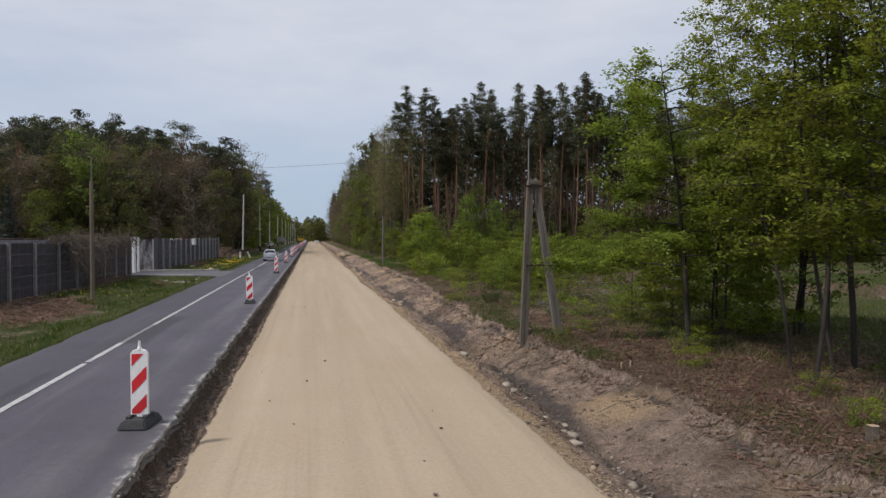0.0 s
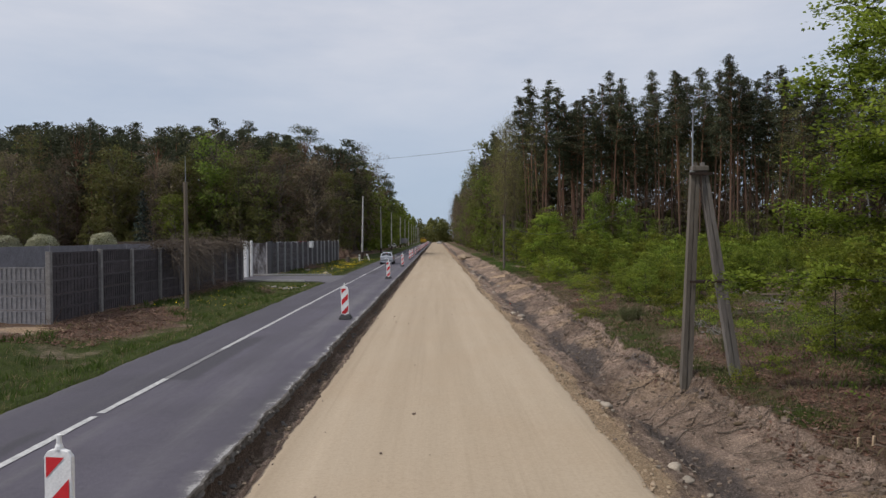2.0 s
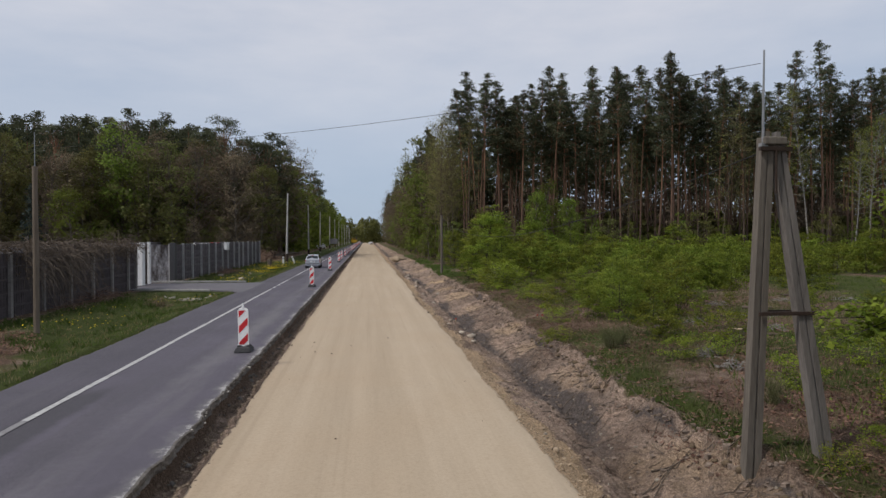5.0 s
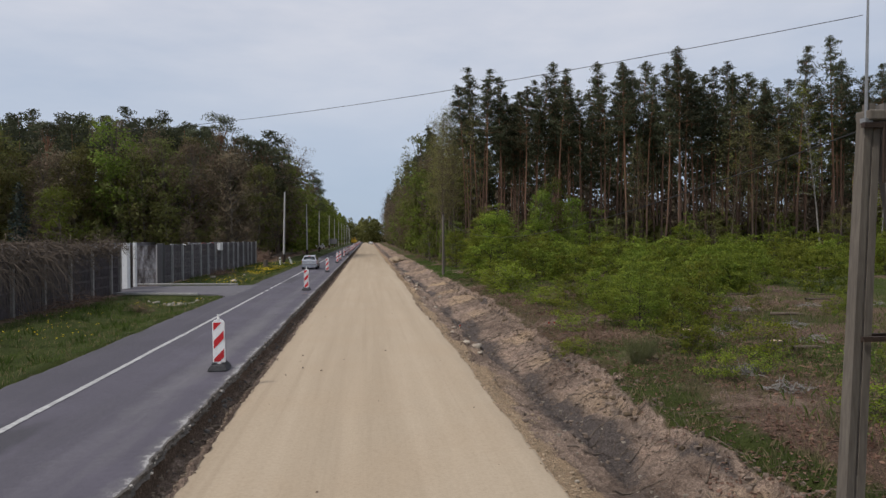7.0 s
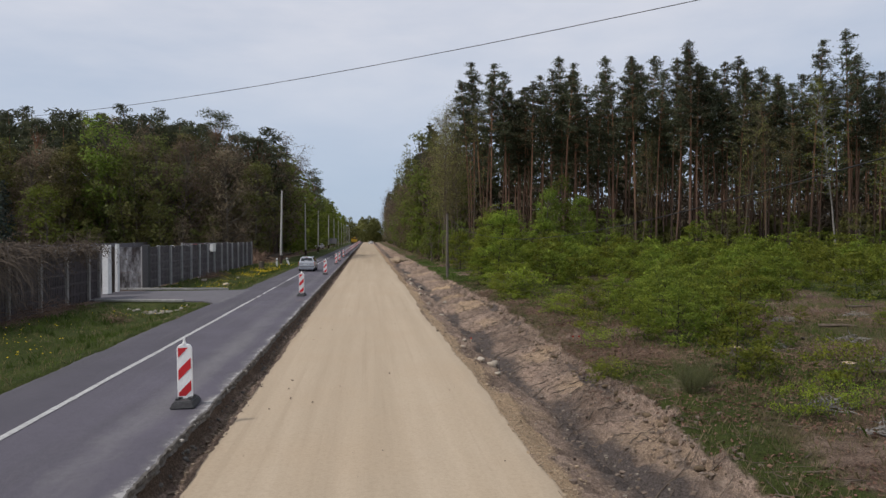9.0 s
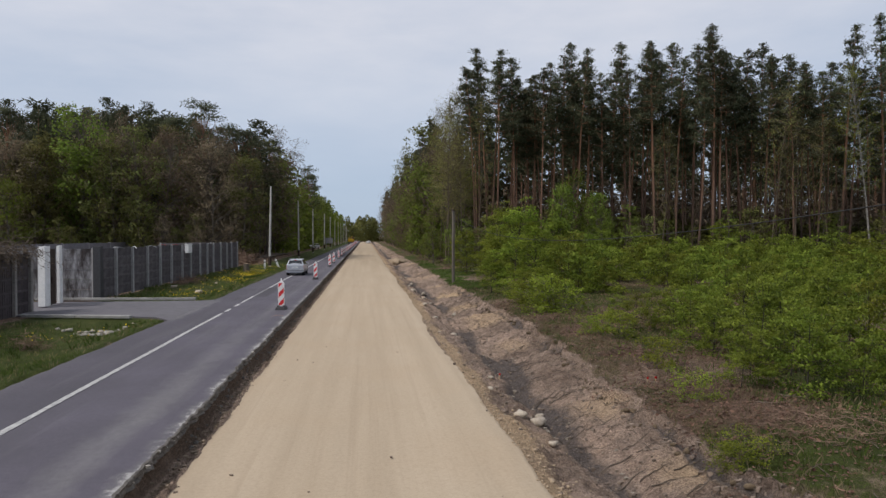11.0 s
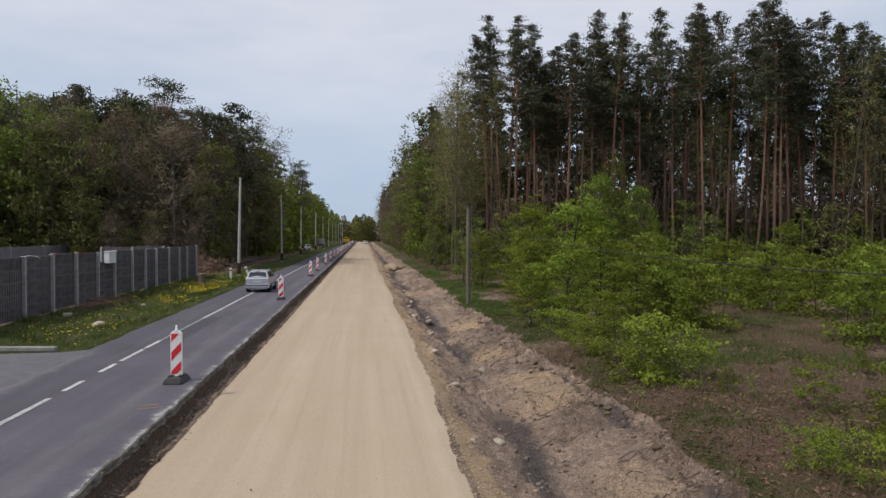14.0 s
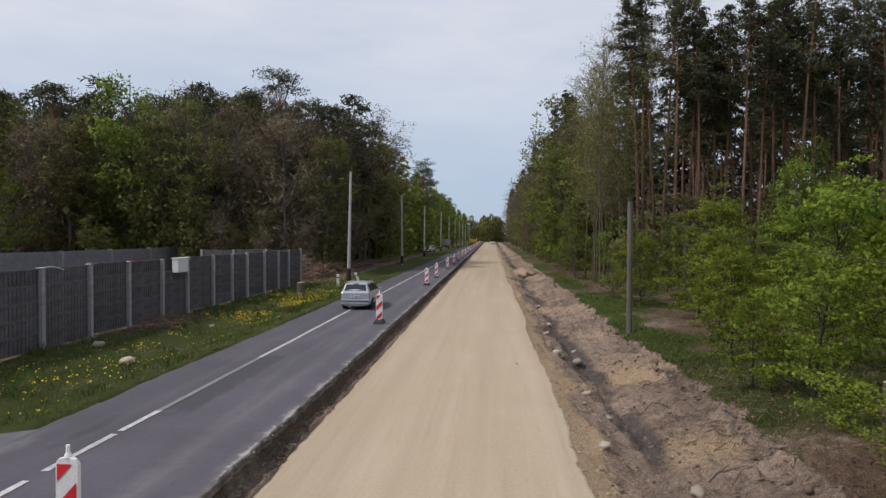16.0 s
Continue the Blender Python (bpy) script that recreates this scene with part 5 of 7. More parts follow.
# mixed forest beyond the fence and along the far side of the road
r8 = np.random.default_rng(8)
spots = []
n_trees = 0
for k in range(2500):
    x = -14 - 120 * r8.uniform() ** 1.25
    front = np.interp(-x, (14, 30, 60, 134), (108, 104, 96, 70))
    d = 45 * r8.uniform() ** 1.5
    y = front + d
    if n_trees > 190:
        break
    if not spaced(x, y, 2.9):
        continue
    n_trees += 1
    u = r8.uniform()
    if d < 7:
        (OAK if u < 0.5 else GREENT if u < 0.66 else BROWNT if u < 0.93 else SPRUCE).plant(x, y, r8.uniform(0.85, 1.32))
    elif d < 18 and 0.5 < u < 0.64:
        PINE.plant(x, y, r8.uniform(0.74, 0.84))
    elif d < 18:
        (OAK if u < 0.34 else LPINE if u < 0.64 else BROWNT if u < 0.87 else GREENT).plant(x, y, r8.uniform(1.08, 1.32) * (0.95 if u >= 0.34 and u < 0.64 else 1.0))
    else:
        (OGROVE if u < 0.30 else WGROVE if u < 0.44 else LGROVE).plant(x, y, r8.uniform(1.02, 1.18) * (1.08 if u >= 0.44 else 1.0))
for k in range(500):
    y = 110 + 330 * r8.uniform() ** 1.5
    x = -13.5 - 0.004 * (y - 110) - 16 * r8.uniform() ** 1.6
    if n_trees > 225:
        break
    if not spaced(x, y, 2.6):
        continue
    n_trees += 1
    u = r8.uniform()
    big = 1.5 if y < 140 else 1.25
    (LPINE if u < 0.25 else OAK if u < 0.6 else GREENT if u < 0.85 else BROWNT).plant(x, y, r8.uniform(0.75, 1.0) * big)
for k in range(900):
    x, y = -22 - 110 * r8.uniform() ** 1.15, 158 + 62 * r8.uniform()
    if k > 330:
        break
    if spaced(x, y, 4.2):
        u = r8.uniform()
        (LGROVE if u < 0.55 else WGROVE if u < 0.78 else OGROVE).plant(x, y, r8.uniform(1.0, 1.2))
WGROVE.done("deep_forest", "brown budding crowns at the back of the forest", M_BARK, M_BROWN)
OGROVE.done("deep_forest", "broad-leaved crowns at the back of the forest", M_BARK, M_LEAF3)
LGROVE.done("deep_forest", "broad dark pines at the back of the forest", M_PINE, M_NEEDLE)
BPINE.done("deep_forest", "dark pines standing deep in the forest", M_PINE, M_NEEDLE)
for x, y, s in ((-17.2, 120, 1.14), (-20.0, 116, 1.18), (-23.5, 118, 1.20), (-15.6, 128, 1.10), (-14.8, 137, 1.08), (-14.5, 146, 1.05)):
    LPINE.plant(x, y, s, label="broad flat-crowned pine at the corner of the forest")
for k in range(30):
    x = -15 - 60 * r8.uniform() ** 1.2
    (OAK if k % 3 else BROWNT).plant(x, np.interp(-x, (14, 30, 60, 134), (106, 101.5, 93, 67)) + r8.normal() * 0.8, r8.uniform(0.28, 0.6), label="low dull thicket tree at the edge of the forest")
GREENT.plant(-32.5, 108, 1.55)
GREENT.plant(-30.7, 87, 0.82)
OAK.plant(-44.0, 100, 1.3)
SPRUCE.plant(-33.8, 85, 0.98)
BROWNT.plant(-23.2, 108, 1.3)
BROWNT.plant(-26.6, 107, 1.25)
BROWNT.plant(-38.0, 104, 1.15)
OAK.plant(-29.5, 106, 1.1)
BARE.plant(-55.6, 99, 1.15)
BARE.plant(-50, 110, 1.0)

# far woods, closing the road's end and the sides
r9 = np.random.default_rng(9)


def far_woods(name, pts, hmin, hmax, mat, label, wide=2.5, leaf=(0.5, 1.15), n=220, aspect=0.6):
    fg = Geo()
    for x, y in pts:
        h = r9.uniform(hmin, hmax)
        z0 = -0.3
        a, q = r9.uniform(0, 2 * np.pi, n), r9.uniform(0, 1, n)
        rad = wide * np.sin(np.pi * (0.25 + 0.70 * q)) * r9.uniform(0.2, 1.0, n)
        c = np.stack([x + rad * np.cos(a), y + rad * np.sin(a), z0 + h * (0.02 + 0.98 * q)], 1)
        fg.leaves(c, r9.uniform(leaf[0], leaf[1], n), 0.1, aspect, r9, c - np.array((x, y, z0 + h * 0.45)) * 1.0 + np.array((0, 0, 0.5)))
    ob = part(name, fg, mat)
    return tagged(ob, label, "woods", kind="stuff")


far_woods("far_woods", [(r9.uniform(-90, 100), r9.uniform(425, 500)) for _ in range(170)], 11, 16, M_LEAF3, "distant mixed woods closing the end of the road", 5.0, (0.8, 1.8))
far_woods("far_woods", [(-13.0 - 14 * r9.uniform() ** 1.5, 138 + 320 * r9.uniform() ** 1.25) for _ in range(180)], 12, 18, M_LEAFT, "distant green roadside woods", 3.6)
far_woods("far_woods", [(14 + 16 * r9.uniform() ** 1.5, 150 + 310 * r9.uniform() ** 1.2) for _ in range(130)], 13, 20, M_LEAF3, "distant dark roadside woods", 3.4, (0.7, 1.5))
far_woods("far_woods", [(x_, np.interp(-x_, (14, 30, 60, 134, 180), (132, 128, 120, 94, 80)) + r9.uniform(0, 22)) for x_ in r9.uniform(-170, -15, 130)], 9, 16, M_LEAF3, "dense undergrowth of the forest behind the fence", 2.8, (0.7, 1.5))
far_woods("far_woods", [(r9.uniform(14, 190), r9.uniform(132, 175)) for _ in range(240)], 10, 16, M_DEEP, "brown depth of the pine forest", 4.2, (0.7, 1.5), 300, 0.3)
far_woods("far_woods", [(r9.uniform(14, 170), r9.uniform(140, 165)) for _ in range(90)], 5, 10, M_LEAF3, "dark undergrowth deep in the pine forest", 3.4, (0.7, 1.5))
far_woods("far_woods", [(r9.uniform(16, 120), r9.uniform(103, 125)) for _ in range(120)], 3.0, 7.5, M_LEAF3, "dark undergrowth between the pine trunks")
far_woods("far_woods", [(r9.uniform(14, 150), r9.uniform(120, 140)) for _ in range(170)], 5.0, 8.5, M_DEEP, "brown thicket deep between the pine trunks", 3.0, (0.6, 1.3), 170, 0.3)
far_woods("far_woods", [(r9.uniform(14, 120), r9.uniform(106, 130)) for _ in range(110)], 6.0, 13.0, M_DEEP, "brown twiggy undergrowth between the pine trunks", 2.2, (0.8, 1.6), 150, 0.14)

# ---- fences, gate, driveway ----


def panel_mesh(length, height, ribs):
    g = Geo()
    if not ribs:
        g.box((length / 2, 0, height / 2), (length, 0.045, height - 0.006))
        g.box((length / 2, 0, height - 0.03), (length, 0.062, 0.05))
        return g.mesh("panel")
    g.box((length / 2, 0, 0.03), (length, 0.052, 0.055))
    g.box((length / 2, 0, height - 0.03), (length, 0.052, 0.055))
    n = 15
    for k in range(n):
        g.box(((k + 0.5) * length / n, 0, height / 2), (length / n * 0.55, 0.052, height - 0.11))
    g.box((length / 2, 0, height / 2), (length, 0.010, height - 0.1))
    return g.mesh("panel")


def post_mesh(h):
    bm = bevel_box((0.165, 0.165, h), (0, 0, h / 2), 0.012, 1)
    me = bpy.data.meshes.new("post")
    bm.to_mesh(me)
    bm.free()
    return me


PAN_F, PAN_FP = panel_mesh(2.5, 0.5, True), panel_mesh(2.5, 0.5, False)
PAN_R, PAN_P = panel_mesh(2.5, 0.5, True), panel_mesh(2.5, 0.5, False)
PAN_W, PAN_W2 = panel_mesh(2.5, 0.5, True), panel_mesh(2.5, 0.5, False)
PAN_S = panel_mesh(2.5, 0.5, True)
for me, mt in ((PAN_F, M_PANEL3), (PAN_FP, M_PANEL3), (PAN_R, M_PANEL), (PAN_P, M_PANEL), (PAN_W, M_PANEL2), (PAN_W2, M_PANEL2), (PAN_S, M_SIDE)):
    me.materials.append(mt)
POST = post_mesh(2.85)
POST.materials.append(M_POST)
POST_D = post_mesh(2.85)
POST_D.materials.append(M_POSTD)


def run_fence(name, label, pts, rows, base, ribbed, posts=True, low=(PAN_R, PAN_P), post_h=2.70, short=-1, out=0.0, post=None, first=True):
    """A concrete fence through pts: a post at each point, panels of stacked boards between."""
    ob = thing(name, label, "fence", pose(pts[0][0], pts[0][1], base))
    x0, y0 = pts[0]
    for k, (x, y) in enumerate(pts):
        if posts and (k or first):
            p = part("post", post or POST, None, ob)
            p.location = (x - x0 + out, y - y0, -0.15)
            p.scale = (1, 1, post_h / 2.85 * (1 + 0.012 * math.sin(k * 1.9)))
        if k + 1 < len(pts):
            dx, dy = pts[k + 1][0] - x, pts[k + 1][1] - y
            L = math.hypot(dx, dy)
            for r_ in range(rows - (k == short)):
                q = part("panel", low[0] if r_ >= rows - ribbed else low[1], None, ob)
                q.matrix_basis = pose(x - x0, y - y0, r_ * 0.505 + 0.035 * math.sin(k * 1.9), 0, 0, math.degrees(math.atan2(dy, dx))) @ Matrix.Diagonal((L / 2.5, 1, 1, 1))
    return ob


near_pts = [(-12.8, y) for y in (28.4, 32.0, 34.8, 37.85, 40.5, 43.1, 45.65, 48.15, 50.6, 51.9)]
run_fence("concrete_fence", "dark grey precast concrete fence overgrown by creeper", near_pts, 5, -0.12, 5, out=0.06, post=POST_D)
run_fence("concrete_fence", "lower pale openwork concrete fence running away from the road", [(-12.86, 28.42), (-15.4, 28.5), (-17.9, 28.6), (-20.4, 28.7), (-22.9, 28.8)], 4, -0.12, 4, low=(PAN_S, PAN_S), post_h=2.3, first=False)
far_pts = [(-12.2, y) for y in (57.5, 59.8, 62.36, 65.04, 67.61, 70.14, 72.84, 75.24, 78.17, 80.67, 82.95, 85.95, 88.73, 91.0, 94.0)]
run_fence("concrete_fence", "dark grey precast concrete fence with paler posts", far_pts, 5, -0.02, 5, low=(PAN_F, PAN_FP), short=6, out=0.07)
run_fence("concrete_fence", "pale lichen-stained concrete fence return beside the gate", [(-12.36, 57.5), (-14.8, 57.55), (-17.2, 57.6)], 5, -0.02, 0, low=(PAN_W, PAN_W2))
run_fence("concrete_fence", "dark concrete fence closing the end of the yard", [(-12.36, 94.1), (-14.8, 94.2), (-17.3, 94.3), (-19.8, 94.4)], 5, -0.08, 3, low=(PAN_F, PAN_FP))
fr = np.random.default_rng(12)
for k, (y, mat) in enumerate(((59.8, M_ROD), (62.36, M_WHITE), (65.04, M_WHITE), (67.61, M_LAMP), (70.14, M_LAMP), (75.24, M_ROD), (80.67, M_ROD))):
    fb = thing("fence_bracket", "bent leftover wire bracket on top of a fence post", "bracket", pose(-12.13, y, 2.50))
    g = Geo()
    p = arc((0, 0, 0), (0.5, -0.6 if k % 2 else 0.6, 0.35), fr.uniform(0.4, 0.75), 5, 0.9, 0.5, fr)
    g.tube(p, 0.012, 5)
    part("wire", g, mat, fb)
    part("clamp", bevel_box((0.22, 0.22, 0.03), (0.0, 0, 0.0), 0.006, 1), M_ROD, fb)
bw = thing("boundary_wall", "pale grey smooth concrete wall at the back of the yard", "wall", pose(-26, 34, -0.1))
for k in range(14):
    g = Geo()
    g.box((0, 0, 1.26), (0.12, 5.96, 2.52 + 0.04 * math.sin(k * 1.7)))
    q = part("panel", g, M_WALLB, bw)
    q.location = (-0.25 * k * 0.3, 3 + k * 6, 0)
for k in range(15):
    g = Geo()
    g.box((0, 0, 1.28), (0.2, 0.2, 2.56))
    q = part("post", g, M_POST, bw)
    q.location = (-0.25 * k * 0.3 + 0.03, k * 6, 0)

gate = thing("gate", "white painted metal gate with tall white pillars standing open", "gate", pose(-13.0, 53.8, 0.05))
part("pillar", bevel_box((0.30, 0.50, 2.62), (0, -0.1, 1.31), 0.012), M_WHITE, gate)
part("pillar", bevel_box((0.14, 0.3, 2.64), (0.0, 1.42, 1.32), 0.012), M_WHITE, gate)
part("post", bevel_box((0.1, 0.6, 2.5), (-0.05, 0.72, 1.25), 0.012), M_STEEL, gate, "dark steel gate leaf seen edge on")
part("lock", bevel_box((0.12, 0.3, 0.3), (0.03, 0.68, 1.1), 0.05), M_STEEL, gate, "dark round lock box")

dv = [(-6.15, 48.2), (-7.0, 49.3), (-9.0, 50.1), (-13.2, 50.6), (-20.0, 50.6), (-20.0, 57.2), (-13.2, 56.2), (-9.0, 56.0), (-6.95, 56.1), (-6.15, 56.7)]
bm = bmesh.new()
top = [bm.verts.new((x, y, -0.006 if x > -6.5 else 0.004)) for x, y in dv]
bm.faces.new(top)
ext = bmesh.ops.extrude_face_region(bm, geom=bm.faces[:])
bmesh.ops.translate(bm, vec=(0, 0, -0.14), verts=[v for v in ext["geom"] if isinstance(v, bmesh.types.BMVert)])
bmesh.ops.recalc_face_normals(bm, faces=bm.faces[:])
drive = part("driveway", bm, M_DRIVE)
tagged(drive, "plain grey asphalt driveway leading to the gate", "driveway", kind="structure")
kerb = thing("concrete_kerb", "long pale concrete kerb beam edging the driveway", "kerb", pose(-7.25, 56.45, 0.0, 0, 0, 173.5))
for k in range(4):
    b = part("beam", bevel_box((1.93, 0.2, 0.13), (0.97 + k * 1.95, 0.012 * k, 0.05), 0.02), M_CONC, kerb)
kerb2 = thing("concrete_kerb", "pale concrete kerb beam over the culvert", "kerb", pose(-7.9, 49.2, 0.0, 0, 0, 168))
for k in range(2):
    b = part("beam", bevel_box((2.2, 0.2, 0.12), (1.1 + k * 2.22, 0.012 * k, 0.04), 0.02), M_CONC, kerb2)
box = thing("meter_box", "white metal box fixed on the concrete fence", "box", pose(-12.06, 74.4, 2.03))
part("housing", bevel_box((0.28, 1.0, 0.62), (0, 0, 0.15), 0.02), M_WHITE, box)
part("cap", bevel_box((0.32, 1.06, 0.04), (0, 0, 0.475), 0.01), M_WHITE, box)

# dark block added in place of the panel's shaded side at the corner
dp = thing("corner_post", "dark block added for the shaded side where two fences meet", "post", pose(-12.16, 57.5, -0.1))
part("shaft", bevel_box((0.36, 0.42, 2.72), (0, 0, 1.36), 0.015), M_TRIM, dp)

# stacks of boards behind the back wall


def board_stack(x, y, length, z, rows, turn):
    ob = thing("board_stack", "stack of weathered brown boards behind the wall", "timber", pose(x, y, z, 0, 0, turn))
    for r_ in range(rows):
        for k in range(3):
            part("board", bevel_box((1.0, length, 0.09), (k * 1.05 - 1.05, 0.15 * math.sin(r_ * 3 + k), 0.06 + r_ * 0.17), 0.01, 1), M_STICK, ob)
        for k in (-1, 0, 1):
            part("spacer", bevel_box((3.1, 0.12, 0.075), (0, k * length * 0.4, r_ * 0.17 - 0.02), 0.008, 1), M_STICK, ob)


board_stack(-32.0, 79.2, 3.3, land_at(-32.0, 79.2), 16, 4)
board_stack(-32.2, 87.0, 5.1, land_at(-32.2, 87.0), 16, -3)

# creeper tangle over the near fence
cr = np.random.default_rng(33)
cg3, cl3 = Geo(), Geo()
for k in range(600):
    y = cr.uniform(37.4, 51.8)
    x = -12.8 + cr.normal() * 0.35
    z = 2.5 + cr.uniform(-0.1, 0.3)
    d = np.array((cr.normal() * 0.9, cr.normal() * 0.9, cr.uniform(-0.2, 0.8)))
    p = arc((x, y, z), d, cr.uniform(0.6, 1.7), 5, 1.8, 1.4, cr)
    p[:, 2] = np.maximum(p[:, 2], 0.0)
    cg3.tube(p, np.linspace(0.012, 0.004, 6), 3, False)
    n = cr.poisson(9)
    cl3.leaves(along(p, cr.uniform(0.1, 1, n)) + cr.normal(size=(n, 3)) * 0.08, cr.uniform(0.06, 0.13, n), 0.1, 0.5, cr)
for k in range(190):
    y = cr.uniform(38.2, 43.6)
    p = arc((-12.6 + cr.uniform(0, 0.4), y, cr.uniform(1.6, 2.8)), (cr.uniform(0.2, 1.0), cr.normal() * 0.8, cr.uniform(-0.3, 0.7)), cr.uniform(1.2, 2.8), 6, 2.4, 1.0, cr)
    p[:, 2] = np.maximum(p[:, 2], -0.15)
    cg3.tube(p, np.linspace(0.014, 0.004, 7), 3, False)
creeper = thing("creeper", "tangled brown leafless creeper hanging over the concrete fence", "creeper", pose(0, 0, 0))
part("stem", cg3, M_STICK, creeper)
part("foliage", cl3, M_CREEP, creeper)


def clipped_meshes(seed, h, radius, n):
    """A clipped shrub: a few stems and a close rounded head of small leaves."""
    r = np.random.default_rng(seed)
    tg, cg_ = Geo(), Geo()
    for k in range(7):
        a = k * 0.9
        tg.tube(arc((0, 0, -0.2), (math.cos(a) * 0.35, math.sin(a) * 0.35, 1), h * 0.7, 5, 0, 0.3, r), np.linspace(0.03, 0.008, 6), 4, False)
    d = r.normal(size=(n, 3))
    d /= np.linalg.norm(d, axis=1)[:, None]
    lobes = 1 + 0.07 * np.sin(5 * d[:, 0] + 1.3 * seed) * np.cos(4 * d[:, 1]) + 0.05 * np.sin(11 * d[:, 2] + 7 * d[:, 1])
    c = d * (radius * lobes * r.uniform(0.72, 1.0, n) ** 0.6)[:, None] * np.array((1, 1, 0.9)) + np.array((0, 0, h - radius * 0.9))
    cg_.leaves(c, r.uniform(0.05, 0.11, n), 0.3, 0.6, r, d)
    return tg.mesh("trunk", True), cg_.mesh("crown")


SHRUB = Kind("garden_shrub", "rounded clipped shrub in pale blossom behind the wall", "bush", M_BARK, M_BLOSSOM,
             [clipped_meshes(101, 3.55, 1.08, 6500), clipped_meshes(102, 3.6, 1.15, 7000)], "shrubs behind the wall")
for x, y, s in ((-27.9, 49.9, 0.92), (-27.9, 54.3, 0.93), (-28.1, 63.8, 1.0)):
    SHRUB.plant(x, y, s)

# ---- poles and wires ----


def pole(name, label, x, y, h, r0, r1, mat, tilt=(0, 0), z=None):
    ob = thing(name, label, "pole", pose(x, y, land_at(x, y) if z is None else z, tilt[0], tilt[1], 0))
    g = Geo()
    zz = np.linspace(-0.4, h, 9)
    g.tube(np.stack([0 * zz, 0 * zz, zz], -1), np.linspace(r0, r1, 9), 10)
    part("shaft", g, mat, ob, smooth=True)
    return ob


pl = pole("wooden_pole", "weathered wooden pole with a thin rod on top", -9.95, 33.8, 5.4, 0.095, 0.08, M_POLEW)
g = Geo()
g.tube([(0.0, 0, 5.3), (0, 0, 6.5)], (0.018, 0.012), 5)
part("rod", g, M_ROD, pl)
pr = pole("utility_pole", "short weathered grey pole with a steel cap on the bank", 7.6, 73.2, 5.55, 0.12, 0.105, M_AF)
g = Geo()
g.tube([(0, 0, 5.5), (0, 0, 5.62)], (0.14, 0.14), 10)
part("cap", g, M_STEEL, pr)
for k, (y, h, tx) in enumerate(((98.3, 8.6, 1.2), (131, 8.7, -0.4), (160, 8.6, 0.3), (198, 8.8, 0.5), (228, 8.8, 0), (258, 8.8, 0.4), (288, 8.6, 0), (318, 8.7, -0.3), (348, 8.6, 0), (378, 8.7, 0.3), (408, 8.6, 0))):
    p = pole("concrete_pole", "tall grey concrete utility pole on the verge", -9.45, y, h, 0.145, 0.09, M_POLEC, (0, tx), 0.0)
    p["group"] = "utility poles along the road"
    if k < 5:
        g = Geo()
        g.tube([(0, 0, -0.1), (0, 0, 0.9)], (0.185, 0.18), 10)
        part("foot", g, M_STEEL, p, "dark tarred foot")

# A-shaped double pole at the ditch
af = thing("a_frame_pole", "A-shaped double concrete pole with steel crossbar and rod", "pole", pose(6.45, 20.05, -0.62))


def leg(a, b, w0, w1):
    g = Geo()
    a, b = np.array(a), np.array(b)
    zz = np.linspace(0, 1, 6)[:, None]
    pts = a + (b - a) * zz
    ww = np.linspace(w0, w1, 6)
    for sx in (-1, 1):
        V, F = [], []
        for p, q in zip(pts, ww):
            V += [(p[0] + sx * q * 0.5 - q * 0.36, p[1] - q * 0.62, p[2]), (p[0] + sx * q * 0.5 + q * 0.36, p[1] - q * 0.62, p[2]),
                  (p[0] + sx * q * 0.5 + q * 0.36, p[1] + q * 0.62, p[2]), (p[0] + sx * q * 0.5 - q * 0.36, p[1] + q * 0.62, p[2])]
        for k in range(5):
            for e in range(4):
                F.append((4 * k + e, 4 * k + (e + 1) % 4, 4 * k + 4 + (e + 1) % 4, 4 * k + 4 + e))
        F.append((20, 21, 22, 23))
        g.add(V, F)
    for p, q in zip(pts[::1], ww):
        g.box((p[0], p[1], p[2]), (q * 0.6, q * 1.1, 0.34))
    V = []
    for p, q in zip(pts, ww):
        V += [(p[0] - q * 0.3, p[1] - q * 0.46, p[2]), (p[0] + q * 0.3, p[1] - q * 0.46, p[2]), (p[0] + q * 0.3, p[1] + q * 0.46, p[2]), (p[0] - q * 0.3, p[1] + q * 0.46, p[2])]
    g.add(V, [(4 * k + e, 4 * k + (e + 1) % 4, 4 * k + 4 + (e + 1) % 4, 4 * k + 4 + e) for k in range(5) for e in range(4)])
    return g


part("leg", leg((-0.06, 0, -0.4), (0.17, 0, 4.95), 0.14, 0.112), M_AF, af)
part("leg", leg((1.17, -0.1, -0.4), (0.34, 0, 4.95), 0.14, 0.112), M_AF2, af, "greyer weathered leg")
part("head", bevel_box((0.36, 0.24, 0.12), (0.27, 0, 4.98), 0.02), M_AF, af)
g = Geo()
g.box((0.44, -0.13, 2.42), (0.86, 0.045, 0.055))
g.box((0.44, 0.12, 2.42), (0.86, 0.045, 0.055))
part("crossbar", g, M_STEEL, af, "rusty steel crossbar")
g = Geo()
g.tube([(0.10, -0.05, 4.3), (0.10, -0.05, 5.3), (0.11, -0.05, 6.32)], (0.02, 0.018, 0.012), 6)
g.box((0.10, -0.05, 4.92), (0.09, 0.09, 0.05))
part("rod", g, M_ROD, af, "thin galvanised rod")
g = Geo()
g.tube([(0.27, -0.12, 4.2), (0.27, -0.12, 4.9)], (0.018, 0.018), 5)
g.box((0.27, -0.1, 4.86), (0.5, 0.06, 0.06))
part("bracket", g, M_STEEL, af, "dark steel bracket")


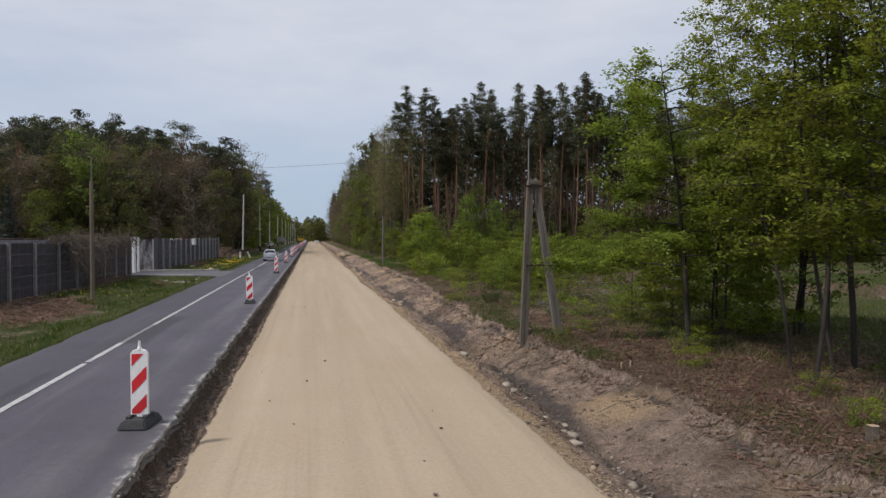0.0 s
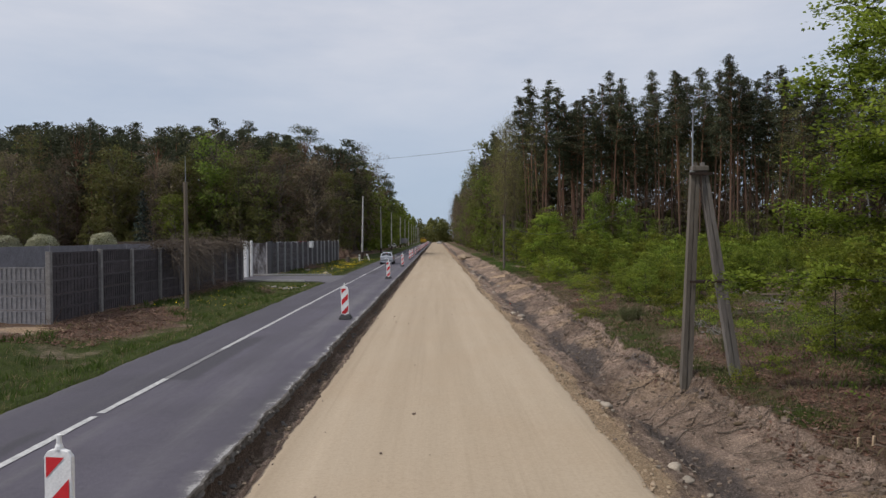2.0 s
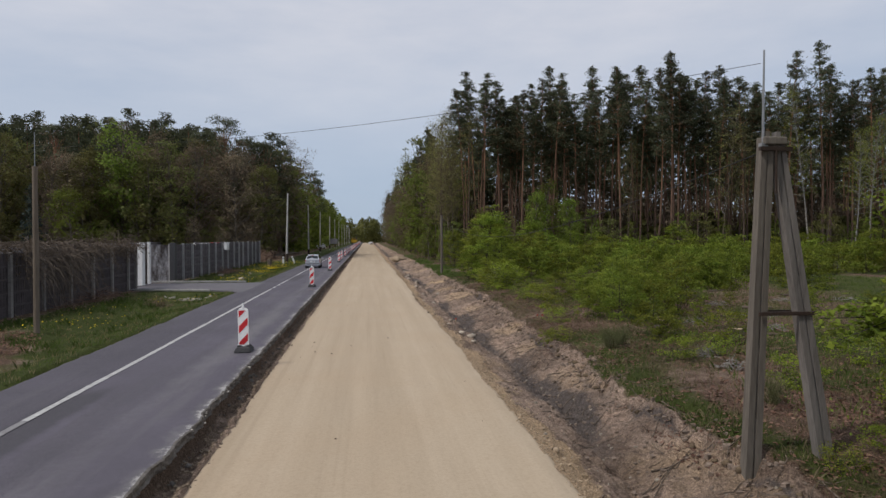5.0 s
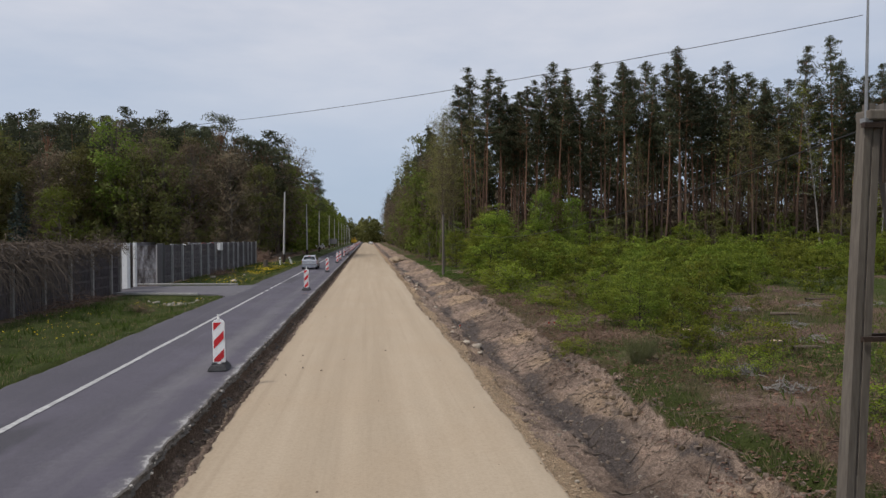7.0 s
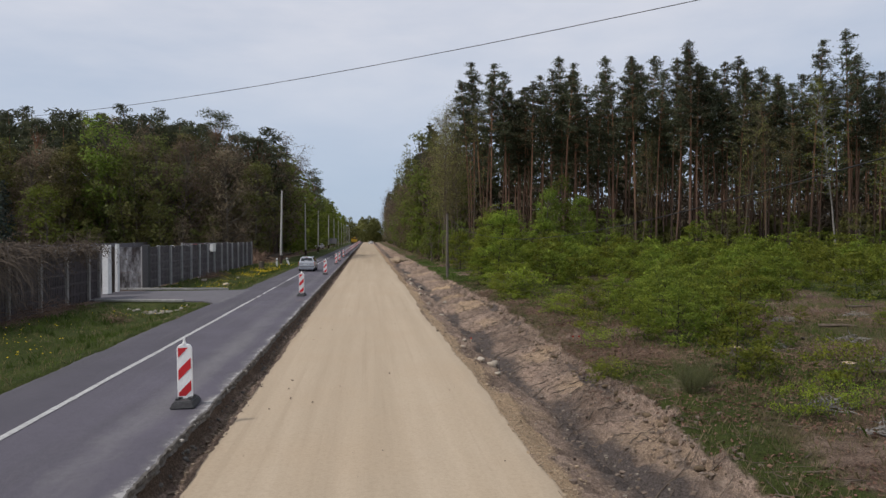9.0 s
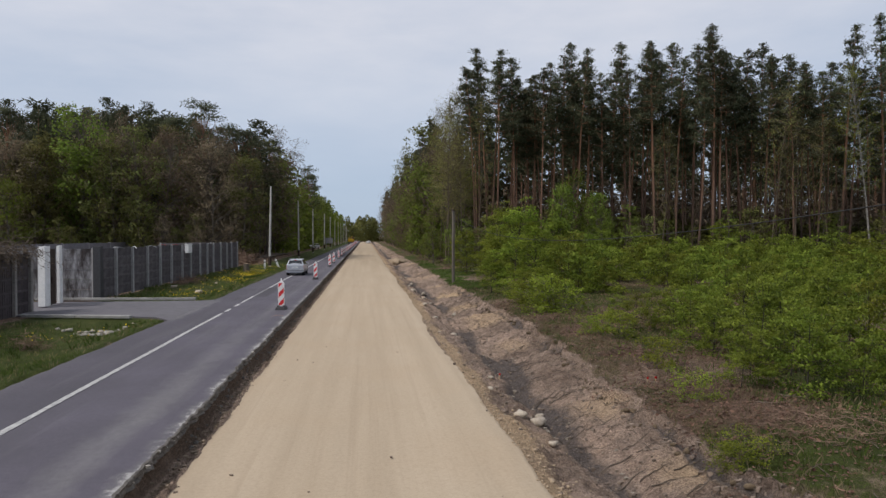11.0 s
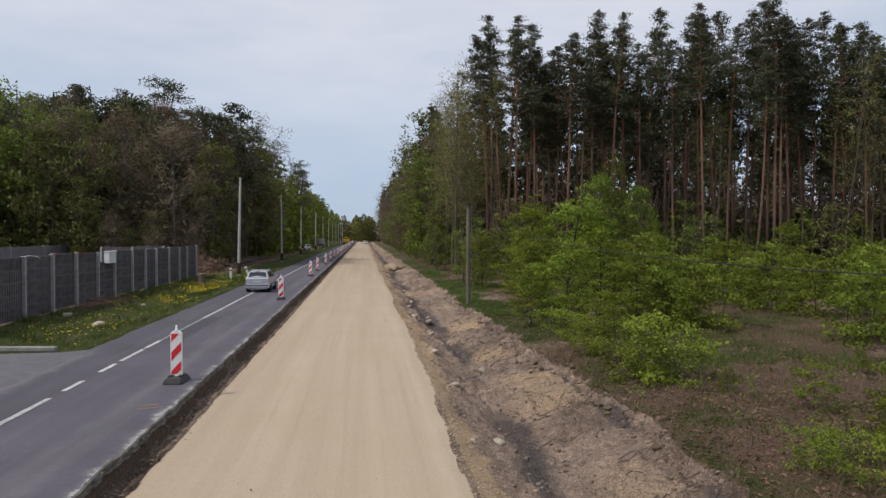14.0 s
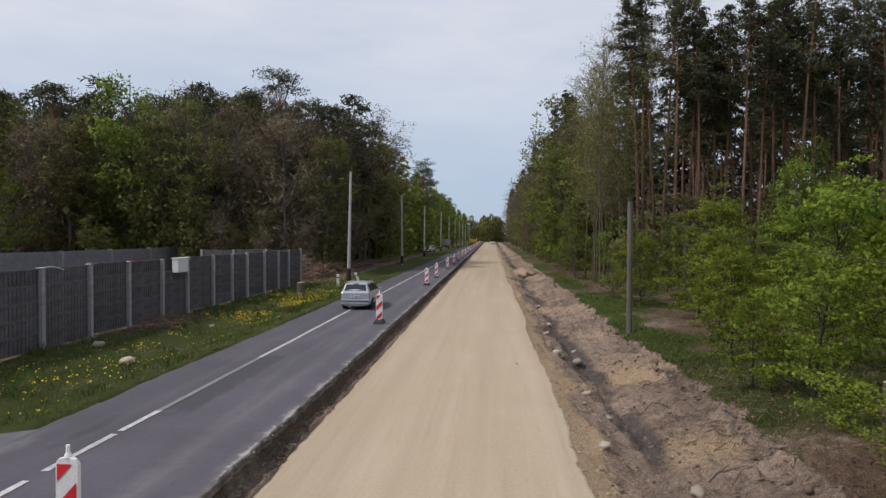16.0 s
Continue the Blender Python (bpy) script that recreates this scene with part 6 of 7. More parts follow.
def wire(a, b, sag, rad, label, n=24):
    s = np.linspace(0, 1, n)[:, None]
    p = np.array(a) + (np.array(b) - np.array(a)) * s
    p[:, 2] -= sag * 4 * (s[:, 0] * (1 - s[:, 0]))
    g = Geo()
    g.tube(p, rad, 5, False)
    o = part("overhead_wire", g, M_WIRE)
    return tagged(o, label, "wire")


wire((6.5, 20.0, 5.5), (-9.92, 33.8, 5.92), 0.36, 0.0045, "thin black cable across the road between two poles")
wire((6.8, 20.0, 4.3), (7.6, 73.2, 4.75), 1.55, 0.009, "black cable hanging low along the ditch bank")

# ---- traffic beacons ----
SLANT = 0.20


def beacon_proto():
    ob = thing("traffic_beacon", "red and white striped plastic traffic beacon on a rubber foot", "traffic beacon", None, "beacons along the cut edge")
    bm = bmesh.new()
    prof = [(-0.118, 0.13), (0.118, 0.13), (0.118, 0.93), (0.085, 0.975), (0.03, 0.99), (-0.03, 0.99), (-0.085, 0.975), (-0.118, 0.93)]
    f = bm.faces.new([bm.verts.new((x, -0.022, z)) for x, z in prof])
    e = bmesh.ops.extrude_face_region(bm, geom=[f])
    bmesh.ops.translate(bm, vec=(0, 0.044, 0), verts=[v for v in e["geom"] if isinstance(v, bmesh.types.BMVert)])
    bmesh.ops.recalc_face_normals(bm, faces=bm.faces[:])
    bmesh.ops.bevel(bm, geom=bm.edges[:], offset=0.006, segments=1, affect="EDGES")
    board = part("board", bm, M_BWHITE, ob)
    # three red slanting fields a side, clipped to the field's frame
    X0, X1, Z0, Z1 = -0.098, 0.098, 0.15, 0.93
    for side in (-1, 1):
        for z in (0.04, 0.405, 0.77):
            poly = [(X0, z), (X1, z + SLANT), (X1, z + SLANT + 0.165), (X0, z + 0.165)]
            out = []
            for lim, sgn in ((Z0, 1), (Z1, -1)):
                src = poly if not out or lim == Z0 else out
                out = []
                for i in range(len(src)):
                    (xa, za), (xb, zb) = src[i], src[(i + 1) % len(src)]
                    ia, ib = sgn * (za - lim) >= 0, sgn * (zb - lim) >= 0
                    if ia:
                        out.append((xa, za))
                    if ia != ib:
                        k = (lim - za) / (zb - za)
                        out.append((xa + (xb - xa) * k, lim))
            if len(out) < 3:
                continue
            bm = bmesh.new()
            bm.faces.new([bm.verts.new((x, side * 0.0265, zz)) for x, zz in out])
            part("stripe", bm, M_RED, board, "red reflective stripe")
    g = Geo()
    g.tube([(0, 0, 0.985), (0, 0, 1.01), (0, 0, 1.03), (0, 0, 1.095)], (0.034, 0.03, 0.02, 0.018), 8)
    part("lamp_socket", g, M_BWHITE, ob)
    g = Geo()
    g.box((0, 0, 0.12), (0.07, 0.05, 0.1))
    part("stem", g, M_BWHITE, ob)
    bm = bmesh.new()
    bmesh.ops.create_cube(bm, size=1)
    bmesh.ops.scale(bm, vec=(0.40, 0.62, 0.11), verts=bm.verts)
    for v in bm.verts:
        if v.co.z > 0:
            v.co.x *= 0.72
            v.co.y *= 0.84
    bmesh.ops.bevel(bm, geom=bm.edges[:], offset=0.018, segments=2, affect="EDGES")
    bmesh.ops.translate(bm, vec=(0, 0, 0.055), verts=bm.verts)
    foot = part("foot", bm, M_RUBBER, ob)
    g = Geo()
    for sx in (-1, 1):
        g.box((sx * 0.105, 0, 0.122), (0.05, 0.30, 0.035))
    part("grip", g, M_RUBBER, foot)
    return ob


bq = beacon_proto()
beacons = [(-2.43, 10.35, -8), (-2.48, 28.56, 3), (-2.58, 51.65, -3), (-2.60, 71.9, 2), (-2.66, 92.8, -4), (-2.66, 101.5, 4), (-2.68, 116.5, 0), (-2.66, 128.5, 3), (-2.66, 140, -3), (-2.66, 153.5, 0)]
beacons += [(-2.66, 165.5 + 12.5 * k, (k * 7) % 9 - 4) for k in range(14)]
bq.matrix_basis = pose(beacons[0][0], beacons[0][1], 0.005, 0, 0, beacons[0][2]) @ Matrix.Diagonal((1.06, 1.06, 1.1, 1))
for k, (x, y, a) in enumerate(beacons[1:]):
    copy_thing(bq, pose(x, y, 0.005, 0, -0.9 if k == 0 else 0, a) @ Matrix.Diagonal((1.06, 1.06, 1.03 if k == 0 else 1.09, 1)))

M_SCLOD = plain("sandy_clods", (0.20, 0.15, 0.10), (0.36, 0.28, 0.20), 4, 0.95, bump=0.5)

# ---- car ----


def section(y):
    ys = (0.0, 0.10, 0.34, 1.0, 2.0, 2.6, 3.28, 3.9, 4.12, 4.2)
    belt = np.interp(y, ys, (0.90, 0.95, 0.96, 0.95, 0.93, 0.91, 0.89, 0.80, 0.66, 0.55))
    roof = np.interp(y, ys, (0.91, 1.08, 1.40, 1.46, 1.455, 1.40, 0.95, 0.85, 0.69, 0.57))
    wid = np.interp(y, ys, (0.78, 0.81, 0.825, 0.83, 0.83, 0.83, 0.82, 0.79, 0.70, 0.60))
    wr = np.interp(y, ys, (0.74, 0.70, 0.60, 0.565, 0.565, 0.56, 0.70, 0.70, 0.62, 0.54))
    return belt, roof, wid, wr


def side_point(y, s, side, off=0.0):
    belt, roof, wid, wr = section(y)
    return (side * (wid * 0.985 + (wr - wid * 0.985) * s + off), y, belt + (roof * 0.975 - belt) * s)


def estate_car(x, y, z, turn, paint, label):
    ob = thing("estate_car", label, "car", pose(x, y, z, 0, 0, turn) @ Matrix.Diagonal((0.85, 0.9, 0.88, 1)))
    g = Geo()
    ys = np.array((0.0, 0.05, 0.10, 0.22, 0.34, 0.6, 1.0, 1.5, 2.0, 2.4, 2.6, 2.9, 3.28, 3.6, 3.9, 4.05, 4.12, 4.2))
    V = []
    for yy in ys:
        b, rf, w_, wr = section(yy)
        half = [(0.70 * w_, 0.22), (0.97 * w_, 0.30), (w_, 0.5), (w_ * 1.0, 0.72), (w_ * 0.985, b), (wr, b + (rf - b) * 0.93), (wr * 0.86, rf * 0.995), (0.0, rf)]
        ring = [(-a, yy, c) for a, c in half] + [(a, yy, c) for a, c in reversed(half[:-1])]
        V += ring
    n = 15
    F = [(k * n + j, k * n + j + 1, (k + 1) * n + j + 1, (k + 1) * n + j) for k in range(len(ys) - 1) for j in range(n - 1)]
    F += [(k * n + n - 1, k * n, (k + 1) * n, (k + 1) * n + n - 1) for k in range(len(ys) - 1)]
    for e in (0, (len(ys) - 1) * n):
        for j in range(7):
            F.append((e + j, e + j + 1, e + n - 2 - j, e + n - 1 - j) if e else (e + j + 1, e + j, e + n - 1 - j, e + n - 2 - j))
    g.add(V, F)
    body = part("body", g, paint, ob, smooth=False)

    def quad(name, pts, mat, parent, label_=""):
        q = Geo()
        pts = np.array(pts, float)
        nrm = np.cross(pts[1] - pts[0], pts[3] - pts[0])
        nrm /= np.linalg.norm(nrm)
        q.add(np.vstack([pts + nrm * 0.006, pts - nrm * 0.006]), [(0, 1, 2, 3), (7, 6, 5, 4), (0, 4, 5, 1), (1, 5, 6, 2), (2, 6, 7, 3), (3, 7, 4, 0)])
        return part(name, q, mat, parent, label_)
    for side in (-1, 1):
        for a0, a1, b0, b1 in ((0.30, 0.86, 0.50, 0.90), (0.98, 1.88, 1.00, 1.90), (1.98, 3.02, 2.00, 2.62)):
            quad("side_window", [side_point(a0, 0.10, side, 0.008), side_point(a1, 0.10, side, 0.008), side_point(b1, 0.84, side, 0.008), side_point(b0, 0.84, side, 0.008)], M_GLASS, ob)
        for yy in (1.35, 2.35):
            q = Geo()
            q.box((side * 0.835, yy - 0.22, 0.80), (0.03, 0.16, 0.03))
            part("door_handle", q, M_TRIM, ob)
        q = Geo()
        q.box((side * 0.838, 2.0, 0.52), (0.02, 2.2, 0.05))
        part("side_strip", q, M_TRIM, ob)
        part("wing_mirror", bevel_box((0.17, 0.1, 0.13), (side * 0.90, 2.86, 0.98), 0.03), paint, ob)
        part("tail_light", bevel_box((0.13, 0.10, 0.34), (side * 0.745, 0.055, 0.76), 0.02), M_LAMP, ob, "red tail light")
        for yy in (0.78, 3.30):
            wh = new("wheel")
            wh.parent = ob
            wh.location = (side * 0.74, yy, 0.30)
            q = Geo()
            aa = np.linspace(0, 2 * np.pi, 21)
            prof = [(-0.09, 0.22), (-0.095, 0.27), (-0.07, 0.30), (0.07, 0.30), (0.095, 0.27), (0.09, 0.22)]
            V = [(px, pr * math.cos(t_), pr * math.sin(t_)) for t_ in aa[:-1] for px, pr in prof]
            F = [(k * 6 + j, k * 6 + j + 1, ((k + 1) % 20) * 6 + j + 1, ((k + 1) % 20) * 6 + j) for k in range(20) for j in range(5)]
            q.add(V, F)
            part("tyre", q, M_TYRE, wh, smooth=True)
            q = Geo()
            q.tube([(-0.07, 0, 0), (0.07, 0, 0)], (0.225, 0.225), 20)
            q.tube([(0.07, 0, 0), (-0.07, 0, 0)], (0.225, 0.225), 20)
            for k in range(5):
                t_ = k * 2 * math.pi / 5
                q.box((side * 0.075, 0.12 * math.cos(t_), 0.12 * math.sin(t_)), (0.02, 0.05, 0.2), pose(0, 0, 0, math.degrees(t_) - 90))
            part("rim", q, M_RIM, wh)
            q = Geo()
            q.tube([(side * 0.60, yy, 0.30), (side * 0.834, yy, 0.30)], (0.335, 0.335), 20)
            part("wheel_arch", q, M_TYRE, ob)
    quad("rear_window", [(-0.62, -0.004 + 0.075, 1.02), (0.62, 0.071, 1.02), (0.54, 0.286, 1.35), (-0.54, 0.286, 1.35)], M_GLASS, ob)
    quad("windscreen", [(0.62, 3.19, 1.02), (-0.62, 3.19, 1.02), (-0.53, 2.68, 1.36), (0.53, 2.68, 1.36)], M_GLASS, ob)
    part("rear_bumper", bevel_box((1.62, 0.16, 0.26), (0, 0.0, 0.42), 0.05), paint, ob)
    part("bumper_strip", bevel_box((1.56, 0.03, 0.06), (0, -0.085, 0.50), 0.012), M_TRIM, ob)
    part("front_bumper", bevel_box((1.5, 0.2, 0.26), (0, 4.13, 0.40), 0.05), paint, ob)
    plate = part("number_plate", bevel_box((0.52, 0.015, 0.12), (0, -0.012, 0.72), 0.004), M_BWHITE, ob)
    q = Geo()
    for k in range(7):
        q.box((-0.19 + k * 0.062 + (0.03 if k > 1 else 0), -0.024, 0.72), (0.035, 0.004, 0.07))
    part("plate_bar", q, M_TRIM, plate)
    quad("plate_recess", [(-0.40, -0.0035, 0.63), (0.40, -0.0035, 0.63), (0.38, 0.004, 0.82), (-0.38, 0.004, 0.82)], M_CAR, ob)
    q = Geo()
    q.tube([(0.05, 0.06, 1.03), (0.32, 0.085, 1.07)], (0.012, 0.008), 5)
    part("rear_wiper", q, M_TRIM, ob)
    part("brake_lamp", bevel_box((0.3, 0.03, 0.035), (0, 0.30, 1.385), 0.008), M_LAMP, ob)
    for side in (-1, 1):
        q = Geo()
        q.box((side * 0.56, 1.35, 1.475), (0.03, 1.9, 0.03))
        part("roof_rail", q, paint, ob)
    q = Geo()
    q.tube([(0, 0.55, 1.44), (0, 0.35, 1.62)], (0.008, 0.004), 4)
    part("aerial", q, M_TRIM, ob)
    return ob


estate_car(-4.5, 76.4, 0.015, 0, M_CAR, "silver estate car seen from behind on the asphalt lane")
estate_car(-11.2, 198.0, -0.05, 160, M_CARWHITE, "white car parked off the road by the poles")
estate_car(3.0, 345.0, -0.40, 20, M_CARWHITE, "white car standing at the far end of the track")

truck = thing("works_truck", "yellow works truck on the road far ahead", "truck", pose(-4.4, 285, 0.01))
part("cab", bevel_box((2.2, 1.9, 2.0), (0, 4.6, 1.6), 0.12), M_YELLOW, truck)
part("tipper_body", bevel_box((2.3, 3.8, 1.1), (0, 1.6, 1.55), 0.04), M_YELLOW, truck)
part("chassis", bevel_box((1.0, 5.2, 0.25), (0, 2.8, 0.75), 0.03), M_TRIM, truck)
part("rear_window", bevel_box((1.6, 0.03, 0.6), (0, 3.64, 2.25), 0.01), M_GLASS, truck)
for sx in (-1, 1):
    for yy in (0.8, 4.7):
        g = Geo()
        g.tube([(sx * 0.75, yy, 0.46), (sx * 1.08, yy, 0.46)], (0.46, 0.46), 16)
        g.tube([(sx * 1.08, yy, 0.46), (sx * 0.75, yy, 0.46)], (0.46, 0.46), 16)
        part("wheel", g, M_TYRE, truck)
    part("tail_light", bevel_box((0.25, 0.04, 0.14), (sx * 0.9, -0.32, 1.0), 0.01), M_LAMP, truck)
part("light_bar", bevel_box((1.2, 0.2, 0.12), (0, 4.3, 2.66), 0.03), M_YELLOW, truck)
light = thing("traffic_light", "temporary traffic light on a stand far down the road", "traffic light", pose(-3.2, 262, 0.0))
g = Geo()
g.tube([(0, 0, 0), (0, 0, 2.2)], (0.05, 0.05), 6)
part("mast", g, M_TRIM, light)
part("head", bevel_box((0.34, 0.22, 0.95), (0, 0, 2.6), 0.03), M_TRIM, light)
part("base", bevel_box((0.9, 0.7, 0.25), (0, 0, 0.125), 0.04), M_RUBBER, light)
board = thing("sign_board", "grey back of a large road sign on two posts", "sign", pose(-8.6, 205, -0.1))
part("plate", bevel_box((2.0, 0.05, 1.5), (0, 0, 2.0), 0.01), M_WALLB, board)
for sx in (-0.7, 0.7):
    g = Geo()
    g.tube([(sx, 0.05, -0.2), (sx, 0.05, 2.6)], (0.035, 0.035), 6)
    part("post", g, M_ROD, board)

# ---- roadside bits ----


def marker(x, y, h, tilt, label):
    ob = thing("marker_post", label, "post", pose(x, y, land_at(x, y), tilt[0], tilt[1], 10))
    part("shaft", bevel_box((0.2, 0.16, h + 0.2), (0, 0, h / 2 - 0.1), 0.025), M_WHITE, ob)
    part("band", bevel_box((0.206, 0.166, 0.09), (0, 0, h * 0.75), 0.004), M_TRIM, ob, "dark band")
    return ob


marker(-9.4, 94.3, 0.95, (0, 0), "stout white marker post at the end of the fence")
marker(-8.35, 97.2, 0.95, (0, -20), "white marker post leaning over on the verge")


def stump(x, y, h, r0, label, s=1):
    ob = thing("tree_stump", label, "tree stump", pose(x, y, land_at(x, y)))
    g = Geo()
    a = np.linspace(0, 2 * np.pi, 15)[:-1]
    V = []
    for z, k in ((-0.15, 1.25), (0.05, 1.1), (h * 0.5, 0.98), (h, 0.95)):
        V += [(r0 * k * (1 + 0.12 * math.sin(3 * t_ + s)) * math.cos(t_), r0 * k * (1 + 0.1 * math.cos(2 * t_ + s)) * math.sin(t_), z) for t_ in a]
    F = [(i * 14 + j, i * 14 + (j + 1) % 14, (i + 1) * 14 + (j + 1) % 14, (i + 1) * 14 + j) for i in range(3) for j in range(14)]
    g.add(V, F)
    part("bark", g, M_BARK, ob)
    g = Geo()
    top = np.array(V[-14:]) + np.array((0, 0, 0.002))
    g.add(np.vstack([top, [(0, 0, h + 0.002)], [(0, 0, h + 0.002)]]), [(j, (j + 1) % 14, 14, 15) for j in range(14)])
    part("cut_face", g, M_CUTWOOD, ob, "pale sawn cut face")
    return ob


stump(-9.9, 86.2, 0.75, 0.24, "tall broken stump beside the fence end", 2)
stump(8.15, 8.6, 0.2, 0.085, "low stump with a pale sawn face on the bank", 1)
stump(9.9, 59.0, 0.9, 0.11, "thin cut stump with a pale face among saplings", 3)
stump(11.0, 33.5, 0.25, 0.16, "low sawn stump in the clearing grass", 4)
stump(12.5, 31.0, 0.22, 0.18, "low sawn stump in the clearing litter", 5)

sr_ = np.random.default_rng(77)


def stone_mesh(seed):
    r = np.random.default_rng(seed)
    bm = bmesh.new()
    bmesh.ops.create_icosphere(bm, subdivisions=2, radius=0.5)
    k = r.uniform(0.5, 2, 3)
    for v in bm.verts:
        n = noise.noise(v.co * 2.6 + Vector(k) * 5) * 0.55 + noise.noise(v.co * 7 + Vector(k)) * 0.22
        v.co *= 1 + n
        v.co.z *= 0.56
        v.co.y *= 0.85
    me = bpy.data.meshes.new("stone")
    bm.to_mesh(me)
    bm.free()
    me.polygons.foreach_set("use_smooth", np.ones(len(me.polygons), bool))
    me.materials.append(M_STONE)
    return me


STONES = [stone_mesh(k) for k in range(6)]


def stone(x, y, s, label="rounded pale field stone lying in the ditch"):
    ob = new("stone", STONES[int(sr_.integers(0, 6))])
    tagged(ob, label, "stone", "stones along the ditch")
    ob.matrix_basis = pose(x, y, land_at(x, y) + s * 0.17, sr_.uniform(-15, 15), sr_.uniform(-15, 15), sr_.uniform(0, 360)) @ Matrix.Diagonal((s, s, s, 1))


for x, y, s in ((4.77, 11.84, 0.24), (4.42, 10.93, 0.26), (4.42, 15.1, 0.25), (4.11, 18.05, 0.24), (4.96, 12.8, 0.17), (4.60, 12.9, 0.12), (4.39, 8.74, 0.16), (4.69, 12.1, 0.14), (4.6, 14.2, 0.1), (4.35, 36.75, 0.34), (4.69, 36.5, 0.36)):
    stone(x, y, s)
for x, y, s in ((4.88, 37.15, 0.28), (4.37, 40.35, 0.2), (4.51, 34.7, 0.2), (4.24, 53.9, 0.3), (3.85, 48.4, 0.12), (4.3, 69.5, 0.4), (4.96, 69.0, 0.45), (4.11, 58.0, 0.26), (5.53, 56.9, 0.3), (4.35, 19.8, 0.13), (4.4, 14.55, 0.2), (4.62, 17.35, 0.15),
                (4.74, 36.0, 0.18), (4.44, 48.8, 0.3), (4.15, 39.2, 0.16), (4.3, 37.9, 0.13), (4.5, 63.0, 0.25), (4.7, 61.0, 0.2), (4.4, 75.0, 0.3), (4.8, 79.0, 0.3), (4.2, 84.0, 0.3), (4.9, 88.0, 0.35), (5.2, 72.0, 0.25)):
    stone(x, y, s)
for x, y, s in ((-7.5, 48.3, 0.16), (-8.4, 47.6, 0.22), (-9.0, 47.4, 0.26)):
    stone(x, y, s, "pale rubble beside the culvert under the driveway")
for x, y, s in ((-9.0, 64.4, 0.5), (-10.9, 66.0, 0.4), (-9.6, 72.0, 0.25)):
    stone(x, y, s, "pale flat stone lying in the verge grass")
heap = thing("soil_heap", "low heap of sand and soil beside the track", "heap", pose(5.6, 118, -0.6))
hb = bmesh.new()
bmesh.ops.create_icosphere(hb, subdivisions=3, radius=1)
for v in hb.verts:
    v.co *= 1 + 0.5 * noise.noise(v.co * 2.4) + 0.15 * noise.noise(v.co * 6)
    v.co.x *= 1.3
    v.co.y *= 3.2
    v.co.z *= 0.6
part("mound", hb, M_SCLOD, heap, smooth=True)


def stick(x, y, L, rad, turn, label="dark dead stick lying on the bank"):
    g = Geo()
    p = arc((-L / 2, 0, 0), (1, 0, 0.0), L, 7, 0, 0.5, sr_)
    c, s_ = math.cos(turn), math.sin(turn)
    p = np.stack([x + p[:, 0] * c - p[:, 1] * s_, y + p[:, 0] * s_ + p[:, 1] * c, p[:, 2] * 0.3], -1)
    p[:, 2] = land(p[:, 0], p[:, 1]) + rad * 0.7 + 0.01 + np.abs(p[:, 2]) * 0.2
    g.tube(p, np.linspace(rad, rad * 0.35, 8), 5)
    tagged(part("stick", g, M_STICK), label, "stick", "sticks on the bank")


for x, y, L, a in ((5.7, 25.9, 1.5, 0.6), (5.9, 34.2, 1.7, 0.45), (6.4, 17.0, 1.0, -0.5), (6.9, 10.6, 0.9, -0.5), (7.2, 9.9, 1.0, -0.4)):
    stick(x, y, L, 0.014, a)
for k in range(75):
    y = sr_.uniform(9, 66)
    stick(sr_.uniform(5.0, float(bank_x(np.array(y))) + 0.2), y, sr_.uniform(0.2, 0.7), sr_.uniform(0.004, 0.010), sr_.uniform(-0.5, 1.2))


for k in range(80):
    y = 17 + 52 * sr_.uniform() ** 1.2
    stick(float(bank_x(np.array(y))) - sr_.uniform(0.2, 1.3), y, sr_.uniform(0.5, 1.3), sr_.uniform(0.007, 0.016), sr_.uniform(0.1, 0.8), "dark torn root lying down the bank")


def stake(x, y, h, mat, label, tilt=(0, 0)):
    ob = new("survey_stake", None)
    tagged(ob, label, "stake")
    ob.matrix_basis = pose(x, y, land_at(x, y), tilt[0], tilt[1], 20)
    part("peg", bevel_box((0.045, 0.03, h + 0.15), (0, 0, h / 2 - 0.075), 0.006, 1), M_CUTWOOD, ob)
    part("tip", bevel_box((0.048, 0.033, 0.06), (0, 0, h - 0.02), 0.006, 1), mat, ob)


stake(7.28, 15.1, 0.15, M_CUTWOOD, "short pale wooden survey stake on the bank")
stake(7.48, 15.05, 0.13, M_CUTWOOD, "short pale wooden survey stake on the bank", (0, 8))
for x, y in ((7.59, 37.5), (7.83, 37.6)):
    stake(x, y, 0.11, M_LAMP, "wooden survey stake with a red tip on the bank")
stake(4.62, 40.5, 0.16, M_LAMP, "wooden survey stake with a red tip in the ditch", (0, 12))


def brush_heap(x, y, rx, ry_, h, n, label, rad=0.02, most=1.5, mat=None):
    g = Geo()
    for _ in range(n):
        a, q = sr_.uniform(0, 2 * np.pi), sr_.uniform(0, 1) ** 0.6
        px, py = x + rx * q * math.cos(a), y + ry_ * q * math.sin(a)
        pz = land_at(px, py) + h * (1 - q * q) * sr_.uniform(0, 1)
        d = sr_.normal(size=3) * np.array((1, 1, 0.28))
        p = arc((px, py, pz), d, most * sr_.uniform(0.26, 1.0), 3, 0.3, 0.8, sr_)
        p[:, 2] = np.maximum(p[:, 2], land(p[:, 0], p[:, 1]) + 0.01)
        g.tube(p, np.linspace(rad, rad * 0.3, 4) * sr_.uniform(0.4, 1.4), 3, False)
    tagged(part("brush_heap", g, mat or M_BRUSH), label, "brushwood", kind="stuff")


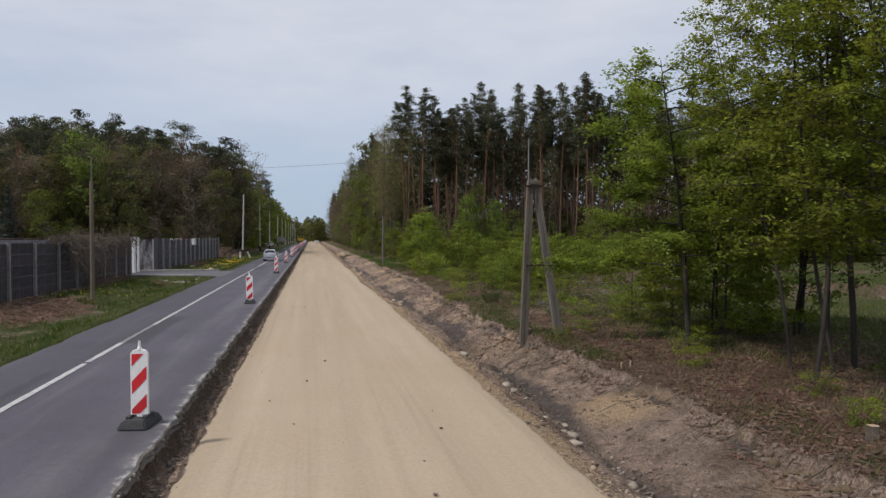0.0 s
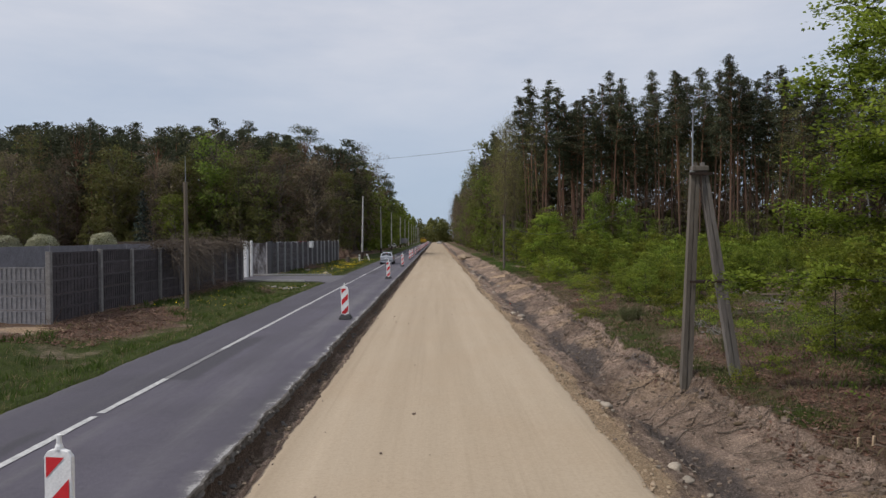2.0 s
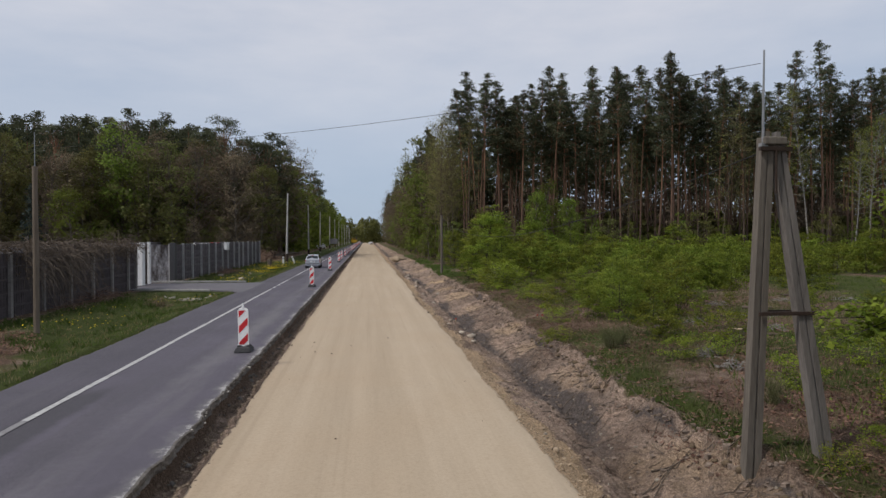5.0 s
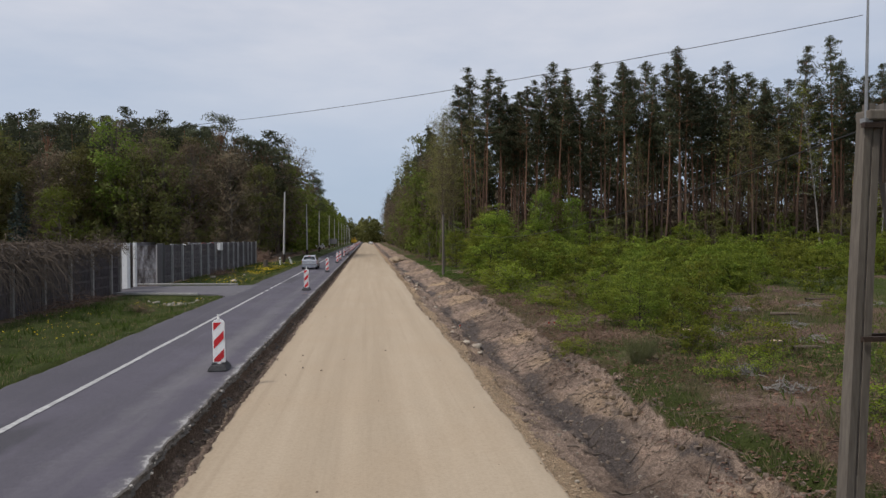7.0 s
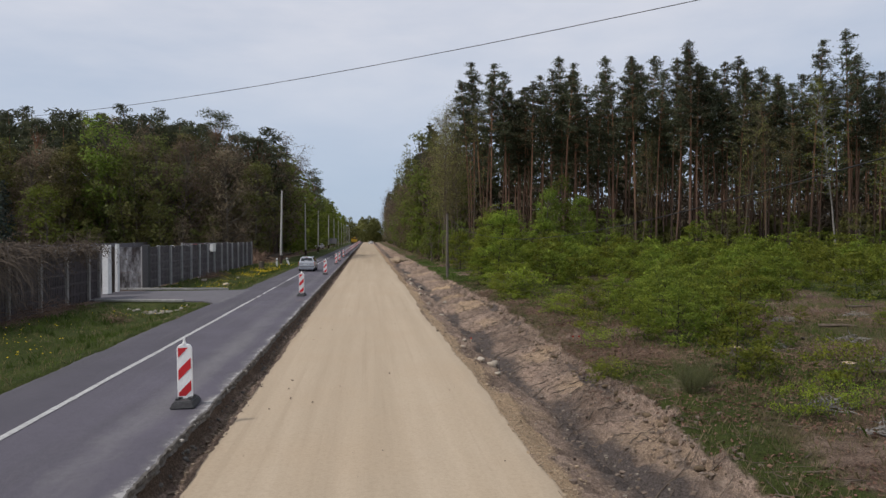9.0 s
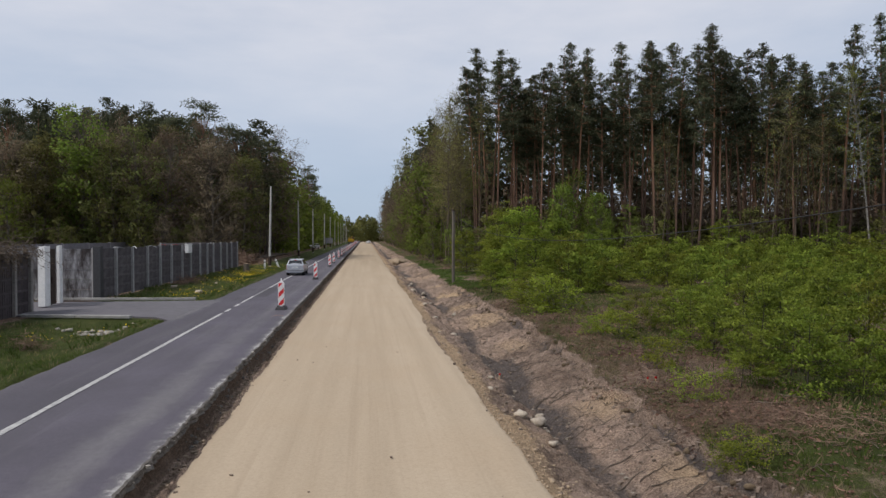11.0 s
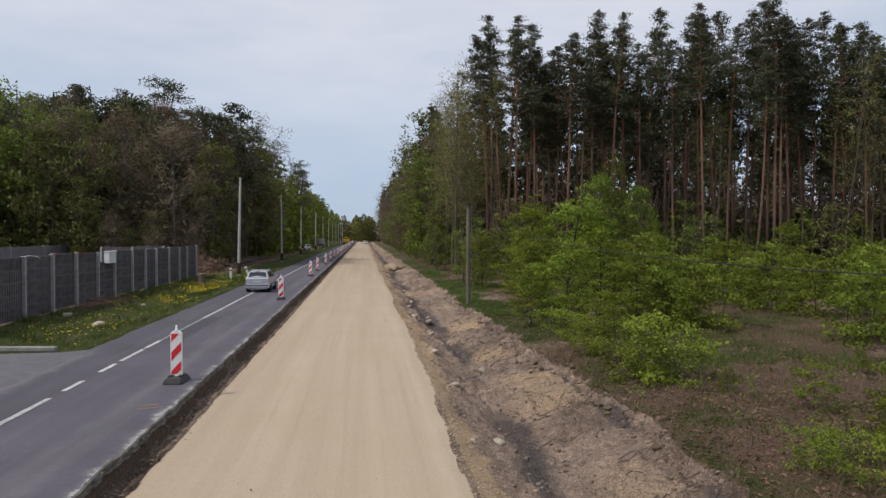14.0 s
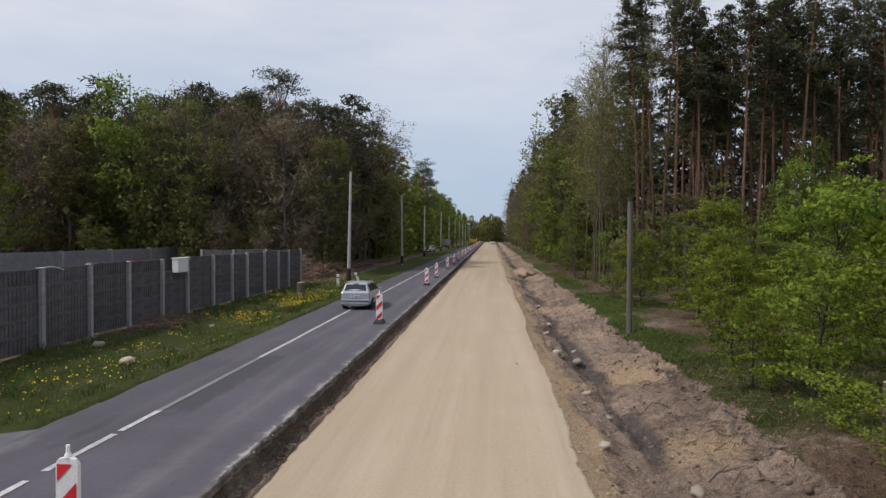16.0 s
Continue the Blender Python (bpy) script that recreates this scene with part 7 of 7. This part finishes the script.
HEAPS = ((17.0, 40.6, 0.65), (13.1, 34.9, 0.58), (16.2, 35.8, 0.59), (9.8, 28.0, 0.50), (9.7, 26.3, 0.48), (25.4, 43.3, 0.68), (20.9, 41.8, 0.66), (14.3, 31.9, 0.54))
brush_heap(-9.20, 44.08, 0.55, 0.5, 0.5, 170, "small heap of brown dead weeds in the verge grass", 0.008, 0.6)
brush_heap(-10.9, 29.3, 1.7, 3.6, 0.18, 620, "low heap of broken brown branches by the fence", 0.012, 0.9)
brush_heap(-14.2, 100.5, 3.2, 3.8, 2.1, 900, "tall heap of reddish brushwood beyond the fence", 0.03)
brush_heap(-14.5, 110, 3.4, 6.0, 1.0, 420, "long heap of cut branches along the forest edge", 0.03)
brush_heap(-15.5, 124, 3.4, 7.0, 0.9, 360, "low heap of cut branches before the trees", 0.03)
brush_heap(-11.4, 71.5, 0.7, 3.4, 0.3, 320, "dead reddish bramble at the foot of the fence", 0.012)
brush_heap(-12.0, 44.0, 0.6, 4.0, 0.6, 260, "brown bramble at the foot of the fence", 0.012)
brush_heap(8.9, 33.4, 1.4, 1.2, 0.25, 340, "low reddish heap of twigs and bark on the clearing", 0.007, 0.55)
brush_heap(8.6, 41.2, 0.7, 0.7, 0.3, 160, "small heap of grey roots on the bank", 0.01, 0.6)
brush_heap(8.5, 37.6, 1.1, 1.6, 0.16, 220, "thin brown twigs scattered over the bank", 0.006, 0.45)
brush_heap(13.5, 33.0, 2.4, 2.0, 0.2, 300, "scattered grey branches in the clearing", 0.011, 1.0)
brush_heap(19.0, 42.0, 3.0, 3.0, 0.2, 320, "scattered grey branches in the clearing", 0.012, 1.1)
for k, (x, y, a, L) in enumerate(((20.5, 48.2, 0.3, 2.4), (17.0, 38.5, -0.5, 2.0), (23.0, 45.0, 0.1, 2.8), (14.8, 36.2, 0.9, 1.6), (26.0, 49.0, -0.2, 2.4), (12.6, 30.4, 0.2, 1.5))):
    g = Geo()
    p = arc((x, y, 0), (math.cos(a), math.sin(a), 0), L * 0.6, 6, 0, 0.5, sr_)
    p[:, 2] = land(p[:, 0], p[:, 1]) + 0.05
    g.tube(p, np.linspace(0.07, 0.035, 7), 7)
    tagged(part("log", g, M_STICK), "grey weathered log lying in the clearing", "log")
for x, y, rx in HEAPS:
    brush_heap(x, y, rx, rx * 0.8, 0.2, 90, "small heap of bleached grey dead wood in the clearing", 0.014, 0.36, M_GREYWOOD)
for k in range(6):
    g = Geo()
    g.tube([(-12.3 - 0.3 * k, 103 + 5 * k, 0.2 + 0.05 * k), (-12.6 + 0.2 * k, 107 + 5.5 * k, 0.2)], (0.16, 0.12), 8)
    tagged(part("log", g, M_STICK), "felled trunk lying beside the verge", "log")

# ---- ground cover that nobody could count ----
gr = np.random.default_rng(21)


def scatter(n, x0, x1, y0, y1):
    x, y = gr.uniform(x0, x1, n), y0 + (y1 - y0) * gr.uniform(0, 1, n) ** 1.15
    return x, y, cover(x, y)


def tufts(x, y, h, per, width, mat, label, spreadr=0.05):
    X, Y = np.repeat(x, per), np.repeat(y, per)
    X, Y = X + gr.normal(size=len(X)) * spreadr, Y + gr.normal(size=len(Y)) * spreadr
    g = Geo()
    hh = np.repeat(np.broadcast_to(h, x.shape), per) * gr.uniform(0.5, 1.2, len(X))
    g.blades(np.stack([X, Y, land(X, Y) - 0.01], -1), hh, width, 0.7, gr)
    tagged(part("grass", g, mat), label, "grass", kind="stuff")


def off_drive(x, y):
    return ~((y > 48.3) & (y < 57.0))


x, y, c = scatter(17000, -12.6, -6.5, 6, 104)
k = (c[0] + gr.normal(size=len(x)) * 0.15 + 0.5 * wob(x, y, 0.8, 84) > 0.62) & off_drive(x, y)
tufts(x[k], y[k], 0.10 + 0.06 * wob(x[k], y[k], 0.5, 80), 3, 0.014, M_GRASS, "short green verge grass")
x, y, c = scatter(3500, -12.6, -6.5, 6, 104)
k = off_drive(x, y)
tufts(x[k], y[k], 0.14, 3, 0.012, M_DRY, "dry straw in the verge grass")
x, y, c = scatter(2600, -12.3, -6.9, 8, 100)
k = off_drive(x, y) & (wob(x, y, 0.9, 88) + 0.5 * wob(x, y, 2.3, 89) > 0.15) & (c[0] > 0.4)
tufts(x[k], y[k], 0.24, 7, 0.022, M_WEED, "rank dark weeds in the verge grass", 0.07)
x, y, c = scatter(90000, 6.0, 20.0, 7, 76)
k = (c[0] + gr.normal(size=len(x)) * 0.12 > 0.52) & (x > bank_x(y) + 0.05)
x, y = x[k][:24000], y[k][:24000]
tufts(x, y, 0.085 + 0.05 * wob(x, y, 0.5, 81), 3, 0.012, M_GRASS, "tufted grass on the bank and clearing")
x, y, c = scatter(15000, 6.0, 24.0, 7, 70)
k = x > bank_x(y) + 0.05
tufts(x[k], y[k], 0.17, 3, 0.010, M_STRAW, "dry brown grass in the clearing", 0.08)
x, y, c = scatter(6500, 6.6, 11.5, 66, 118)
k = (c[0] + gr.normal(size=len(x)) * 0.12 > 0.5) & (x > bank_x(y) + 0.05)
tufts(x[k], y[k], 0.14 + 0.06 * wob(x[k], y[k], 0.5, 83), 3, 0.02, M_GRASS, "grass along the ditch before the forest", 0.1)
x, y, c = scatter(4200, 8.5, 40.0, 18, 60)
tufts(x, y, 0.22, 4, 0.018, M_GRASS, "coarse weeds in the clearing", 0.12)
# low green seedlings
x, y, c = scatter(600, 7.5, 26, 10, 56)
k = (x > bank_x(y) + 0.4) & (wob(x, y, 0.25, 82) > -0.1)
g = Geo()
for _ in range(9):
    xx, yy = x[k] + gr.normal(size=k.sum()) * 0.13, y[k] + gr.normal(size=k.sum()) * 0.13
    g.leaves(np.stack([xx, yy, land(xx, yy) + gr.uniform(0.03, 0.32, len(xx))], -1), gr.uniform(0.05, 0.11, len(xx)), 0.4, 0.6, gr)
tagged(part("seedlings", g, M_LEAFT), "low fresh green seedlings in the clearing", "seedlings", kind="stuff")
# dead leaves
x, y, c = scatter(60000, 5.8, 16, 6, 66)
k = (c[2] + gr.normal(size=len(x)) * 0.12 > 0.62) & (x > bank_x(y) - 0.3)
x, y = x[k][:22000], y[k][:22000]
g = Geo()
g.leaves(np.stack([x, y, land(x, y) + gr.uniform(0.005, 0.035, len(x))], -1), gr.uniform(0.05, 0.11, len(x)), 0.8, 0.6, gr)
tagged(part("leaf_litter", g, M_LITTER), "brown dead leaves on the bank", "leaf litter", kind="stuff")
x, y = gr.uniform(5.9, 12.5, 30000), np.where(gr.uniform(size=30000) < 0.55, gr.uniform(6.5, 24, 30000), gr.uniform(24, 50, 30000))
k = (x > bank_x(y) - 0.4 + 0.5 * wob(x, y, 0.6, 85)) & (wob(x, y, 0.55, 86) + 0.6 * wob(x, y, 1.9, 87) > -0.15)
g = Geo()
g.leaves(np.stack([x[k], y[k], land(x[k], y[k]) + gr.uniform(0.005, 0.03, k.sum())], -1), gr.uniform(0.05, 0.10, k.sum()), 0.8, 0.6, gr)
tagged(part("leaf_litter", g, M_LITTER), "reddish dead beech leaves along the top of the bank", "leaf litter", kind="stuff")
x, y, c = scatter(3000, -12.4, -9.2, 24, 34)
k = c[2] > 0.35
g = Geo()
g.leaves(np.stack([x[k], y[k], land(x[k], y[k]) + 0.02], -1), gr.uniform(0.06, 0.16, k.sum()), 0.7, 0.45, gr)
tagged(part("leaf_litter", g, M_LITTER), "bark and chips around the heap of branches", "litter", kind="stuff")
# twigs
g = Geo()
for _ in range(1500):
    y0 = 7 + 60 * gr.uniform() ** 1.3
    b0 = float(bank_x(np.array(y0)))
    x0 = b0 + gr.normal() * 0.5 if gr.uniform() < 0.45 else gr.uniform(b0, b0 + 7)
    a, L = gr.uniform(0, 6.28), gr.uniform(0.15, 0.6)
    p = np.array([(x0, y0, 0), (x0 + L * 0.5 * math.cos(a), y0 + L * 0.5 * math.sin(a), 0), (x0 + L * math.cos(a + 0.3), y0 + L * math.sin(a + 0.3), 0)])
    p[:, 2] = land(p[:, 0], p[:, 1]) + gr.uniform(0.01, 0.06)
    g.tube(p, np.array((0.008, 0.006, 0.003)) * gr.uniform(0.6, 1.6), 3, False)
tagged(part("twigs", g, M_STICK), "thin dead twigs scattered over the bank", "twigs", kind="stuff")


CRUMB = (np.array([(-1, -1, -1), (1, -1, -1), (1, 1, -1), (-1, 1, -1), (-1, -1, 1), (1, -1, 1), (1, 1, 1), (-1, 1, 1)]) * 0.5,
         np.array([(0, 3, 2, 1), (4, 5, 6, 7), (0, 1, 5, 4), (1, 2, 6, 5), (2, 3, 7, 6), (3, 0, 4, 7)]))


def lump_shape():
    """A rounded block: a cube's faces cut in four and pushed out to a ball."""
    pts = [p for p in itertools.product((-1, 0, 1), repeat=3) if p != (0, 0, 0)]
    at = {p: k for k, p in enumerate(pts)}
    faces = []
    for ax in range(3):
        for sg in (-1, 1):
            for a, b in itertools.product((-1, 0), repeat=2):
                q = []
                for da, db in ((0, 0), (1, 0), (1, 1), (0, 1)):
                    p = [a + da, b + db]
                    p.insert(ax, sg)
                    q.append(at[tuple(p)])
                faces.append(q if (sg > 0) == (ax != 1) else q[::-1])
    v = np.array(pts, float)
    return v / np.linalg.norm(v, axis=1)[:, None] * 0.55, np.array(faces)


LUMP = lump_shape()


def clods(n, xf, y0, y1, smin, smax, mat, label, name, z=None):
    y = y0 + (y1 - y0) * gr.uniform(0, 1, n) ** 1.2
    x = xf(y, n)
    s = smin + (smax - smin) * gr.uniform(0, 1, n) ** 3
    z = land(x, y) if z is None else z + 0.02 * gr.uniform(-1, 1, n)
    box, F = LUMP if smax > 0.10 else CRUMB
    j = box[None] * (1 + (gr.uniform(-0.34, 0.24, (n, len(box), 3)) if smax > 0.10 else gr.uniform(-0.45, 0.35, (n, 8, 3))))
    j = j * gr.uniform(0.7, 1.25, (n, 1, 3))
    a = gr.uniform(0, 6.28, n)
    ca, sa = np.cos(a)[:, None], np.sin(a)[:, None]
    jx, jy = j[..., 0] * ca - j[..., 1] * sa, j[..., 0] * sa + j[..., 1] * ca
    V = np.stack([x[:, None] + jx * s[:, None], y[:, None] + jy * s[:, None] * 0.85, z[:, None] + (j[..., 2] * 0.7 + 0.15) * s[:, None]], -1)
    g = Geo()
    g.add(V.reshape(-1, 3), (np.arange(n)[:, None, None] * len(box) + F[None]).reshape(-1, 4))
    tagged(part(name, g, mat, smooth=smax > 0.10), label, name.replace("_", " "), kind="stuff")


M_TURF = plain("torn_turf", (0.055, 0.040, 0.026), (0.17, 0.125, 0.080), 9, 0.95, bump=0.6)
M_CLOD = plain("dark_soil_clods", (0.075, 0.057, 0.046), (0.27, 0.208, 0.165), 4, 0.95, bump=0.4)
M_CUT = plain("brown_cut_soil", (0.105, 0.078, 0.056), (0.30, 0.232, 0.170), 4, 0.95, bump=0.4)
M_OCHRE = plain("ochre_sand_crumbs", (0.24, 0.175, 0.11), (0.50, 0.39, 0.27), 4, 0.95, bump=0.4)
M_PALE = plain("pale_sandy_rubble", (0.24, 0.222, 0.19), (0.42, 0.395, 0.35), 5, 0.95, bump=0.4)
M_RUBBLE = plain("pale_rubble", (0.18, 0.165, 0.145), (0.40, 0.375, 0.335), 5, 0.95, bump=0.4)


clods(5200, lambda y, n: cut_x(y) + 0.03 + (sand_l(y) - cut_x(y)) * gr.uniform(0, 0.95, n), 6, 90, 0.01, 0.065, M_CUT, "broken brown soil along the cut edge", "soil_clods")
clods(330, lambda y, n: cut_x(y) + 0.02 + 0.10 * gr.uniform(0, 1, n) ** 1.5, 6, 90, 0.03, 0.12, M_EDGE, "broken lumps of asphalt under the cut edge", "asphalt_lumps")
clods(300, lambda y, n: cut_x(y) + gr.normal(size=n) * 0.03, 6, 90, 0.012, 0.06, M_RUBBLE, "pale crumbs of broken road along the cut edge", "asphalt_crumbs", -0.05)
clods(1200, lambda y, n: sand_l(y) + np.abs(gr.normal(size=n)) * 0.07 - 0.03, 6, 90, 0.008, 0.04, M_CLOD, "dark crumbs fallen on the edge of the sand", "soil_clods", -0.405)
clods(5200, lambda y, n: ditch_x(y) + 0.35 + gr.normal(size=n) * 0.8, 7, 90, 0.012, 0.085, M_CLOD, "dark clods of soil in the ditch", "soil_clods")
clods(7000, lambda y, n: sand_r(y) + np.abs(gr.normal(size=n)) * 0.40 - 0.05, 7, 90, 0.01, 0.048, M_OCHRE, "ochre crumbs along the edge of the track", "sand_crumbs")
clods(110, lambda y, n: sand_r(y) + gr.uniform(0.05, 0.9, n), 7, 90, 0.04, 0.13, M_SCLOD, "lumps of caked sand beside the track", "sand_lumps")
clods(2400, lambda y, n: bank_x(y) + gr.normal(size=n) * 0.16, 7, 80, 0.015, 0.10, M_CLOD, "torn turf and clods along the top of the bank", "soil_clods")
clods(330, lambda y, n: bank_x(y) - 0.06 + gr.normal(size=n) * 0.09, 7, 80, 0.05, 0.19, M_TURF, "torn lumps of brown turf hanging on the bank's lip", "turf_lumps")
clods(1000, lambda y, n: ditch_x(y) - 0.10 + gr.normal(size=n) * 0.5, 7, 90, 0.010, 0.07, M_STONE, "small pale pebbles in the ditch", "pebbles")
clods(420, lambda y, n: cut_x(y) - np.abs(gr.normal(size=n)) * 0.12 + 0.02, 6, 80, 0.01, 0.06, M_EDGE, "broken asphalt crumbs along the cut edge", "asphalt_crumbs")
clods(90, lambda y, n: gr.uniform(-1.2, 3.0, n), 7, 80, 0.012, 0.05, M_CLOD, "stray dark crumbs on the sand", "soil_clods", -0.395)

clods(90, lambda y, n: -8.5 + 0.55 * gr.normal(size=n), 47.0, 47.9, 0.05, 0.24, M_PALE, "pale sandy rubble by the culvert under the driveway", "rubble")

# dandelions
n = 3600
y = np.where(gr.uniform(size=n) < 0.72, gr.normal(79, 8, n), gr.uniform(30, 100, n))
x = np.where(gr.uniform(size=n) < 0.75, gr.normal(-9.1, 0.8, n), gr.uniform(-11.5, -7, n))
k = (x < -6.8) & (x > -11.8) & off_drive(x, y) & (y > 22) & (y < 104) & (wob(x, y, 0.55, 90) + 0.5 * wob(x, y, 1.6, 91) > 0.12)
x, y = x[k], y[k]
g = Geo()
zz = land(x, y) + gr.uniform(0.10, 0.2, len(x))
g.leaves(np.stack([x, y, zz], -1), gr.uniform(0.045, 0.075, len(x)), 0.85, 1.0, gr)
g.leaves(np.stack([x, y, zz + 0.004], -1), gr.uniform(0.03, 0.05, len(x)), 0.85, 1.0, gr)
tagged(part("dandelions", g, M_DANDE), "yellow dandelions in the verge grass", "flowers", kind="stuff")
